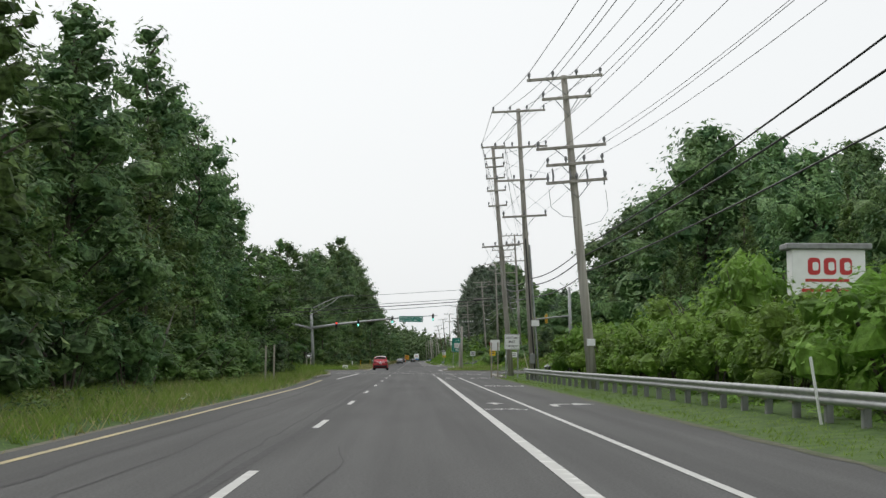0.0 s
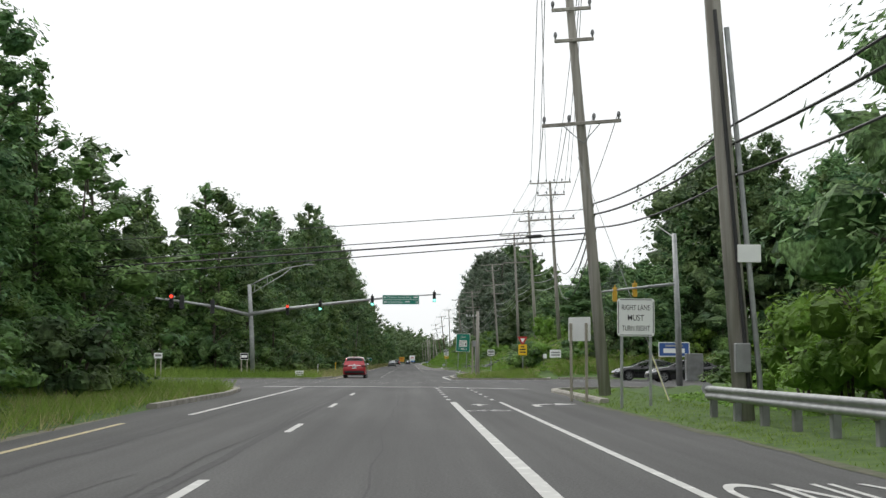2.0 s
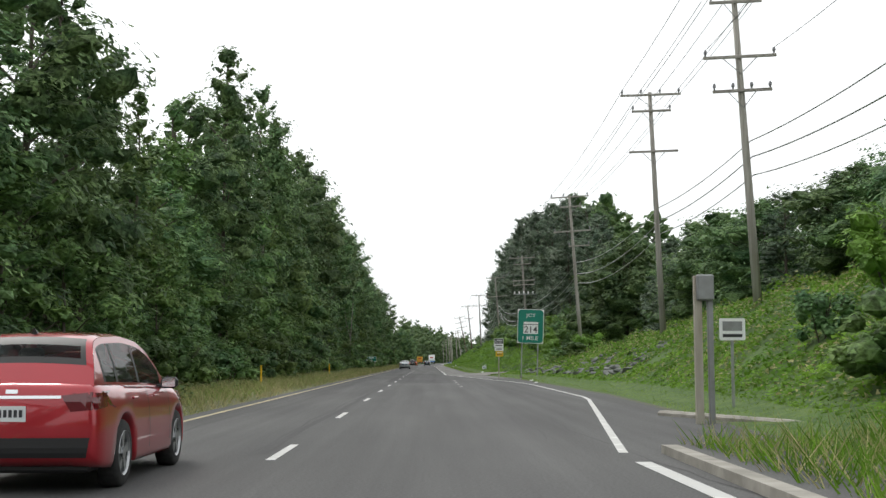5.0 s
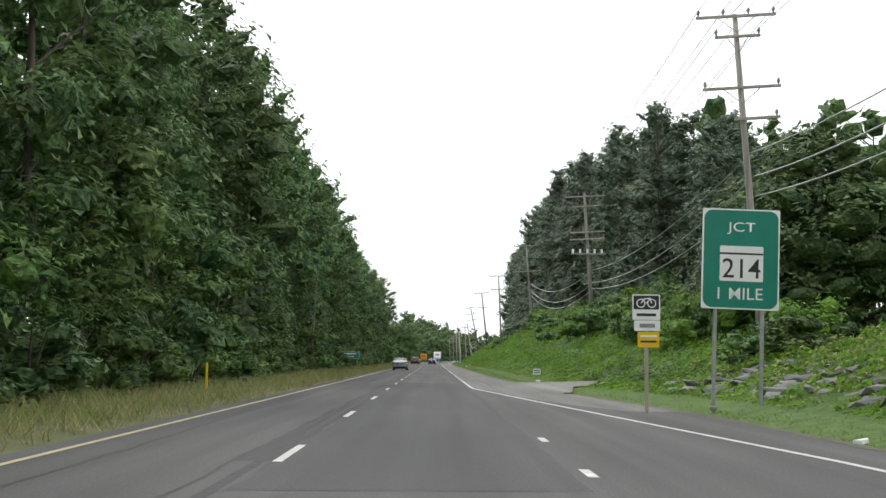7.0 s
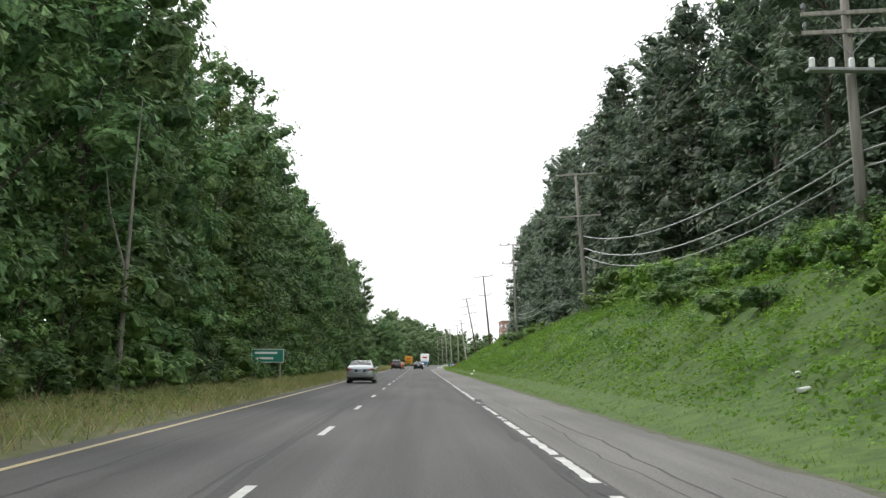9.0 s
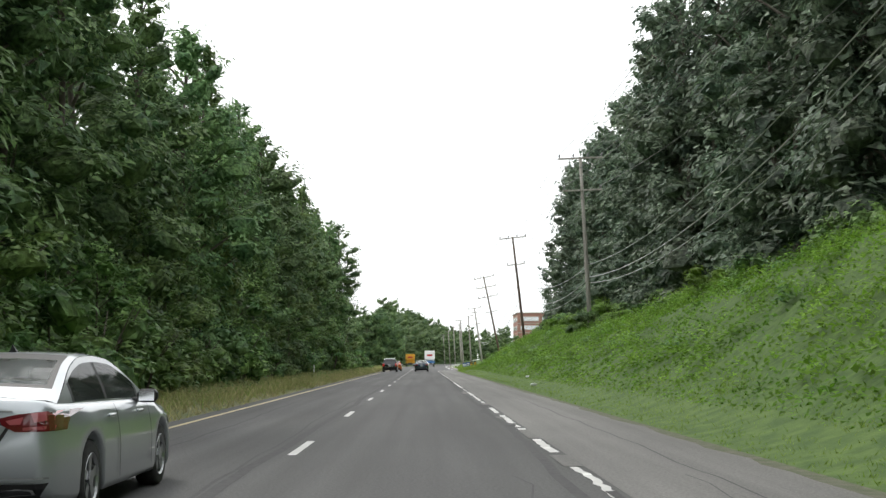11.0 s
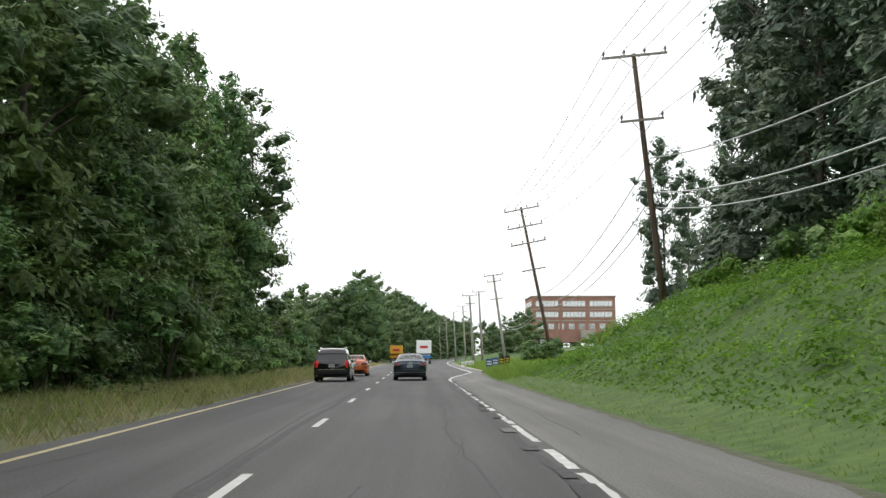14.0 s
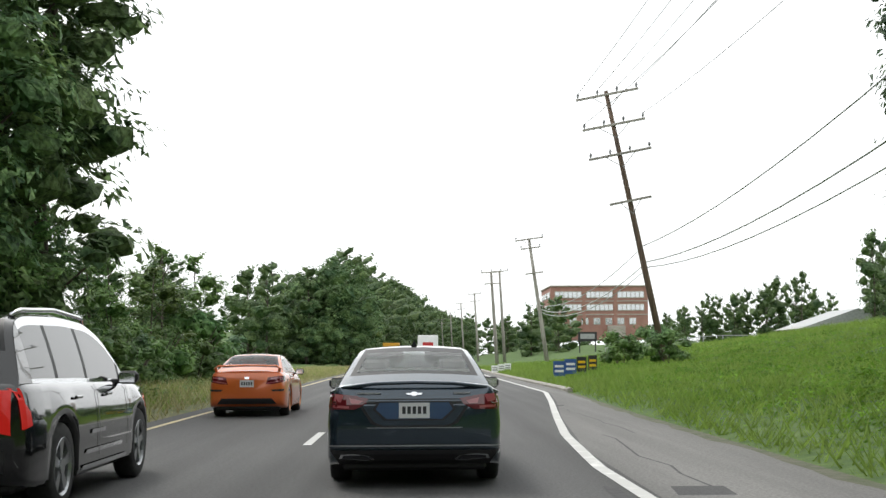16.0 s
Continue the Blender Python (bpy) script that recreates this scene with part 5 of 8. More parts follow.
# lane-use sign beside the junction pole
gz = float(ground_z(7.05, 84.2))
s = thing("lane_use_sign", pose(7.05, 84.2, 0, 0, 0.6, -3), "white lane-use sign with black words on two steel posts", "road sign")
plate("panel", s, 0, 0, 2.58, round_rect(1.06, 1.08, 0.08), SIGN_WHITE, 0.02)
for sx, sz, w, h in ((0, 0.505, 0.9, 0.018), (0, -0.505, 0.9, 0.018), (0.495, 0, 0.018, 0.9), (-0.495, 0, 0.018, 0.9)):
    bar(s, sx, -0.005, 2.58 + sz, w, h, SIGN_BLACK, "border_bar")
lettering(s, "RIGHT LANE", 0, -0.006, 2.86, 0.15, SIGN_BLACK, 0.8)
lettering(s, "MUST", 0, -0.006, 2.57, 0.17, SIGN_BLACK, 0.46)
lettering(s, "TURN RIGHT", 0, -0.006, 2.27, 0.15, SIGN_BLACK, 0.8)
for x in (-0.4, 0.42):
    post(s, x, gz - 0.3, 2.6, STEEL, 0.08)

# sign seen from behind, turned to the side road
gz = float(ground_z(6.2, 88.8))
s = thing("side_road_sign", pose(6.3, 90.2, 0, 0, 0, 140), "blank back of a white sign on timber posts", "road sign")
plate("panel", s, 0, 0, 2.4, round_rect(0.86, 0.8, 0.04), SIGN_WHITE, 0.02)
for x in (-0.3, 0.3):
    post(s, x, gz - 0.3, 2.6, WOOD_POST, 0.08, 0.07)

# yield sign with a yellow plate
gz = float(ground_z(10.1, 151.5))
s = thing("yield_sign", pose(10.1, 151.5, 0), "red and white yield triangle above a yellow warning plate", "road sign")
plate("triangle", s, 0, 0, 3.05, [(0.42, 0.33), (-0.42, 0.33), (-0.05, -0.4), (0.05, -0.4)], SIGN_RED, 0.02)
plate("inner_triangle", s, 0, -0.006, 3.09, [(0.2, 0.14), (-0.2, 0.14), (-0.02, -0.18), (0.02, -0.18)], SIGN_WHITE, 0.005)
plate("warning_plate", s, 0.0, 0, 2.28, round_rect(0.72, 0.92, 0.05), SIGN_YELLOW, 0.02)
for z, w in ((2.52, 0.3), (2.3, 0.5), (2.08, 0.5)):
    bar(s, 0, -0.006, z, w, 0.1, SIGN_BLACK)
post(s, 0, gz - 0.3, 2.8, STEEL, 0.09)

# small white route marker, bare posts and yard signs on the islands
gz = float(ground_z(8.4, 163))
s = thing("route_marker", pose(8.2, 163, 0), "small white route marker on a steel post", "road sign")
plate("panel", s, 0, 0, 2.12, round_rect(0.66, 0.56, 0.04), SIGN_WHITE, 0.02)
bar(s, 0, -0.006, 2.2, 0.5, 0.24, STEEL_DULL)
bar(s, 0, -0.006, 1.96, 0.5, 0.08, SIGN_BLACK)
post(s, 0, gz - 0.3, 2.3, STEEL, 0.07)
gz = float(ground_z(-18.2, 141))
s = thing("route_marker", pose(-18.2, 141, 0), "small white marker on two timber posts at the side road", "road sign")
plate("panel", s, 0, 0, 1.72, round_rect(0.62, 0.42, 0.03), SIGN_WHITE, 0.02)
bar(s, 0, -0.006, 1.74, 0.46, 0.16, STEEL_DULL)
for x in (-0.2, 0.2):
    post(s, x, gz - 0.3, 1.9, WOOD_POST, 0.07)
for x, y, h, w, m, words in ((6.0, 146, 5.3, 0.3, POLE_WOOD, "bare weathered timber pole on the traffic island"),):
    z = float(ground_z(x, y))
    t = thing("timber_pole", pose(x, y, z), words, "pole")
    part("pole", tube([(0, 0, -0.4), (0, 0, h * 0.5), (0.02, 0, h - z)], [w * 0.55, w * 0.5, w * 0.42], 9), m, t, smooth=True)
t = thing("signal_post", pose(6.35, 158, float(ground_z(6.3, 158))), "short grey post with a small pedestrian signal", "signal post")
part("post", box(0.12, 0, 1.5, 0.12, 0.12, 3.0, 0.015), STEEL_DULL, t)
part("post", box(-0.14, 0, 1.6, 0.16, 0.16, 3.2, 0.015), WOOD_POST, t)
part("signal_box", box(0.0, -0.08, 2.95, 0.36, 0.25, 0.55, 0.03), STEEL_DULL, t)


def yard_sign(x, y, w, h, face, label, turn=0.0, stripe=None, lift=0.25):
    z = float(ground_z(x, y))
    t = thing("yard_sign", pose(x, y, z, 0, 0, turn), label, "yard sign", "small signs on the verges")
    plate("panel", t, 0, 0, lift + h / 2, round_rect(w, h, 0.02, 2), face, 0.012)
    if stripe:
        bar(t, 0, -0.004, lift + h * 0.66, w * 0.75, h * 0.16, stripe)
        bar(t, 0, -0.004, lift + h * 0.34, w * 0.75, h * 0.16, stripe)
    for s in (-1, 1):
        part("wire_leg", tube([(s * w * 0.36, 0.02, -0.15), (s * w * 0.36, 0.02, lift + h * 0.5)], 0.008, 4), STEEL_DULL, t)


yard_sign(6.75, 269.0, 0.48, 0.36, SIGN_WHITE, "small white yard sign with blue print by the drive", 6, SIGN_BLUE, 0.2)
yard_sign(-7.7, 141.4, 0.64, 0.42, SIGN_WHITE, "small white yard sign in the median grass", 0, STEEL_DULL, 0.2)
yard_sign(12.35, 147.3, 0.95, 0.65, SIGN_WHITE, "pale board half hidden in the bushes", 12, STEEL_DULL, 1.6 - float(ground_z(12.35, 147.3)))
yard_sign(11.5, 147.3, 0.3, 0.36, SIGN_WHITE, "small pale notice in the bushes", 0, None, 1.55 - float(ground_z(11.5, 147.3)))
for k, (x, w, m, st, words) in enumerate(((7.15, 0.6, SIGN_BLUE, SIGN_WHITE, "blue and white yard sign on the grass"), (7.75, 0.6, SIGN_BLUE, SIGN_WHITE, "blue and white yard sign on the grass"), (8.35, 0.5, SIGN_BLACK, SIGN_YELLOW, "black and yellow yard sign on the grass"), (8.95, 0.45, SIGN_BLACK, SIGN_YELLOW, "black and yellow yard sign on the grass"))):
    yard_sign(x, 533 + 0.3 * k, w, 0.75, m, words, 5, st, 0.15)
for k in range(3):
    yard_sign(5.9 + 0.55 * k, 562 + k, 0.5, 0.5, SIGN_WHITE, "small white yard sign near the kerb", 0, STEEL_DULL, 0.15)

# dark business sign at the far junction, and the blue banner by the side road
t = thing("business_sign", pose(24.0, 640, float(ground_z(24, 640))), "dark low business sign with pale panel on posts", "sign")
plate("panel", t, 0, 0, 2.2, round_rect(2.6, 1.3, 0.05), SIGN_BLACK, 0.15)
bar(t, 0, -0.01, 2.25, 2.0, 0.7, STEEL, "pale_panel")
for x in (-1.1, 1.1):
    post(t, x, -0.3, 2.2, SIGN_BLACK, 0.15, 0.1)
t = thing("campaign_banner", pose(21.7, 146.0, 0), "blue banner with pale lettering in a white frame", "banner sign")
zb = float(ground_z(21.7, 146))
plate("frame", t, 0, 0.01, 2.27, round_rect(2.5, 1.15, 0.03), SIGN_WHITE, 0.03)
plate("face", t, 0, 0, 2.27, round_rect(2.36, 1.02, 0.02), SIGN_BLUE, 0.006)
bar(t, 0, -0.005, 2.56, 1.4, 0.14, STEEL)
bar(t, 0, -0.005, 2.16, 1.7, 0.36, SIGN_WHITE)
for x in (-1.15, 1.15):
    post(t, x, min(0, zb) - 0.3, 2.7, WOOD_POST, 0.09)

# green guide sign in the median
t = thing("guide_sign", pose(-9.35, 336.5, 0, 0, 0, 8), "green guide sign with white lettering in the median", "road sign")
zb = float(ground_z(-9.35, 336.5))
plate("panel", t, 0, 0, 1.72, round_rect(2.0, 0.84, 0.05), SIGN_WHITE, 0.02)
plate("face", t, 0, -0.005, 1.72, round_rect(1.92, 0.76, 0.05), SIGN_GREEN, 0.005)
bar(t, -0.1, -0.011, 1.9, 1.4, 0.13, SIGN_WHITE)
bar(t, -0.2, -0.011, 1.56, 1.1, 0.13, SIGN_WHITE)
for x in (-0.75, 0.78):
    post(t, x, zb - 0.3, 2.0, WOOD_POST, 0.08)

# pharmacy pylon sign behind the hedge; its name drawn as plain red shapes
t = thing("pylon_sign", pose(20.9, 60, 0), "white store pylon sign with red shapes and grey cap", "store sign")
part("cap", box(0, 0, 7.05, 4.3, 1.3, 0.3, 0.05), STEEL_DULL, t)
part("cabinet", box(0, 0, 5.75, 3.7, 0.9, 2.3, 0.04), SIGN_WHITE, t)
for k in range(3):
    plate("red_shape", t, -0.75 + 0.8 * k, -0.47, 6.05, round_rect(0.62, 0.85, 0.2), SIGN_RED, 0.02)
    plate("white_gap", t, -0.68 + 0.8 * k, -0.475, 6.05, round_rect(0.3, 0.42, 0.1), SIGN_WHITE, 0.01)
bar(t, -0.1, -0.47, 5.35, 2.2, 0.14, SIGN_RED)
bar(t, -0.1, -0.47, 4.85, 2.6, 0.16, SIGN_RED)
part("reader_board", box(-0.2, 0, 4.05, 2.0, 0.6, 0.9, 0.03), ORANGE_SIGN, t)
for x in (-1.2, 1.2):
    part("column", box(x, 0.1, 2.0, 0.4, 0.5, 5.0, 0.03), STONE_TRIM, t)

# delineator posts and wooden sign posts in the median grass
for x, y, h, m in ((-7.85, 66.5, 2.0, WOOD_POST), (-7.45, 67.0, 2.05, WOOD_POST), (-11.8, 100, 2.35, WOOD_POST), (-11.2, 100, 2.4, WOOD_POST), (-8.1, 165, 1.0, SIGN_WHITE), (-8.4, 240.9, 1.1, SIGN_YELLOW), (-8.3, 196, 1.1, SIGN_YELLOW), (-10.0, 441, 1.0, SIGN_WHITE)):
    z = float(ground_z(x, y))
    t = thing("marker_post", pose(x, y, z), "slim upright marker post in the median grass", "marker post", "posts in the median")
    part("post", box(0, 0, h / 2 - 0.1, 0.09, 0.06, h + 0.2, 0.012), m, t)
for x, y in ((-12.2, 119.0),):
    z = float(ground_z(x, y))
    t = thing("median_sign", pose(x, y + 25, z), "small dark sign with a pale arrow on two posts", "road sign")
    plate("panel", t, 0, 0, 1.75, round_rect(0.62, 0.5, 0.03), SIGN_WHITE, 0.02)
    plate("face", t, 0, -0.004, 1.75, round_rect(0.56, 0.44, 0.02), SIGN_BLACK, 0.004)
    bar(t, 0.0, -0.01, 1.75, 0.42, 0.2, SIGN_WHITE, "arrow_bar")
    for dx in (-0.22, 0.22):
        post(t, dx, -0.3, 1.9, WOOD_POST, 0.08)


# guardrail
def guardrail(pts):
    g = thing("guardrail", Matrix(), "galvanised W-beam guardrail on timber posts beside the lane", "guardrail")
    prof = [(0.0, 0.45), (-0.05, 0.48), (-0.07, 0.52), (-0.05, 0.56), (-0.01, 0.6), (-0.05, 0.64), (-0.07, 0.68), (-0.05, 0.72), (0.0, 0.75)]
    bm = bmesh.new()
    rings = []
    for x, y in pts:
        z = float(ground_z(x, y)) * 0.5
        rings.append([bm.verts.new((x + a, y, z + h)) for a, h in prof])
    for r0, r1 in zip(rings, rings[1:]):
        for k in range(len(prof) - 1):
            bm.faces.new((r0[k], r0[k + 1], r1[k + 1], r1[k]))
    part("beam", bm, STEEL, g, smooth=True)
    for x, y in pts[::1]:
        z = float(ground_z(x + 0.12, y))
        part("post", box(x + 0.14, y, z * 0.5 + 0.1, 0.15, 0.18, 1.25, 0.02), STEEL_DULL, g)
        part("blockout", box(x + 0.04, y, z * 0.25 + 0.6, 0.12, 0.15, 0.32, 0.02), WOOD_POST, g)
    x, y = pts[-1]
    part("end_terminal", tube([(x, y, 0.72), (x + 0.1, y + 0.3, 0.68), (x + 0.28, y + 0.45, 0.6)], [0.14, 0.13, 0.08], 8), STEEL, g)


gy_ = np.arange(-20, 78.1, 1.905)
guardrail([(float(np.interp(v, [-20, 20, 40, 60, 78], [8.3, 8.35, 8.0, 7.55, 7.35])), float(v)) for v in gy_])
t = thing("leaning_marker", pose(8.2, 23.6, 0.1, 0, -8, 0), "leaning pale marker rod at the guardrail", "marker post")
part("rod", tube([(0, 0, -0.3), (0, 0, 1.35)], 0.03, 6), SIGN_WHITE, t)


# ---- traffic signals ----
def signal_head(parent, x, y, z, lit, housing=None, face=-1.0, k_=0.76):
    """A three-lamp head whose lamps look along face (-1: towards -y)."""
    housing = housing or SIGNAL_BLACK
    h = part("signal_head", box(x, y, z, 0.32 * k_, 0.24 * k_, 1.05 * k_, 0.03), housing, parent)
    for k, dz in enumerate((0.34 * k_, 0.0, -0.34 * k_)):
        on = lit == k
        bm = tube([(x, y + face * 0.1 * k_, z + dz), (x, y + face * 0.135 * k_, z + dz)], 0.125 * k_, 14)
        part("lens", bm, (LAMP_RED if k == 0 else LAMP_GREEN) if on else SIGN_BLACK, h)
        bm = bmesh.new()
        n = 10
        for a in range(n):
            t0, t1 = math.pi * a / n, math.pi * (a + 1) / n
            q = [(x + 0.145 * k_ * math.cos(t), y + face * d * k_, z + dz + 0.145 * k_ * math.sin(t)) for t, d in ((t0, 0.12), (t1, 0.12), (t1, 0.36), (t0, 0.36))]
            bm.faces.new([bm.verts.new(v) for v in q])
        part("visor", bm, housing, h)
    part("hanger", box(x, y, z + 0.6 * k_, 0.06, 0.06, 0.2 * k_, 0.01), housing, h)
    return h


m = thing("traffic_signal_mast", pose(-12.0, 146.5, 0), "grey steel signal mast with two arms and street lamp", "traffic signal")
zb = float(ground_z(-12, 146.5))
part("pole", tube([(0.16, 0, zb - 0.3), (0.05, 0, 3.0), (-0.1, 0, 5.4), (-0.22, 0, 7.4)], [0.2, 0.185, 0.17, 0.155], 12), STEEL, m, smooth=True)
part("base_plate", box(0.16, 0, zb + 0.05, 0.6, 0.6, 0.12, 0.02), CONCRETE, m)
arm_pts = [(-0.1, -0.1, 5.05), (3.0, -0.9, 5.45), (6.0, -1.6, 5.78), (9.5, -2.3, 6.12), (12.0, -2.5, 6.34), (15.0, -2.6, 6.52)]
part("signal_arm", tube(arm_pts, [0.16, 0.14, 0.115, 0.095, 0.06, 0.045], 10), STEEL, m, smooth=True)
part("far_arm", tube([(-0.1, -0.1, 4.95), (-2.6, -2.3, 5.55), (-5.1, -5.4, 5.85), (-6.2, -6.8, 5.95)], [0.15, 0.12, 0.09, 0.06], 10), STEEL, m, smooth=True)
lamp_arm = part("lamp_arm", tube([(-0.22, 0, 7.3), (1.2, 0, 8.05), (2.8, 0, 8.75), (4.2, 0, 9.0)], [0.05, 0.045, 0.04, 0.035], 8), STEEL, m, smooth=True)
part("lower_tube", tube([(-0.18, 0, 6.6), (1.2, 0, 7.45), (2.4, 0, 8.15), (3.2, 0, 8.82)], 0.035, 8), STEEL, lamp_arm, smooth=True)
for x0, z0, z1 in ((0.2, 6.85, 7.5), (1.2, 7.45, 8.05)):
    part("strut", tube([(x0, 0, z0), (x0, 0, z1)], 0.025, 6), STEEL, lamp_arm)
bm = tube([(4.0, 0, 8.98), (4.3, 0, 9.02), (4.75, 0, 9.02), (5.0, 0, 8.98)], [0.05, 0.12, 0.13, 0.04], 10)
for v in bm.verts:
    v.co.z = 9.0 + (v.co.z - 9.0) * 0.45
part("lamp_head", bm, STEEL_DULL, m, "flat grey street lamp head", smooth=True)
for x, z, lit in ((2.95, 5.35, 0), (5.65, 5.6, 2), (9.68, 5.98, 2), (14.5, 6.3, 2)):
    signal_head(m, x, -2.75 if x > 5 else -1.15, z, lit)
signal_head(m, -5.25, -5.75, 5.8, 0, None, -1.0, 1.0)
signal_head(m, -4.6, -5.1, 5.75, 9, None, 1.0, 1.0)
signal_head(m, -2.7, -2.6, 5.5, 9, None, 1.0, 1.0)
gs = part("street_sign", box(11.9, -2.78, 6.08, 2.86, 0.02, 0.72, 0.0), SIGN_WHITE, m, "green street-name sign with white letters")
for dz in (0.18, -0.18):
    plate("green_field", gs, 11.9, -2.798, 6.08 + dz, round_rect(2.8, 0.33, 0.02), SIGN_GREEN, 0.004)
lettering(gs, "Queen Anne Brg", 11.75, -2.806, 6.25, 0.2, SIGN_WHITE, 1.9)
lettering(gs, "Mitchellville", 11.3, -2.806, 5.9, 0.19, SIGN_WHITE, 1.4)
bar(gs, 13.05, -2.806, 6.26, 0.34, 0.1, SIGN_WHITE)
bar(gs, 12.4, -2.806, 5.92, 0.4, 0.08, SIGN_WHITE)
for x, z, d in ((10.68, 6.26, -1), (13.12, 5.9, 1)):
    bm = bmesh.new()
    for poly in (stroke(x - 0.1, z, x + 0.1, z, 0.05), [(x + d * 0.02, z + 0.1), (x + d * 0.14, z), (x + d * 0.02, z - 0.1)]):
        bm.faces.new([bm.verts.new((u, -2.806, v)) for u, v in poly])
    part("arrow_mark", bm, SIGN_WHITE, gs)

m = thing("side_signal_pole", pose(15.2, 115.3, 0), "grey signal pole with yellow heads beside the side road", "traffic signal")
part("pole", tube([(0.05, 0, -0.3), (0, 0, 4.0), (-0.12, 0, 8.3)], [0.18, 0.16, 0.13], 12), STEEL, m, smooth=True)
part("signal_arm", tube([(0, 0, 5.55), (-1.5, 0.05, 5.4), (-4.2, 0.1, 5.1)], [0.09, 0.075, 0.05], 8), STEEL, m, smooth=True)
signal_head(m, -2.3, 0.12, 5.2, 9, SIGNAL_YELLOW, 1.0, 0.74)
signal_head(m, -3.4, 0.12, 4.95, 9, SIGNAL_YELLOW, 1.0, 0.74)
part("sensor", tube([(-0.12, 0, 8.1), (-0.7, 0, 8.5), (-1.0, 0, 8.7)], [0.03, 0.03, 0.05], 6), SIGN_WHITE, m)
part("control_box", box(0.9, 0.2, 1.0, 0.9, 0.5, 1.5, 0.03), STEEL_DULL, m)
GUARD_PALE = material("faded_yellow_plastic", (0.68, 0.66, 0.4), 0.5, color2=(0.6, 0.56, 0.28), scale=6)
# striped guy wires of the junction pole
for dx, dy in ((1.0, -7.5),):
    g = wire((6.9, 94.5, 9.0), (7.65 + dx, 94.6 + dy, 0.1), 0.0, 0.012, STEEL_DULL, "taut steel guy wire with yellow guard", 3)
    q0, q1 = Vector((7.65 + dx, 94.6 + dy, 0.0)), Vector((6.9, 94.5, 9.0))
    part("guard", tube([q0, q0.lerp(q1, 0.2)], 0.02, 6), GUARD_PALE, g, "pale yellow plastic guard")

# ---- brick office building far ahead ----
b = thing("office_building", pose(49.7, 795, 0), "three-storey red brick office building with pale window bands", "building")
part("wall", box(0, 12, 12.5, 26, 24, 14.2, 0.05), BRICK, b)
part("roof", box(0, 12, 19.75, 26.6, 24.6, 0.35, 0.05), STONE_TRIM, b)
for fl, z in enumerate((10.3, 14.0, 17.4)):
    if fl:
        for bay in range(3):
            cx = -8.4 + 8.4 * bay
            w = part("window", box(cx, -0.05, z, 7.2, 0.2, 1.9, 0.02), STONE_TRIM, b)
            for k in range(6):
                part("pane", box(cx - 2.95 + 1.18 * k, -0.17, z, 1.02, 0.06, 1.5, 0.01), WINDOW_GLASS, w)
    else:
        for k in range(7):
            w = part("window", box(-10.4 + 3.2 * k, -0.05, z, 1.9, 0.2, 1.9, 0.02), STONE_TRIM, b)
            for i in range(2):
                part("pane", box(-10.85 + 3.2 * k + 0.9 * i, -0.17, z, 0.78, 0.06, 1.6, 0.01), WINDOW_GLASS, w)
    for k in range(3):
        w = part("window", box(-13.05, 4.5 + 7.2 * k, z, 0.2, 5.6, 1.8, 0.02), STONE_TRIM, b)
        for i in range(4):
            part("pane", box(-13.17, 2.5 + 7.2 * k + 1.33 * i, z, 0.06, 1.1, 1.5, 0.01), WINDOW_GLASS, w)
for k in range(2):
    part("pier", box(-4.2 + 8.4 * k, -0.08, 12.5, 0.8, 0.25, 14.0, 0.02), BRICK, b)
for z in (12.1, 15.7):
    part("string_course", box(0, -0.06, z, 26.1, 0.2, 0.3, 0.01), STONE_TRIM, b)
part("entrance", box(4.2, -1.2, 7.6, 4.5, 2.4, 3.0, 0.05), STONE_TRIM, b)
zb = float(ground_z(56, 626))
t = thing("low_building", pose(56.7, 626, zb), "low pale shed with a pitched grey roof", "building")
part("wall", box(0, 5, (4.5 - zb) / 2, 14.4, 9.4, 5.0 - zb, 0.05), STONE_TRIM, t)
bm = bmesh.new()
e, r = 4.5 - zb, 7.1 - zb
rf = [bm.verts.new(v) for v in ((-7.8, -0.2, e), (7.8, -0.2, e), (0, -0.2, r), (-7.8, 10.2, e), (7.8, 10.2, e), (0, 10.2, r))]
for f in ((0, 2, 5, 3), (1, 4, 5, 2), (0, 1, 2), (3, 5, 4), (0, 3, 4, 1)):
    bm.faces.new([rf[i] for i in f])
part("roof", bm, STEEL, t)
# pale rail fence along the top of the field
t = thing("rail_fence", Matrix(), "pale low rail fence across the open field", "fence")
fx = np.linspace(22, 47, 12)
fz = ground_z(fx, np.full(12, 612.0))
for x, z in zip(fx, fz):
    part("fence_post", box(x, 612, z + 0.2, 0.1, 0.1, 1.0, 0.02), STEEL, t)
part("rail", tube([(x, 612, z + 0.6) for x, z in zip(fx, fz)], 0.045, 5), STEEL, t)

# ---- vehicles ----


def paint_material(name, color, metal=0.35, rough=0.32):
    return material(name, color, rough, metal, color2=tuple(min(1, c * 1.12) for c in color), scale=400, detail=1, coat=1.0)


def car_glass(name, color, rough=0.02):
    m = material(name, color, rough, spec=0.6)
    b = m.node_tree.nodes["Principled BSDF"]
    b.inputs["Transmission Weight"].default_value, b.inputs["IOR"].default_value = 0.9, 1.16
    return m


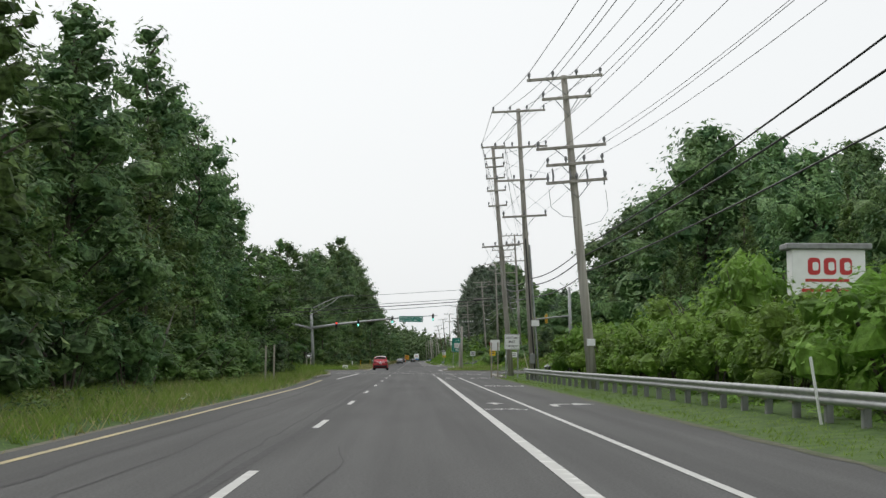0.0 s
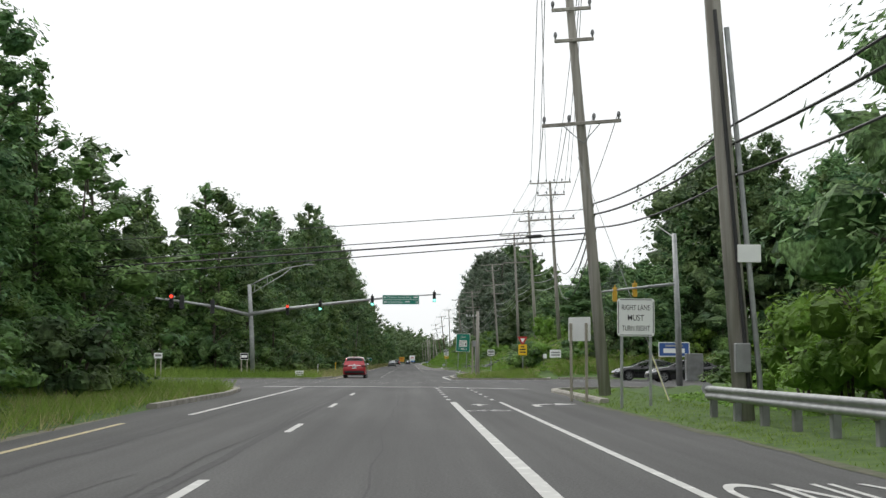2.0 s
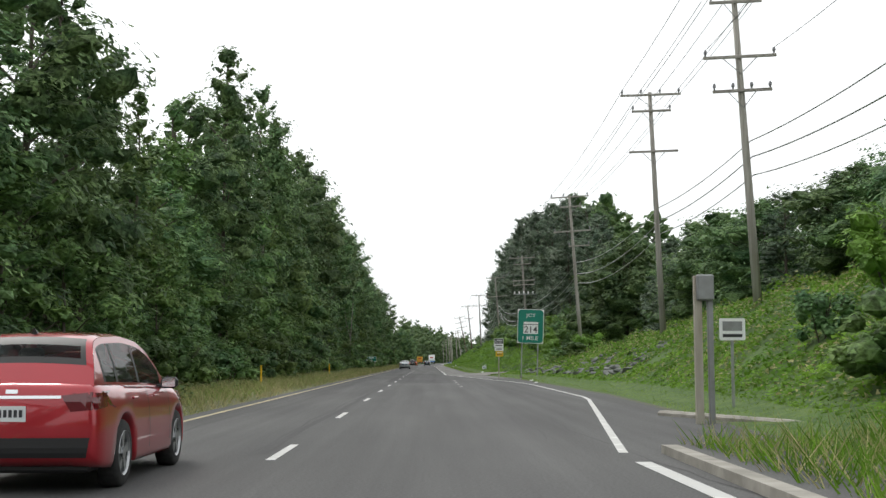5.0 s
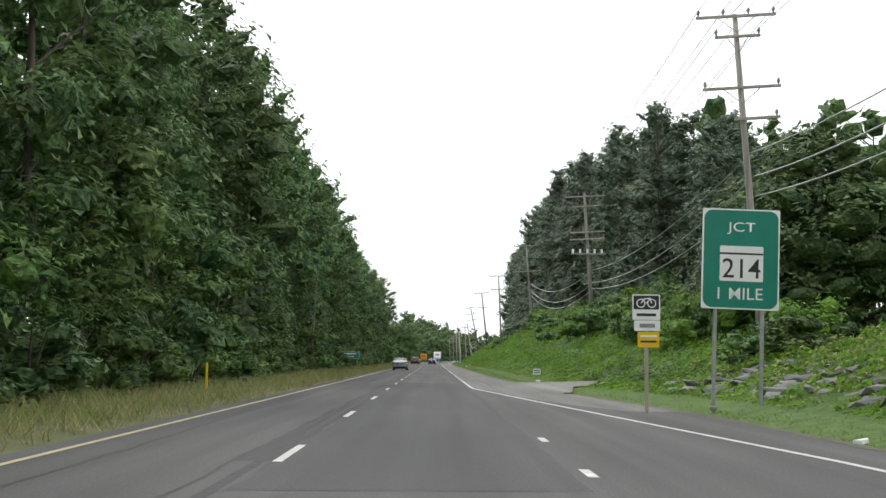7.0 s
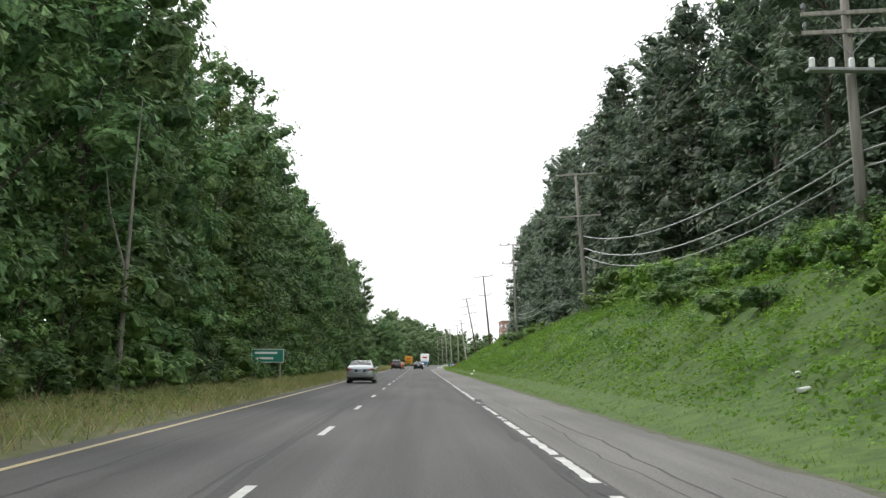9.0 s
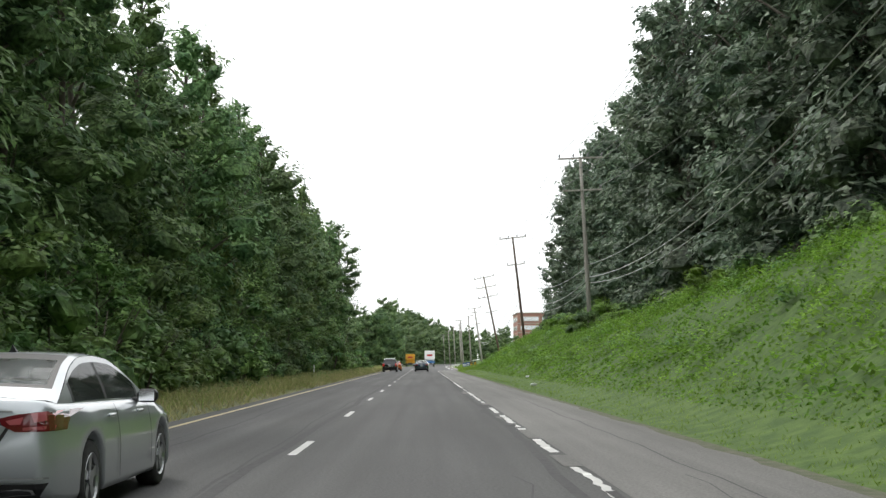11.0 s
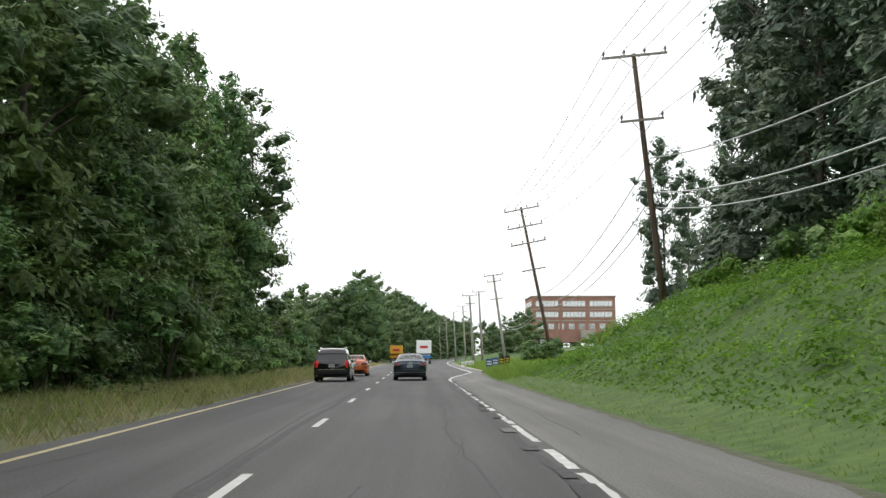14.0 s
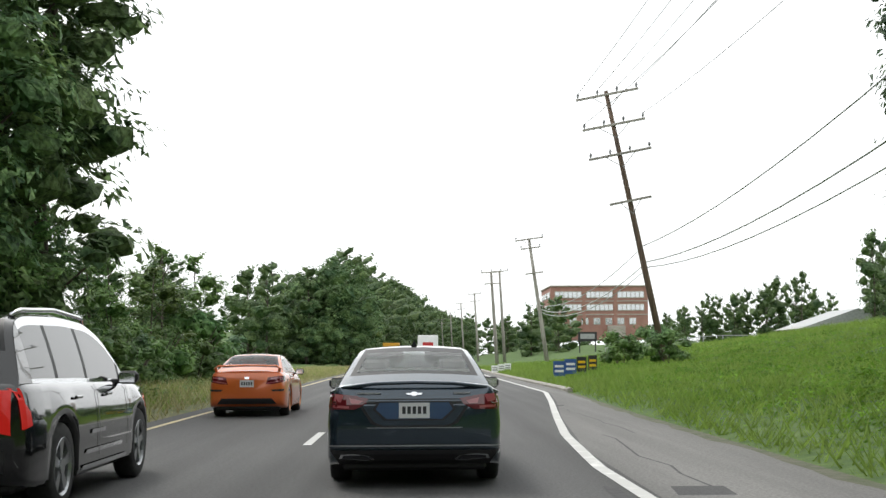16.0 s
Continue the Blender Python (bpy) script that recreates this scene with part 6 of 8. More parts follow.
GLASS = car_glass("car_glass", (0.88, 0.93, 0.91))
GLASS_SHINY = material("reflecting_car_glass", (0.02, 0.022, 0.022), 0.02, spec=0.6, coat=0.3)
GLASS_SHINY.node_tree.nodes["Principled BSDF"].inputs["IOR"].default_value = 1.6
GLASS_DARK = car_glass("tinted_car_glass", (0.12, 0.13, 0.13))
RUBBER = material("tyre_rubber", (0.018, 0.018, 0.018), 0.85, color2=(0.03, 0.03, 0.03), scale=20)
TRIM_BLACK = material("black_plastic_trim", (0.014, 0.014, 0.015), 0.5)
CHROME = material("chrome", (0.75, 0.76, 0.78), 0.12, 1.0)
ALLOY = material("alloy_rim", (0.4, 0.41, 0.42), 0.3, 0.85)
COPPER_RIM = material("copper_rim", (0.55, 0.24, 0.12), 0.35, 0.7)
LENS_RED = material("tail_lens_red", (0.12, 0.005, 0.01), 0.15, coat=1.0)
LENS_CLEAR = material("tail_lens_clear", (0.4, 0.1, 0.11), 0.12, coat=1.0)
LENS_LIT = glowing("lit_tail_lamp", (0.5, 0.012, 0.008), 0.3)
LAMP_CLEAR = material("headlamp_clear", (0.6, 0.62, 0.64), 0.1, 0.3, coat=1.0)
RECESS_BLUE = paint_material("blue_recess_paint", (0.03, 0.075, 0.16), 0.2, 0.3)
SEAT_GREY = material("seat_cloth", (0.34, 0.33, 0.31), 0.9, color2=(0.15, 0.15, 0.15), scale=60)
PLATE_WHITE = material("number_plate_white", (0.68, 0.7, 0.7), 0.5)
PLATE_INK = material("number_plate_ink", (0.03, 0.03, 0.035), 0.6)


def rot_wheel(parent, x, y, r, w, rim_mat, side):
    """A wheel with tyre, spoked rim and hub; side: +1 or -1 outwards."""
    wheel = new("wheel")
    wheel.parent = parent
    wheel.location = (x, y, r)
    o = side
    bm = bmesh.new()
    prof = [(-w / 2, r * 0.66), (-w / 2, r * 0.93), (-w / 2 + 0.03, r), (w / 2 - 0.03, r), (w / 2, r * 0.93), (w / 2, r * 0.66)]
    n = 28
    rings = [[bm.verts.new((a * o, b * math.cos(2 * math.pi * k / n), b * math.sin(2 * math.pi * k / n))) for a, b in prof] for k in range(n)]
    for k in range(n):
        r0, r1 = rings[k], rings[(k + 1) % n]
        for i in range(len(prof) - 1):
            bm.faces.new((r0[i], r0[i + 1], r1[i + 1], r1[i]))
    part("tyre", bm, RUBBER, wheel, smooth=True)
    bm = bmesh.new()
    rim_prof = [(w / 2 - 0.01, r * 0.69), (w / 2 + 0.005, r * 0.66), (w / 2 - 0.02, r * 0.61), (w / 2 - 0.1, r * 0.6)]
    rings = [[bm.verts.new((a * o, b * math.cos(2 * math.pi * k / n), b * math.sin(2 * math.pi * k / n))) for a, b in rim_prof] for k in range(n)]
    for k in range(n):
        for i in range(3):
            bm.faces.new((rings[k][i], rings[k][i + 1], rings[(k + 1) % n][i + 1], rings[(k + 1) % n][i]))
    for k in range(5):
        a = 2 * math.pi * k / 5 + 0.3
        for da in (-0.13, 0.13):
            c, s_ = math.cos(a + da), math.sin(a + da)
            p0, p1 = Vector((o * (w / 2 - 0.015), 0.05 * math.cos(a), 0.05 * math.sin(a))), Vector((o * (w / 2 - 0.012), r * 0.63 * c, r * 0.63 * s_))
            t = Vector((0, -s_, c)) * 0.03
            q = [p0 - t, p0 + t, p1 + t * 0.8, p1 - t * 0.8]
            back = Vector((-o * 0.035, 0, 0))
            va, vb = [bm.verts.new(v) for v in q], [bm.verts.new(v + back) for v in q]
            bm.faces.new(va)
            for i in range(4):
                bm.faces.new((va[i], vb[i], vb[(i + 1) % 4], va[(i + 1) % 4]))
    add_tube(bm, [(o * (w / 2 - 0.06), 0, 0), (o * (w / 2 + 0.0), 0, 0)], 0.07, 10)
    part("rim", bm, rim_mat, wheel)
    part("brake_disc", tube([(o * (w / 2 - 0.13), 0, 0), (o * (w / 2 - 0.11), 0, 0)], r * 0.62, 20), TRIM_BLACK, wheel)
    return wheel


def car(name, label, m, spec, paint, rim=None, glass=None, group="cars in traffic", lit=False, category="car"):
    """A car standing at m, its rear bumper at y = 0, its nose towards +y."""
    from mathutils.bvhtree import BVHTree
    rim, glass = rim or ALLOY, glass or GLASS_DARK
    c = thing(name, Matrix(), label, category, group)
    L, W, r = spec["L"], spec["W"] / 2, spec["wheel"]
    axles = spec["axles"]
    clear = spec["clear"]
    arch = r + 0.06
    # stations: dense at the ends and over the wheel arches
    ys = sorted(set([0.0, 0.03, 0.07, 0.12, 0.18, 0.26, 0.36] + [round(L - d, 3) for d in (0.0, 0.03, 0.08, 0.16, 0.28, 0.42)] + [round(a + arch * k / 7, 3) for a in axles for k in range(-8, 9)] + [round(v, 2) for v in np.arange(0.5, L - 0.4, 0.2)]))
    bm = bmesh.new()
    rings = []
    for y in ys:
        w = float(np.interp(y, *spec["width"])) * W
        zt = float(np.interp(y, *spec["top"]))
        zb = float(np.interp(y, *spec["bottom"]))
        za = zb
        for a in axles:
            if abs(y - a) < arch:
                za = max(za, r + math.sqrt(max(0, arch ** 2 - (y - a) ** 2)))
        zw = max(za + 0.03, zb + (zt - zb) * 0.48)
        zsh = max(zw + 0.04, zt - 0.09)
        crown = spec["crown"] * float(np.interp(y, [0, 0.2, L - 0.3, L], [0.3, 1, 1, 0.3]))
        half = [(0, zb), (0.6 * w, zb), (0.64 * w, za), (0.97 * w, za), (0.995 * w, min(za + 0.06, zw - 0.01)), (w, zw), (0.985 * w, (zw + zsh) / 2), (0.955 * w, zsh), (0.915 * w, zt - 0.025), (0.86 * w, zt), (0.5 * w, zt + crown * 0.75), (0, zt + crown)]
        ring = [bm.verts.new((-x, y, z)) for x, z in half[::-1]] + [bm.verts.new((x, y, z)) for x, z in half[1:-1]]
        rings.append(ring)
    n = len(rings[0])
    for r0, r1 in zip(rings, rings[1:]):
        for k in range(n):
            bm.faces.new((r0[k], r0[(k + 1) % n], r1[(k + 1) % n], r1[k]))
    bm.faces.new(rings[0][::-1])
    bm.faces.new(rings[-1])
    bmesh.ops.recalc_face_normals(bm, faces=bm.faces)
    bvh = BVHTree.FromBMesh(bm)
    body = part("body", bm, paint, c, smooth=True)
    part("underbody", box(0, L / 2, clear + 0.05, spec["W"] * 0.8, L * 0.9, 0.16, 0.03), TRIM_BLACK, c)
    # cabin: a roof shell with openings, and a pane in each
    O = np.array(spec["cabin"])
    seg = np.concatenate([[0], np.cumsum(np.linalg.norm(np.diff(O, axis=0), axis=1))])
    N = 44
    tt = np.linspace(0, seg[-1], N)
    oy, oz = np.interp(tt, seg, O[:, 0]), np.interp(tt, seg, O[:, 1])
    for _ in range(2):
        oz[1:-1] = (oz[:-2] + 2 * oz[1:-1] + oz[2:]) / 4
        oy[1:-1] = (oy[:-2] + 2 * oy[1:-1] + oy[2:]) / 4
    zroof = oz.max()
    belt = lambda yy: float(np.interp(yy, *spec["top"])) - 0.01
    wb, wr = spec["belt_w"], spec["roof_w"]

    def hw(z, yy):
        zz = belt(yy)
        t = min(1, max(0, (z - zz) / max(0.05, zroof - zz)))
        return wb + (wr - wb) * t ** 1.25

    U = [-1, -0.9, -0.82, -0.5, -0.17, 0.17, 0.5, 0.82, 0.9, 1]
    shell, panes = bmesh.new(), {}

    def put(bm_, pts, key=None):
        bm_.faces.new([bm_.verts.new(p) for p in pts])

    def top_pt(i, u):
        h = hw(oz[i], oy[i])
        return (u * h, oy[i], oz[i] + 0.035 * (1 - u * u) - (0.018 if abs(u) == 1 else 0))

    for i in range(N - 1):
        f = i / (N - 1)
        for a, b_ in zip(U, U[1:]):
            q = [top_pt(i, a), top_pt(i, b_), top_pt(i + 1, b_), top_pt(i + 1, a)]
            mid_u = abs((a + b_) / 2)
            inner = mid_u < 0.9
            lo, hi = spec["rear_glass"]
            lo2, hi2 = spec["front_glass"]
            seal = 1.0 / (N - 1)
            if inner and lo < f < hi and (mid_u > 0.82 or f < lo + seal or f > hi - 2.2 * seal):
                put(panes.setdefault("window_seal", bmesh.new()), q)
            elif inner and lo < f < hi:
                put(panes.setdefault("rear_window", bmesh.new()), q)
            elif inner and lo2 < f < hi2:
                put(panes.setdefault("windscreen", bmesh.new()), q)
            else:
                put(shell, q)
    Vv = [0, 0.07, 0.3, 0.6, 0.87, 1]
    for s in (-1, 1):
        def side_pt(i, v):
            zz = belt(oy[i])
            z = zz + (max(oz[i] - 0.018, zz) - zz) * v
            return (s * hw(z, oy[i]), oy[i], z)
        for i in range(N - 1):
            ym = (oy[i] + oy[i + 1]) / 2
            tall = (oz[i] + oz[i + 1]) / 2 - belt(ym)
            for v0, v1 in zip(Vv, Vv[1:]):
                q = [side_pt(i, v0), side_pt(i + 1, v0), side_pt(i + 1, v1), side_pt(i, v1)]
                win = None
                if 0.06 < v0 + 0.001 and v1 < 0.9 and tall > 0.1:
                    for k, (a, b_) in enumerate(spec["side_windows"]):
                        if a < ym < b_:
                            win = k
                sw = spec["side_windows"]
                ringed = sw[0][0] - 0.05 < ym < sw[-1][1] + 0.05 and tall > 0.08
                if win is None and ringed and v0 > 0.06 and v1 < 0.9:
                    put(panes.setdefault(("pillar", s, sum(ym > b_ for a, b_ in sw)), bmesh.new()), q)
                elif win is None and ringed and spec.get("chrome") and (v0 < 0.01 or v1 > 0.99):
                    put(panes.setdefault(("window_strip", s), bmesh.new()), q)
                elif win is None:
                    put(shell, q)
                else:
                    put(panes.setdefault(("side_window", s, win), bmesh.new()), q)
    bmesh.ops.remove_doubles(shell, verts=shell.verts, dist=0.002)
    roof = part("roof", shell, paint, c, smooth=True)
    for key, pb in panes.items():
        bmesh.ops.remove_doubles(pb, verts=pb.verts, dist=0.002)
        nm = key if isinstance(key, str) else key[0]
        if nm == "window_strip":
            part(nm, pb, CHROME, c, "bright window strip", True)
            continue
        if nm in ("window_seal", "pillar"):
            part(nm, pb, TRIM_BLACK, c, smooth=True)
            continue
        p = part(nm, pb, spec.get("rear_glass_mat", glass) if nm == "rear_window" else glass, c, smooth=True)
    # seats seen through the glass
    yc = (O[0, 0] + O[-1, 0]) / 2
    for x in (-0.37, 0.37):
        part("seat", box(x, yc + 0.25, 0.85, 0.5, 0.16, 0.65, 0.06, Euler((0.2, 0, 0)).to_matrix()), SEAT_GREY, c)
        part("headrest", box(x, yc + 0.15, 1.2, 0.28, 0.1, 0.18, 0.04), SEAT_GREY, c)
    part("rear_bench", box(0, spec["bench"], 0.8, 1.3, 0.2, 0.5, 0.06), SEAT_GREY, c)
    for x in (-0.42, 0.42):
        part("headrest", box(x, spec["bench"] - 0.02, 1.13, 0.3, 0.09, 0.2, 0.05), SEAT_GREY, c)

    def decal(nm, poly, mat, parent=None, axis="y", off=0.006, label="", grid=0.05, mirror=False):
        """A thin raised piece laid on the body; poly in (x, z) seen from behind, or (y, z) from the side."""
        d = bmesh.new()
        f = d.faces.new([d.verts.new((u, 0, v)) for u, v in poly])
        us, vs = [p[0] for p in poly], [p[1] for p in poly]
        for k in range(1, int((max(us) - min(us)) / grid) + 1):
            bmesh.ops.bisect_plane(d, geom=d.verts[:] + d.edges[:] + d.faces[:], plane_co=(min(us) + k * grid, 0, 0), plane_no=(1, 0, 0))
        for k in range(1, int((max(vs) - min(vs)) / grid) + 1):
            bmesh.ops.bisect_plane(d, geom=d.verts[:] + d.edges[:] + d.faces[:], plane_co=(0, 0, min(vs) + k * grid), plane_no=(0, 0, 1))
        last = None
        for v in d.verts:
            u, z = v.co.x, v.co.z
            if axis == "y":
                hit = bvh.ray_cast(Vector((u, -2, z)), Vector((0, 1, 0)))
                fall = Vector((u, 0.1, z))
            else:
                sgn = 1 if axis == "+x" else -1
                hit = bvh.ray_cast(Vector((sgn * 3, u, z)), Vector((-sgn, 0, 0)))
                fall = Vector((sgn * W * 0.97, u, z))
            if hit[0] is None:
                near = bvh.find_nearest(fall)
                v.co = near[0] + near[1] * off
            else:
                v.co = hit[0] + hit[1] * off
        return part(nm, d, mat, parent or c, label)

    for layer, (poly, mat, nm) in enumerate(spec.get("rear", [])):
        mats = {"red": LENS_RED, "clear": LENS_CLEAR, "lit": LENS_LIT, "black": TRIM_BLACK, "chrome": CHROME, "white": PLATE_WHITE, "ink": PLATE_INK, "paint": paint, "blue": RECESS_BLUE, "dim": STEEL_DULL}
        if nm.startswith("2"):
            decal(nm[1:], poly, mats[mat], off=0.005 + 0.0012 * layer)
            decal(nm[1:], [(-u, v) for u, v in poly][::-1], mats[mat], off=0.005 + 0.0012 * layer)
        else:
            decal(nm, poly, mats[mat], off=0.005 + 0.0012 * layer)
    for s in ("+x", "-x"):
        for poly, mat, nm in spec.get("sides", []):
            mats = {"black": TRIM_BLACK, "chrome": CHROME, "red": LENS_RED, "clear": LAMP_CLEAR, "lit": LENS_LIT}
            decal(nm, poly, mats[mat], axis=s, off=0.012, grid=0.06)
    for y in axles:
        for s in (-1, 1):
            wv = float(np.interp(y, *spec["width"])) * W
            rot_wheel(c, s * (wv - 0.13), y, r, 0.22, rim, s)
    for s in (-1, 1):
        ym = spec["mirror_y"]
        zt = belt(ym) + 0.045
        mb = bmesh.new()
        add_box(mb, s * (wb + 0.16), ym, zt, 0.21, 0.13, 0.14, 0.04)
        mir = part("wing_mirror", mb, spec.get("mirror_mat", TRIM_BLACK), c)
        part("mirror_glass", box(s * (wb + 0.16), ym - 0.068, zt, 0.16, 0.006, 0.1, 0.0), CHROME, mir)
        part("mirror_arm", box(s * (wb + 0.03), ym + 0.02, zt - 0.04, 0.12, 0.06, 0.05, 0.015), TRIM_BLACK, mir)
    for y in spec.get("handles", []):
        for s in (-1, 1):
            part("door_handle", box(s * W * 0.985, y, spec["handle_z"], 0.03, 0.2, 0.03, 0.01), paint, c)
    if spec.get("fin"):
        fy = spec["fin"]
        zf = float(np.interp(fy, oy, oz)) + 0.03
        bm = bmesh.new()
        v = [bm.verts.new(p) for p in ((-0.035, fy - 0.08, zf), (0.035, fy - 0.08, zf), (0.0, fy + 0.1, zf), (0.0, fy - 0.09, zf + 0.07))]
        for f in ((0, 1, 3), (1, 2, 3), (2, 0, 3), (0, 2, 1)):
            bm.faces.new([v[i] for i in f])
        part("antenna_fin", bm, TRIM_BLACK, c)
    c.matrix_world = m
    return c


def plate_bits(z, w=0.31, h=0.155, x=0.0):
    """Number plate with plain dark bars."""
    out = [([(x - w / 2, z - h / 2), (x + w / 2, z - h / 2), (x + w / 2, z + h / 2), (x - w / 2, z + h / 2)], "white", "number_plate")]
    for k in range(5):
        cx = x - 0.105 + 0.0525 * k
        out.append(([(cx - 0.017, z - 0.035), (cx + 0.017, z - 0.035), (cx + 0.017, z + 0.04), (cx - 0.017, z + 0.04)], "ink", "plate_bar"))
    return out


SEDAN = dict(
    L=4.92, W=1.854, wheel=0.335, axles=(1.1, 3.93), clear=0.2, crown=0.05,
    width=([0, 0.03, 0.07, 0.12, 0.18, 0.26, 0.5, 1.0, 3.6, 4.4, 4.7, 4.86, 4.92], [0.84, 0.885, 0.915, 0.94, 0.955, 0.965, 0.985, 1, 1, 0.97, 0.9, 0.75, 0.6]),
    top=([0, 0.03, 0.07, 0.14, 0.3, 0.8, 1.4, 3.5, 3.75, 4.3, 4.7, 4.86, 4.92], [0.86, 0.96, 1.035, 1.045, 1.02, 1.0, 0.99, 0.96, 0.95, 0.87, 0.74, 0.62, 0.5]),
    bottom=([0, 0.03, 0.12, 0.3, 0.6, 4.3, 4.7, 4.92], [0.42, 0.33, 0.27, 0.23, 0.2, 0.2, 0.22, 0.32]),
    cabin=[(0.42, 1.03), (0.75, 1.16), (1.2, 1.33), (1.6, 1.415), (2.1, 1.43), (2.6, 1.4), (3.0, 1.27), (3.7, 0.96)],
    belt_w=0.8, roof_w=0.6, rear_glass=(0.05, 0.33), front_glass=(0.68, 0.94), side_windows=[(0.95, 1.95), (2.05, 3.2)],
    mirror_y=3.0, handles=(1.75, 2.85), handle_z=0.86, bench=1.35, fin=1.75, rear_glass_mat=GLASS,
    rear=[
        ([(-0.56, 0.905), (0.56, 0.905), (0.55, 0.83), (0.44, 0.66), (0.34, 0.62), (-0.34, 0.62), (-0.44, 0.66), (-0.55, 0.83)], "black", "plate_recess_trim"),
        ([(-0.53, 0.893), (0.53, 0.893), (0.52, 0.83), (0.41, 0.675), (0.32, 0.638), (-0.32, 0.638), (-0.41, 0.675), (-0.52, 0.83)], "paint", "boot_lid_lower"),
        ([(-0.37, 0.88), (0.37, 0.88), (0.42, 0.8), (0.3, 0.69), (-0.3, 0.69), (-0.42, 0.8)], "black", "plate_frame"),
        ([(-0.35, 0.868), (0.35, 0.868), (0.39, 0.8), (0.28, 0.704), (-0.28, 0.704), (-0.39, 0.8)], "blue", "plate_recess"),
        ([(0.46, 0.905), (0.6, 0.935), (0.87, 0.965), (0.885, 0.8), (0.6, 0.8), (0.5, 0.85)], "red", "2tail_lamp"),
        ([(0.52, 0.885), (0.66, 0.915), (0.64, 0.86), (0.56, 0.855)], "clear", "2lamp_strip"),
        ([(0.71, 0.945), (0.85, 0.955), (0.85, 0.89), (0.74, 0.87)], "clear", "2lamp_strip"),
        ([(0.66, 0.835), (0.86, 0.845), (0.86, 0.818), (0.66, 0.812)], "clear", "2lamp_strip"),
        ([(-0.085, 0.96), (-0.03, 0.962), (-0.02, 0.972), (0.02, 0.972), (0.03, 0.962), (0.085, 0.96), (0.07, 0.942), (0.03, 0.942), (0.02, 0.932), (-0.02, 0.932), (-0.03, 0.942), (-0.07, 0.942)], "chrome", "badge"),
        ([(-0.58, 0.965), (-0.34, 0.965), (-0.34, 0.95), (-0.58, 0.95)], "dim", "name_bar"),
        ([(0.4, 0.965), (0.57, 0.965), (0.57, 0.95), (0.4, 0.95)], "dim", "name_bar"),
        ([(-0.5, 0.62), (0.5, 0.62), (0.46, 0.612), (-0.46, 0.612)], "dim", "bumper_top_edge"),
        ([(-0.84, 0.445), (0.84, 0.445), (0.84, 0.43), (-0.84, 0.43)], "dim", "bumper_crease"),
        ([(-0.84, 0.4), (0.84, 0.4), (0.76, 0.26), (-0.76, 0.26)], "black", "rear_valance"),
        ([(0.4, 0.31), (0.46, 0.345), (0.62, 0.362), (0.74, 0.355), (0.76, 0.325), (0.6, 0.315), (0.5, 0.3)], "chrome", "2exhaust_tip"),
        ([(0.43, 0.312), (0.48, 0.335), (0.62, 0.348), (0.72, 0.342), (0.73, 0.328), (0.6, 0.322), (0.5, 0.308)], "ink", "2exhaust_mouth"),
    ] + plate_bits(0.79),
    sides=[([(1.98, 0.95), (2.0, 0.95), (2.0, 0.28), (1.98, 0.28)], "black", "door_seam"), ([(3.3, 0.93), (3.32, 0.93), (3.32, 0.3), (3.3, 0.3)], "black", "door_seam"), ([(0.02, 0.93), (0.36, 0.92), (0.3, 0.83), (0.04, 0.8)], "red", "tail_lamp_side"), ([(4.35, 0.78), (4.75, 0.68), (4.8, 0.58), (4.4, 0.68)], "clear", "headlamp_side")],
)
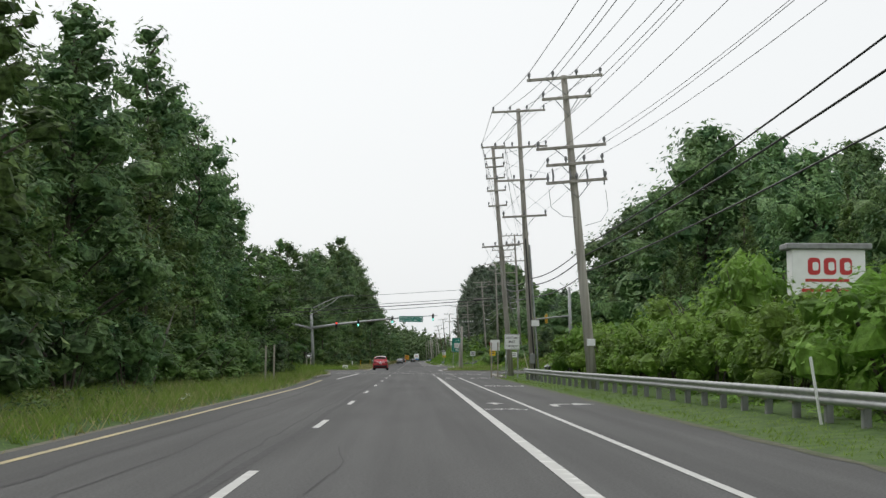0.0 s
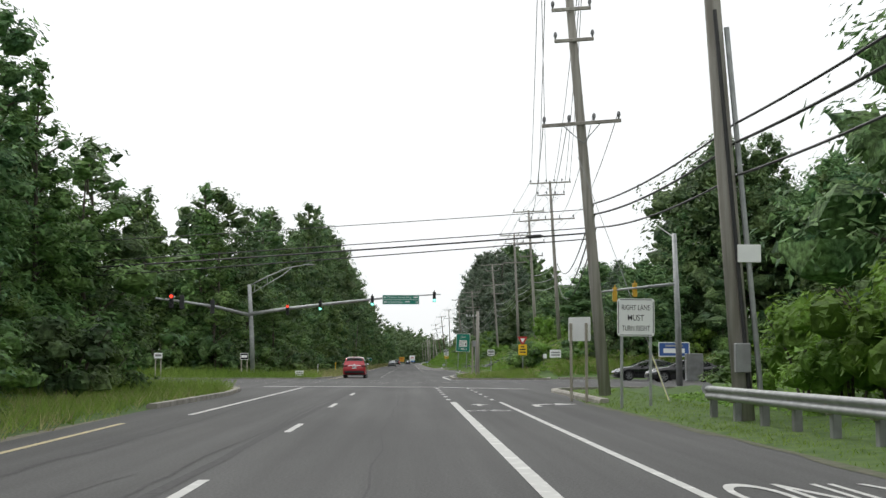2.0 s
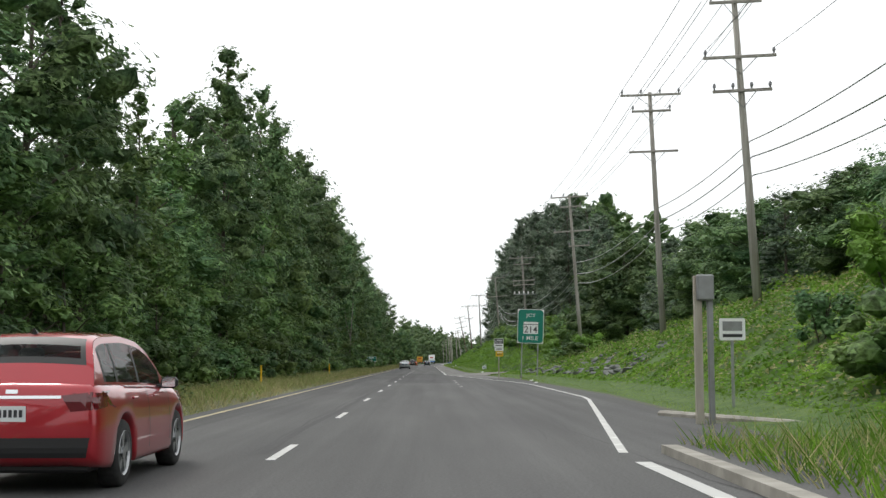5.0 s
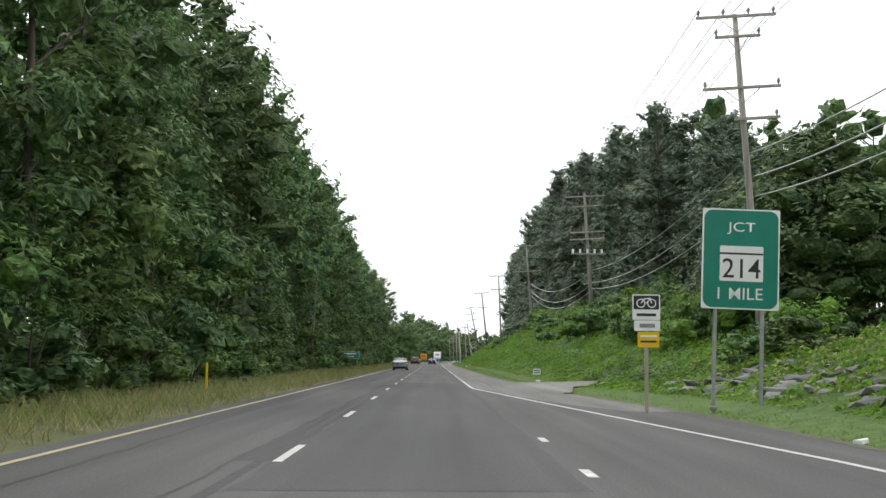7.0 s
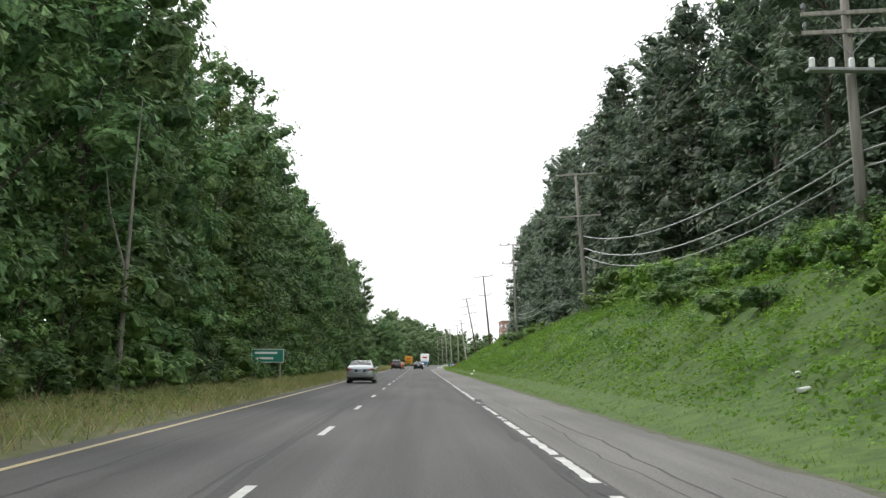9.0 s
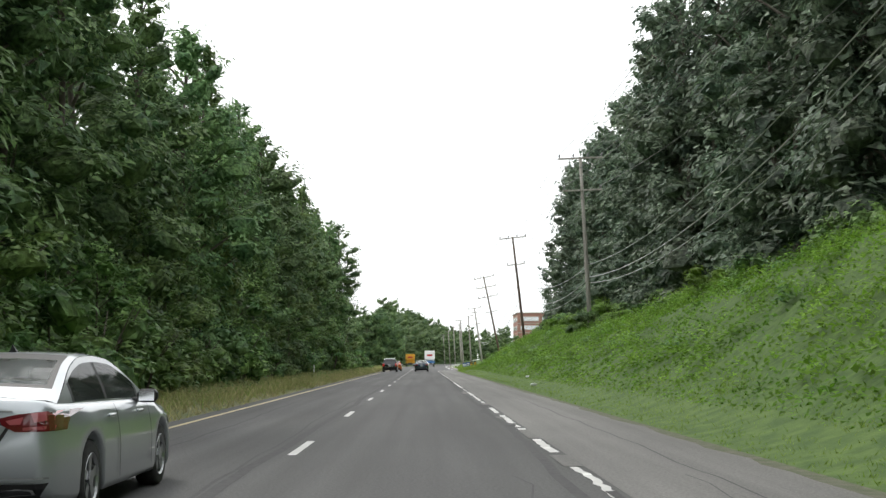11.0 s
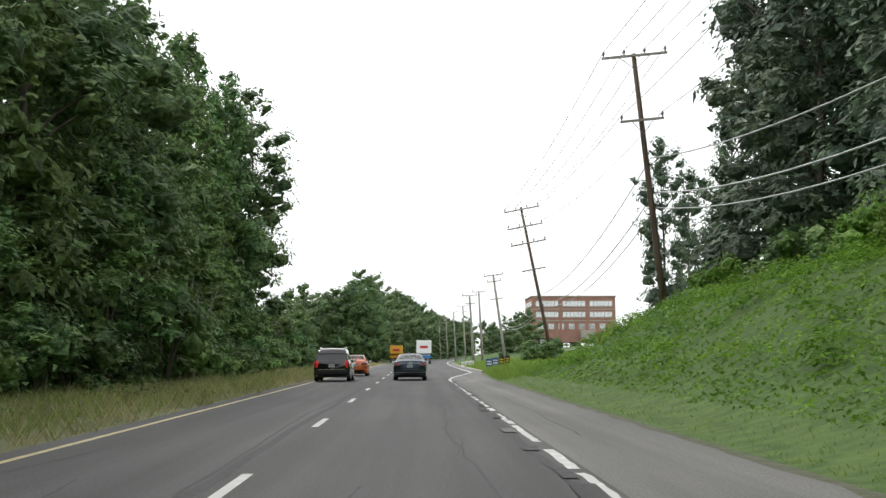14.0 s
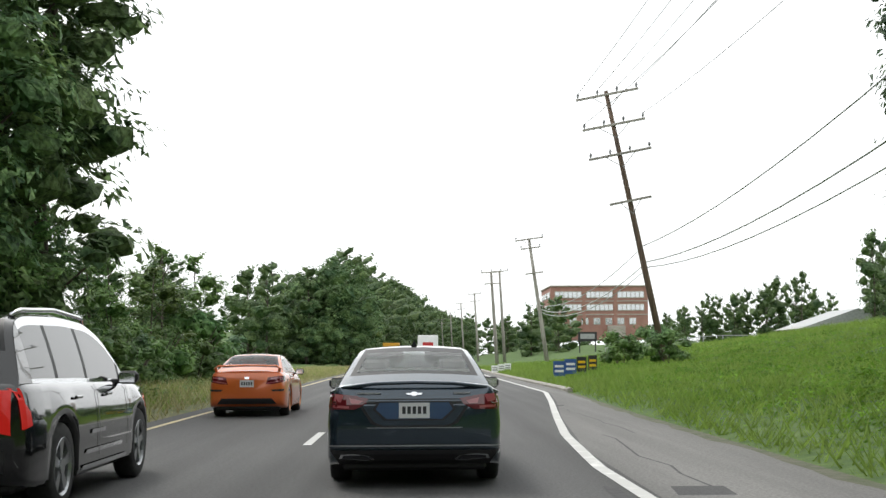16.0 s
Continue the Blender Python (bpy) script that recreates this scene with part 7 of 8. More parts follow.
COUPE = dict(
    L=4.5, W=1.755, wheel=0.325, axles=(0.98, 3.6), clear=0.18, crown=0.05,
    width=([0, 0.03, 0.07, 0.12, 0.18, 0.26, 0.5, 1.0, 3.2, 4.0, 4.3, 4.44, 4.5], [0.84, 0.885, 0.915, 0.94, 0.955, 0.97, 0.99, 1, 1, 0.97, 0.9, 0.76, 0.6]),
    top=([0, 0.03, 0.07, 0.14, 0.3, 0.7, 1.3, 3.2, 3.4, 3.9, 4.25, 4.44, 4.5], [0.84, 0.94, 0.99, 1.0, 0.995, 0.985, 0.97, 0.93, 0.92, 0.84, 0.72, 0.6, 0.48]),
    bottom=([0, 0.03, 0.12, 0.3, 0.6, 4.0, 4.3, 4.5], [0.4, 0.31, 0.25, 0.21, 0.18, 0.18, 0.2, 0.3]),
    cabin=[(0.45, 1.0), (0.8, 1.14), (1.25, 1.3), (1.6, 1.37), (2.0, 1.38), (2.4, 1.34), (2.75, 1.22), (3.4, 0.93)],
    belt_w=0.76, roof_w=0.56, rear_glass=(0.06, 0.34), front_glass=(0.68, 0.94), side_windows=[(0.95, 1.4), (1.47, 2.85)],
    mirror_y=2.7, handles=(1.75,), handle_z=0.83, bench=1.2,
    rear=[
        ([(0.47, 0.88), (0.84, 0.93), (0.85, 0.79), (0.55, 0.73), (0.42, 0.73)], "red", "2tail_lamp"),
        ([(0.54, 0.87), (0.8, 0.9), (0.8, 0.87), (0.52, 0.835)], "clear", "2lamp_strip"),
        ([(0.45, 0.765), (0.83, 0.83), (0.83, 0.8), (0.44, 0.735)], "clear", "2lamp_strip"),
        ([(-0.05, 0.895), (0.05, 0.895), (0.05, 0.845), (-0.05, 0.845)], "chrome", "badge"),
        ([(-0.26, 0.825), (0.26, 0.825), (0.24, 0.64), (-0.24, 0.64)], "paint", "plate_recess"),
        ([(0.52, 0.61), (0.82, 0.625), (0.8, 0.575), (0.58, 0.575)], "black", "2reflector"),
        ([(-0.56, 0.42), (0.56, 0.42), (0.66, 0.3), (-0.66, 0.3)], "black", "rear_diffuser"),
    ] + plate_bits(0.745),
    sides=[([(1.4, 0.93), (1.42, 0.93), (1.42, 0.3), (1.4, 0.3)], "black", "door_seam"), ([(2.85, 0.9), (2.87, 0.9), (2.87, 0.3), (2.85, 0.3)], "black", "door_seam"), ([(0.02, 0.9), (0.3, 0.92), (0.24, 0.83), (0.04, 0.77)], "red", "tail_lamp_side")],
)
SUV = dict(
    L=4.95, W=1.96, wheel=0.385, axles=(1.05, 4.03), clear=0.26, crown=0.03,
    width=([0, 0.03, 0.07, 0.12, 0.18, 0.26, 0.5, 1.0, 4.0, 4.5, 4.75, 4.9, 4.95], [0.88, 0.915, 0.94, 0.955, 0.965, 0.975, 0.99, 1, 1, 0.96, 0.9, 0.8, 0.68]),
    top=([0, 0.03, 0.07, 0.14, 0.3, 1.4, 3.5, 3.8, 4.4, 4.8, 4.9, 4.95], [0.95, 1.06, 1.12, 1.14, 1.14, 1.12, 1.09, 1.07, 1.03, 0.93, 0.82, 0.65]),
    bottom=([0, 0.03, 0.12, 0.3, 0.6, 4.4, 4.8, 4.95], [0.48, 0.38, 0.32, 0.28, 0.26, 0.26, 0.28, 0.36]),
    cabin=[(0.1, 1.12), (0.2, 1.4), (0.38, 1.66), (0.7, 1.72), (1.8, 1.74), (2.6, 1.7), (3.05, 1.57), (3.8, 1.08)],
    belt_w=0.86, roof_w=0.66, rear_glass=(0.06, 0.15), front_glass=(0.74, 0.95), side_windows=[(0.5, 1.12), (1.2, 2.15), (2.25, 3.4)],
    mirror_y=3.2, handles=(1.5, 2.6), handle_z=0.98, bench=1.5, chrome=True,
    rear=[([(0.66, 1.08), (0.82, 1.08), (0.84, 0.72), (0.74, 0.74), (0.7, 0.9)], "lit", "2tail_lamp"), ([(-0.8, 0.6), (0.8, 0.6), (0.78, 0.42), (-0.78, 0.42)], "black", "rear_valance"), ([(-0.7, 0.66), (0.7, 0.66), (0.7, 0.64), (-0.7, 0.64)], "chrome", "bumper_strip")] + plate_bits(0.84),
    sides=[([(1.72, 0.48), (3.1, 0.48), (3.1, 0.44), (1.72, 0.44)], "chrome", "sill_strip"), ([(1.6, 0.34), (3.3, 0.34), (3.3, 0.3), (1.6, 0.3)], "chrome", "lower_strip"), ([(2.18, 1.08), (2.2, 1.08), (2.2, 0.4), (2.18, 0.4)], "black", "door_seam"), ([(3.4, 1.05), (3.42, 1.05), (3.42, 0.42), (3.4, 0.42)], "black", "door_seam"), ([(1.9, 0.66), (2.4, 0.66), (2.4, 0.62), (1.9, 0.62)], "chrome", "door_badge"), ([(0.05, 1.09), (0.1, 1.09), (0.11, 0.97), (0.18, 0.9), (0.2, 0.79), (0.05, 0.76)], "lit", "tail_lamp_side")],
)
CROSSOVER = dict(
    L=4.65, W=1.85, wheel=0.36, axles=(0.98, 3.7), clear=0.24, crown=0.03,
    width=SUV["width"] and ([0, 0.03, 0.07, 0.12, 0.18, 0.26, 0.5, 1.0, 3.7, 4.2, 4.45, 4.6, 4.65], [0.87, 0.91, 0.935, 0.95, 0.965, 0.975, 0.99, 1, 1, 0.96, 0.9, 0.8, 0.66]),
    top=([0, 0.03, 0.07, 0.14, 0.3, 1.4, 3.2, 3.5, 4.1, 4.5, 4.6, 4.65], [0.95, 1.05, 1.1, 1.11, 1.11, 1.08, 1.04, 1.03, 0.98, 0.88, 0.76, 0.6]),
    bottom=([0, 0.03, 0.12, 0.3, 0.6, 4.1, 4.5, 4.65], [0.45, 0.36, 0.3, 0.26, 0.24, 0.24, 0.26, 0.34]),
    cabin=[(0.1, 1.09), (0.28, 1.32), (0.5, 1.56), (0.8, 1.62), (1.7, 1.65), (2.4, 1.6), (2.8, 1.48), (3.5, 1.03)],
    belt_w=0.8, roof_w=0.62, rear_glass=(0.05, 0.18), front_glass=(0.72, 0.95), side_windows=[(0.55, 1.05), (1.12, 2.0), (2.1, 3.1)],
    mirror_y=2.95, handles=(1.4, 2.4), handle_z=0.94, bench=1.3, fin=0.75,
    rear=[([(0.5, 1.0), (0.86, 1.04), (0.9, 0.86), (0.6, 0.84)], "red", "2tail_lamp"), ([(-0.5, 1.0), (0.5, 1.0), (0.5, 0.97), (-0.5, 0.97)], "chrome", "tailgate_strip"), ([(-0.8, 0.58), (0.8, 0.58), (0.76, 0.38), (-0.76, 0.38)], "black", "rear_valance"), ([(-0.06, 1.06), (0.06, 1.06), (0.06, 1.02), (-0.06, 1.02)], "chrome", "badge")] + plate_bits(0.82),
    sides=[([(2.03, 1.03), (2.05, 1.03), (2.05, 0.36), (2.03, 0.36)], "black", "door_seam"), ([(3.12, 1.0), (3.14, 1.0), (3.14, 0.38), (3.12, 0.38)], "black", "door_seam"), ([(0.02, 1.02), (0.34, 1.02), (0.28, 0.88), (0.04, 0.86)], "red", "tail_lamp_side"), ([(0.4, 1.13), (3.3, 1.08), (3.3, 1.06), (0.4, 1.1)], "chrome", "window_strip")],
)
BLUE_GREY = paint_material("blue_grey_car_paint", (0.03, 0.05, 0.07), 0.5, 0.14)
ORANGE = paint_material("orange_car_paint", (0.62, 0.13, 0.025), 0.15, 0.3)
RED = paint_material("red_car_paint", (0.36, 0.012, 0.022), 0.3, 0.3)
DARK = paint_material("dark_grey_car_paint", (0.014, 0.015, 0.016), 0.45, 0.12)
BLACK_PAINT = paint_material("black_car_paint", (0.012, 0.012, 0.014), 0.3, 0.25)
SILVER = paint_material("silver_car_paint", (0.42, 0.45, 0.47), 0.7, 0.35)
WHITE_PAINT = paint_material("white_car_paint", (0.68, 0.7, 0.72), 0.0, 0.35)

lead = car("sedan", "dark blue-grey four-door sedan waiting in the lane", pose(-0.055, 485.35, 0), SEDAN, BLUE_GREY, None, GLASS)
part("boot_lip", tube([(-0.85, 0.16, 0.965), (-0.72, 0.07, 1.02), (-0.4, 0.015, 1.06), (0, 0.0, 1.072), (0.4, 0.015, 1.06), (0.72, 0.07, 1.02), (0.85, 0.16, 0.965)], 0.02, 8), BLUE_GREY, lead, smooth=True)
oc = car("coupe", "bright orange two-door coupe with rear wing and copper wheels", pose(-3.78, 500.2, 0), dict(COUPE), ORANGE, COPPER_RIM)
# rear wing of the coupe
bm = bmesh.new()
pts = [(-0.74, 0.16, 1.06), (-0.66, 0.15, 1.13), (0, 0.1, 1.145), (0.66, 0.15, 1.13), (0.74, 0.16, 1.06)]
rows = [[bm.verts.new((x, y + dy, z + dz)) for x, y, z in pts] for dy, dz in ((-0.1, 0.0), (-0.06, 0.03), (0.1, 0.02), (0.1, -0.012), (-0.08, -0.014))]
for i in range(5):
    for k in range(4):
        bm.faces.new((rows[i][k], rows[i][k + 1], rows[(i + 1) % 5][k + 1], rows[(i + 1) % 5][k]))
wing = part("rear_wing", bm, ORANGE, oc, smooth=True)
for s in (-1, 1):
    part("wing_leg", box(s * 0.7, 0.2, 1.03, 0.05, 0.16, 0.12, 0.015), ORANGE, wing)
su = car("sport_utility_car", "dark grey sport utility car with chrome strips and roof rails", pose(-4.12, 482.85, 0), SUV, DARK, None, GLASS_SHINY, lit=True)
for s in (-1, 1):
    rail = part("roof_rail", tube([(s * 0.63, 0.55, 1.7), (s * 0.66, 0.7, 1.755), (s * 0.68, 1.6, 1.785), (s * 0.66, 2.6, 1.74), (s * 0.62, 2.8, 1.67)], 0.022, 8), CHROME, su, smooth=True)
car("crossover", "glossy red crossover with dark rear window in the passing lane", pose(-3.72, 144.6, 0), CROSSOVER, RED)
car("sedan", "silver four-door sedan in the passing lane", pose(-3.6, 337.3, 0), dict(SEDAN), SILVER)
car("sedan", "white four-door sedan ahead in the lane", pose(0.25, 548, 0), dict(SEDAN), WHITE_PAINT)
car("sedan", "dark grey sedan waiting on the side road", pose(19.6, 134.0, 0, 0, 0, 92), dict(SEDAN), DARK, group="cars on the side road")
car("sedan", "glossy black sedan waiting on the side road", pose(20.6, 126.9, 0, 0, 0, 90), dict(SEDAN), BLACK_PAINT, group="cars on the side road")


def box_truck(m, label, box_mat, low_mat, w=2.45, h=2.5, base=1.0, l=7.5):
    t = thing("box_truck", Matrix(), label, "truck", "trucks ahead")
    part("cargo_box", box(0, l / 2, base + h / 2 + 0.35, w, l, h - 0.7, 0.04), box_mat, t)
    part("lower_box", box(0, l / 2, base + 0.17, w - 0.01, l, 0.36, 0.02), low_mat, t)
    for x in (-0.61, 0.61):
        part("rear_door", box(x, -0.02, base + h / 2 + 0.3, 1.16, 0.04, h - 0.9, 0.015), box_mat, t)
    part("red_mark", box(0, -0.05, base + h * 0.62, 1.3, 0.01, 0.42, 0.0), SIGN_RED, t)
    part("bumper", box(0, 0.1, 0.62, w * 0.9, 0.16, 0.18, 0.02), STEEL_DULL, t)
    part("chassis", box(0, l / 2, 0.8, 1.0, l, 0.3, 0.02), TRIM_BLACK, t)
    part("cab", box(0, l + 1.0, 1.5, 2.2, 1.9, 1.9, 0.2), box_mat, t)
    part("windscreen", box(0, l + 1.96, 1.9, 1.9, 0.03, 0.7, 0.01), GLASS_DARK, t)
    for x in (-1.05, 1.05):
        part("tail_lamp", box(x, -0.02, 0.8, 0.16, 0.05, 0.22, 0.015), LENS_RED, t)
    for y in (1.5, l + 0.9):
        for s in (-1, 1):
            rot_wheel(t, s * 1.0, y, 0.46, 0.28, STEEL_DULL, s)
    t.matrix_world = m


TRUCK_BLUE = material("truck_blue", (0.03, 0.2, 0.5), 0.5)
TRUCK_YELLOW = material("truck_yellow", (0.75, 0.38, 0.03), 0.5)
box_truck(pose(1.7, 622, 0, 0, 0, 0), "white box truck with a red mark and blue skirt", SIGN_WHITE, TRUCK_BLUE, 2.5, 2.9)
box_truck(pose(-3.4, 652, 0), "yellow box truck further ahead", TRUCK_YELLOW, TRUCK_YELLOW, 2.4, 2.3)
# cars parked on the lot beyond the median
for k, (x, p, words) in enumerate(((-52, SILVER, "silver parked car beyond the median"), (-47, WHITE_PAINT, "white parked car beyond the median"), (-42, SILVER, "silver parked car beyond the median"), (-37, WHITE_PAINT, "white parked car beyond the median"))):
    car("parked_car", words, pose(x, 690 + 2 * k, float(ground_z(x, 690)), 0, 0, 60), dict(SEDAN), p, group="parked cars")

# ---- grass, weeds and clutter ----


def tufts(name, rnd, x, y, h, w, mat, label):
    """Bunches of three bent blades at each place."""
    n = len(x)
    z = ground_z(x, y) - 0.03
    base = np.repeat(np.stack([x, y, z], -1), 3, 0)
    m = len(base)
    a = rnd.uniform(0, 6.28, m)
    hh = np.repeat(h, 3) * rnd.uniform(0.6, 1.2, m)
    base[:, :2] += rnd.normal(0, 0.07, (m, 2))
    side = np.stack([np.cos(a), np.sin(a), np.zeros(m)], -1) * (w * rnd.uniform(0.7, 1.3, m))[:, None]
    b2 = rnd.uniform(0, 6.28, m)
    tip = base + np.stack([np.cos(b2) * hh * 0.8, np.sin(b2) * hh * 0.8, hh], -1)
    V = np.stack([base - side, base + side, tip], 1).reshape(-1, 3)
    ob = new(name, mesh_np(name, V, np.arange(m * 3).reshape(m, 3), mat))
    return tagged(ob, label, "grass", kind="stuff")


grng = np.random.default_rng(8)


def scatter(n, y0, y1, xin, xout, side):
    """Places between two offsets from the pavement edge; side -1 is left."""
    yy = grng.uniform(y0, y1, n)
    t = grng.uniform(0, 1, n)
    e = left_edge(yy) if side < 0 else right_edge(yy)
    xx = e + side * (xin + (xout - xin) * t)
    keep = cross_road(yy) < 0.05
    keep &= ~((side > 0) & (yy > 242) & (yy < 261) & (xx < drive_edge(yy)))
    return xx[keep], yy[keep]


x, y = scatter(34000, -10, 600, 0.1, 5.6, -1)
ok = (y > 120) | (grng.uniform(0, 1, len(y)) < 0.5)
x, y = x[ok], y[ok]
tufts("median_grass", grng, x, y, grng.uniform(0.2, 0.55, len(x)), 0.013, GRASS_DRY, "long half-dry grass in the median")
x, y = scatter(9000, -10, 110, 0.3, 6.2, -1)
tufts("median_grass", grng, x, y, grng.uniform(0.2, 0.5, len(x)), 0.015, GRASS, "green grass in the median")
x, y = scatter(15000, -10, 600, 0.5, 6.2, -1)
tufts("median_grass", grng, x, y, grng.uniform(0.15, 0.45, len(x)), 0.015, GRASS, "green grass in the median")
x, y = scatter(36000, -10, 560, 0.1, 2.8, 1)
tufts("verge_grass", grng, x, y, grng.uniform(0.04, 0.11, len(x)), 0.012, GRASS, "short green grass on the right verge")


def weeds(name, n, y0, y1, xin, xout, size, mat, label):
    """A rolling cover of leafy weeds that hugs the bank."""
    xx, yy = scatter(n, y0, y1, xin, xout, 1)
    bump_ = np.array([max(0.0, noise.noise(Vector((a * 0.45, b * 0.45, 3.0))) + 0.15 + 0.4 * noise.noise(Vector((a * 1.3, b * 1.3, 7.0)))) for a, b in zip(xx, yy)])
    edge = smooth01((xx - right_edge(yy) - xin) / 3)
    zz = ground_z(xx, yy) + edge * (1 - 0.6 * smooth01((yy - 485) / 15)) * (0.08 + 1.0 * bump_ * grng.uniform(0.55, 1.05, len(xx)))
    p = np.stack([xx, yy, zz], -1)
    m = len(p)
    nrm = np.array([-0.3, -0.25, 0.9]) + grng.normal(0, 0.42, (m, 3))
    nrm /= np.linalg.norm(nrm, axis=1)[:, None]
    al = np.cross(nrm, grng.normal(size=(m, 3)))
    al /= np.linalg.norm(al, axis=1)[:, None]
    sd = np.cross(nrm, al)
    Ls = (size * grng.uniform(0.5, 1.4, m))[:, None]
    V = np.stack([p - al * Ls * 0.5, p + sd * Ls * 0.35 + al * Ls * 0.3, p - sd * Ls * 0.3 + al * Ls * 0.4], 1).reshape(-1, 3)
    return tagged(new(name, mesh_np(name, V, np.arange(m * 3).reshape(m, 3), mat)), label, "weeds", kind="stuff")


weeds("bank_weeds", 190000, 262, 545, 1.6, 15.5, 0.13, WEED, "bright green creeping weeds covering the bank")
x, y = scatter(30000, 486, 600, 0.3, 24, 1)
tufts("field_grass", grng, x, y, grng.uniform(0.15, 0.5, len(x)), 0.02, GRASS, "long soft grass on the open field")
weeds("field_weeds", 40000, 488, 600, 0.8, 26, 0.1, WEED, "low green weeds on the open field")
weeds("bank_weeds", 90000, 143, 264, 1.8, 13.5, 0.18, WEED, "green weeds covering the bank")
weeds("bank_weeds", 22000, 143, 245, 2.2, 13.5, 0.16, GRASS_DRY, "grey-green dry weeds on the bank")
weeds("hedge_weeds", 22000, 5, 92, 3.0, 10, 0.2, LEAF_BRIGHT, "bright weeds behind the guardrail")



def clumps(name, n, y0, y1, xin, xout, mat, label, side=1, tall=0.75, leaf=0.16, per=130):
    """Soft rounded clumps of weeds."""
    xx, yy = scatter(n, y0, y1, xin, xout, side)
    k = len(xx)
    w = grng.uniform(0.4, 1.1, k)
    h = grng.uniform(0.3, 1.0, k) * tall
    d = grng.normal(size=(k, per, 3))
    d /= np.linalg.norm(d, axis=2)[:, :, None]
    d[:, :, 2] = np.abs(d[:, :, 2])
    p = d * grng.uniform(0.6, 1.05, (k, per, 1)) * np.stack([w, w, h], -1)[:, None, :]
    p += np.stack([xx, yy, ground_z(xx, yy)], -1)[:, None, :]
    V, F = spray(grng, p.reshape(-1, 3), (d * 0.6).reshape(-1, 3) + np.array([0, 0, 0.6]), leaf, 0.1, 0.55)
    return tagged(new(name, mesh_np(name, V, F, mat)), label, "weeds", kind="stuff")


clumps("weed_clumps", 900, 262, 500, 2.9, 12.5, WEED, "soft rounded clumps of green weeds on the bank", 1, 0.9, 0.14, 120)
clumps("weed_clumps", 90, 262, 500, 4.0, 13, LEAF_MID, "darker clumps of weeds on the bank")
clumps("weed_clumps", 70, 236, 262, 3.0, 11, LEAF_MID, "green clumps of weeds on the slope")
clumps("weed_clumps", 120, 496, 600, 3.0, 26, WEED, "low clumps of weeds on the open field", 1, 0.45)
clumps("weed_clumps", 260, 0, 540, 2.2, 5.6, LEAF_MID, "leafy weeds along the edge of the woods", -1, 0.7, 0.15, 90)


def island_weeds(n, h0, h1, w, mat, label):
    """Weeds on the traffic island and the corner beyond the kerb."""
    x = grng.uniform(4.6, 60, n)
    y = np.where(x < 10.2, grng.uniform(137.5, 152, n), grng.uniform(142.3, 150, n))
    ok = (x < 10.2) | (x > 11.8)
    x, y = x[ok], y[ok]
    tufts("island_grass", grng, x, y, grng.uniform(h0, h1, len(x)), w, mat, label)


island_weeds(15000, 0.2, 0.6, 0.02, WEED, "rough green weeds on the traffic island")
island_weeds(8000, 0.25, 0.7, 0.014, GRASS_DRY, "dry brown grass on the traffic island")
x = grng.uniform(-30, -6.7, 6500)
y = grng.uniform(92, 108.8, 6500)
ok = x < left_edge(y) - 0.45
tufts("median_nose_grass", grng, x[ok], y[ok], grng.uniform(0.35, 0.85, ok.sum()), 0.016, GRASS, "long green grass on the end of the median")
x = grng.uniform(-30, -6.5, 5000)
y = grng.uniform(140.5, 147, 5000)
tufts("corner_grass", grng, x, y, grng.uniform(0.3, 0.8, 5000), 0.018, GRASS, "long grass at the corner of the side road")
# grey stones half sunk in the weeds of the slope beside the junction sign
STONE = material("slope_stone", (0.11, 0.12, 0.108), 0.9, color2=(0.19, 0.2, 0.185), scale=3, detail=8, bump=0.5, bump_scale=14, obj_random=0.25)
facing = thing("stone_facing", pose(11.0, 215, 0), "rough grey stones half sunk in weeds on the slope", "stone facing")
stone_rng = random.Random(31)
stone_meshes = []
for k in range(5):
    bm = bmesh.new()
    bmesh.ops.create_icosphere(bm, subdivisions=1, radius=0.5)
    for v in bm.verts:
        v.co *= stone_rng.uniform(0.75, 1.2)
        v.co.z *= 0.6
    stone_meshes.append(bm_mesh("stone", bm, STONE))
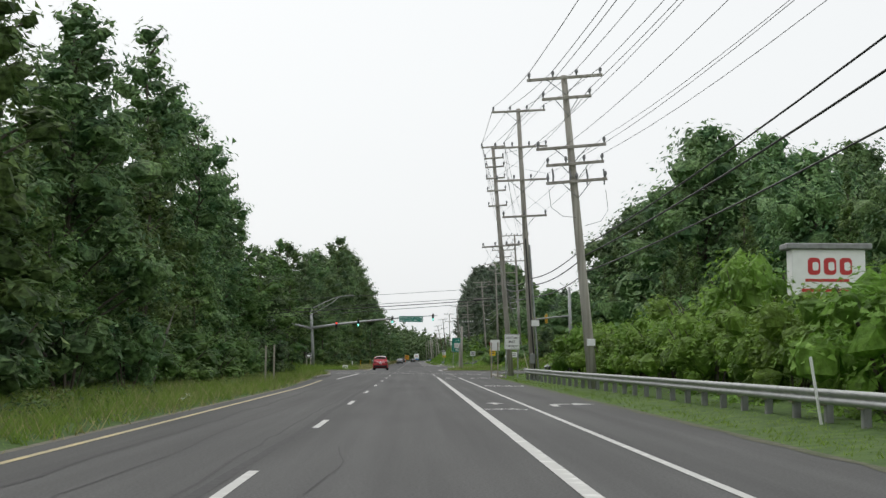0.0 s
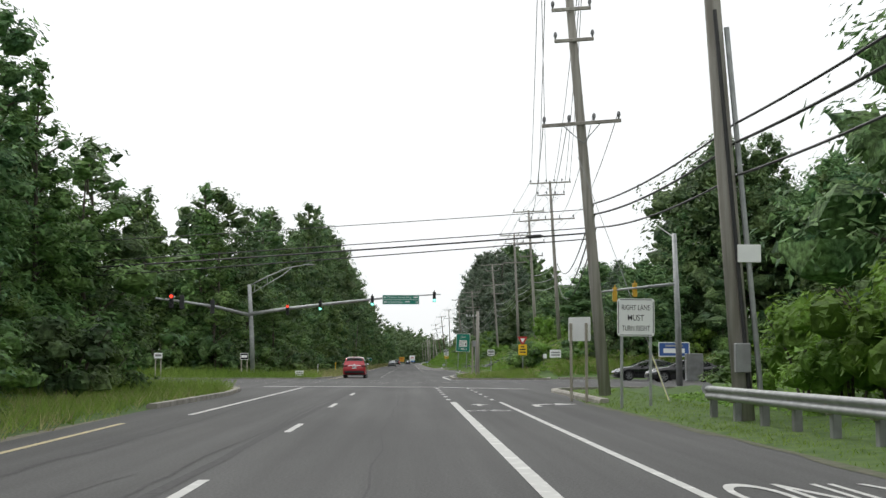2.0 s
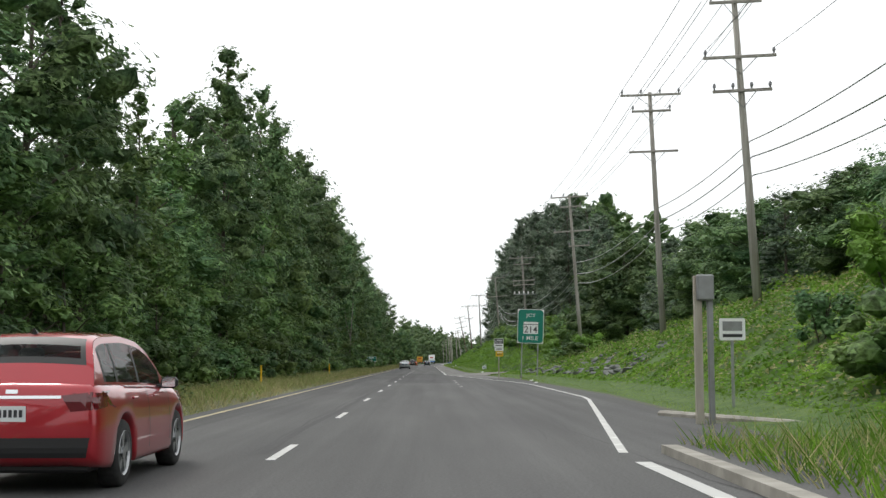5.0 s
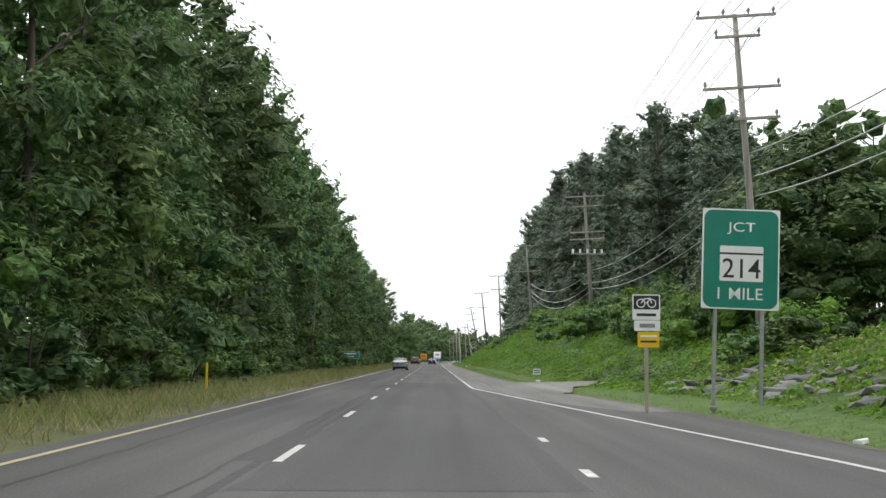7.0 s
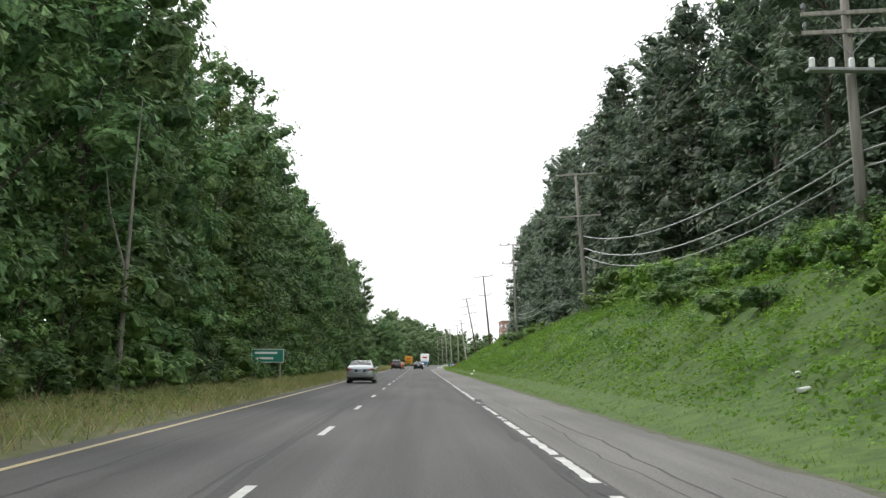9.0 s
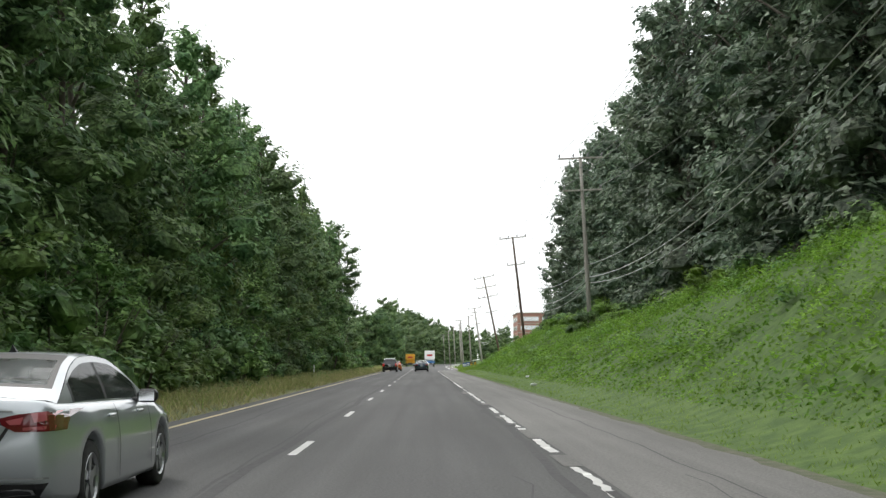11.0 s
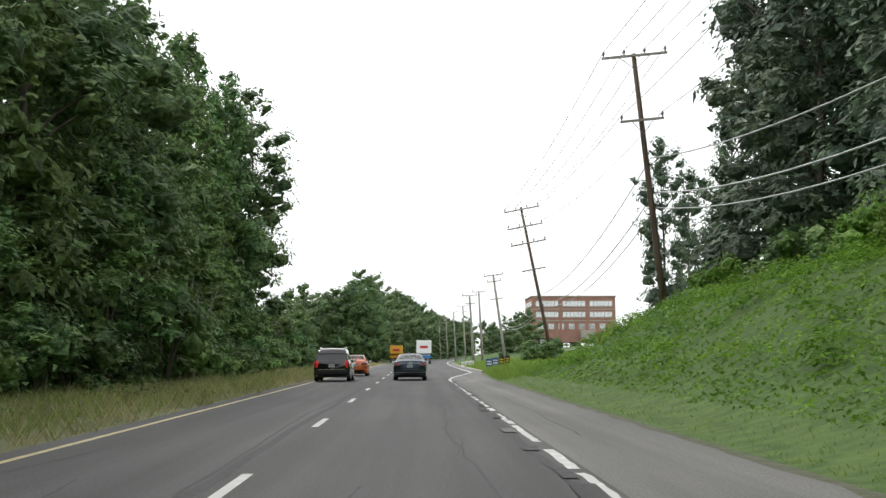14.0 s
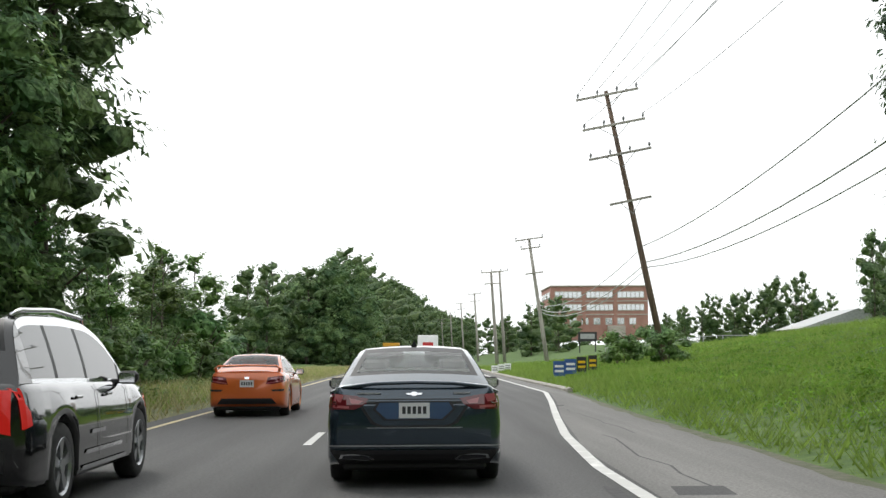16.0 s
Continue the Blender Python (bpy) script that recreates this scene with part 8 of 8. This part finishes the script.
for k in range(210):
    y = stone_rng.uniform(193, 239)
    x = float(right_edge(y)) + stone_rng.uniform(2.6, 5.6)
    st = new("stone", stone_rng.choice(stone_meshes))
    st.parent = facing
    st.matrix_basis = pose(x - 11.0, y - 215, float(ground_z(x, y)) + stone_rng.uniform(-0.12, 0.06), stone_rng.uniform(-15, 15), stone_rng.uniform(-35, 5), stone_rng.uniform(0, 360)) @ Matrix.Diagonal((stone_rng.uniform(0.5, 1.1), stone_rng.uniform(0.7, 1.5), stone_rng.uniform(0.3, 0.6), 1))
# pale bare trunks among the median trees
for x, y, h, lean in ((-10.9, 305, 11, 0.06), (-10.7, 473.5, 4.5, 0.3), (-10.6, 475, 4.8, 0.14), (-10.8, 477, 4.6, 0.38), (-10.6, 479, 4.2, 0.05), (-11.0, 52, 3.5, 0.3)):
    z = float(ground_z(x, y))
    t = thing("bare_trunk", pose(x, y, z), "pale bare leaning trunk at the edge of the woods", "tree trunk", "bare trunks in the median")
    part("trunk", tube([(0, 0, -0.3), (lean * h * 0.35, 0.1, h * 0.4), (lean * h * 0.7, -0.1, h * 0.7), (lean * h, 0.1, h)], [0.11, 0.085, 0.06, 0.02], 6), PALE_BARK, t)
    part("branch", tube([(lean * h * 0.35, 0.1, h * 0.4), (lean * h * 0.35 - 0.6, -0.2, h * 0.62), (lean * h * 0.3 - 0.9, 0, h * 0.85)], [0.05, 0.035, 0.012], 5), PALE_BARK, t)
# litter on the verges
for x, y, w in ((6.2, 262, 0.25), (7.6, 284, 0.3), (8.1, 286, 0.25), (5.6, 387, 0.3), (6.4, 400, 0.22), (7.4, 214, 0.25), (-7.2, 40, 0.35), (-6.6, 36, 0.25), (7.0, 206, 0.2)):
    z = float(ground_z(x, y))
    bm = box(0, 0, 0.06, w, w * 0.6, 0.1, 0.02)
    for v in bm.verts:
        v.co += Vector((noise.noise(v.co * 9), noise.noise(v.co * 7), 0)) * 0.05
    ob = part("litter", bm, SIGN_WHITE)
    ob.matrix_world = pose(x, y, z + 0.02, 8, 5, 30 * x)
    tagged(ob, "crumpled piece of white litter on the grass", "litter", "litter on the verges")
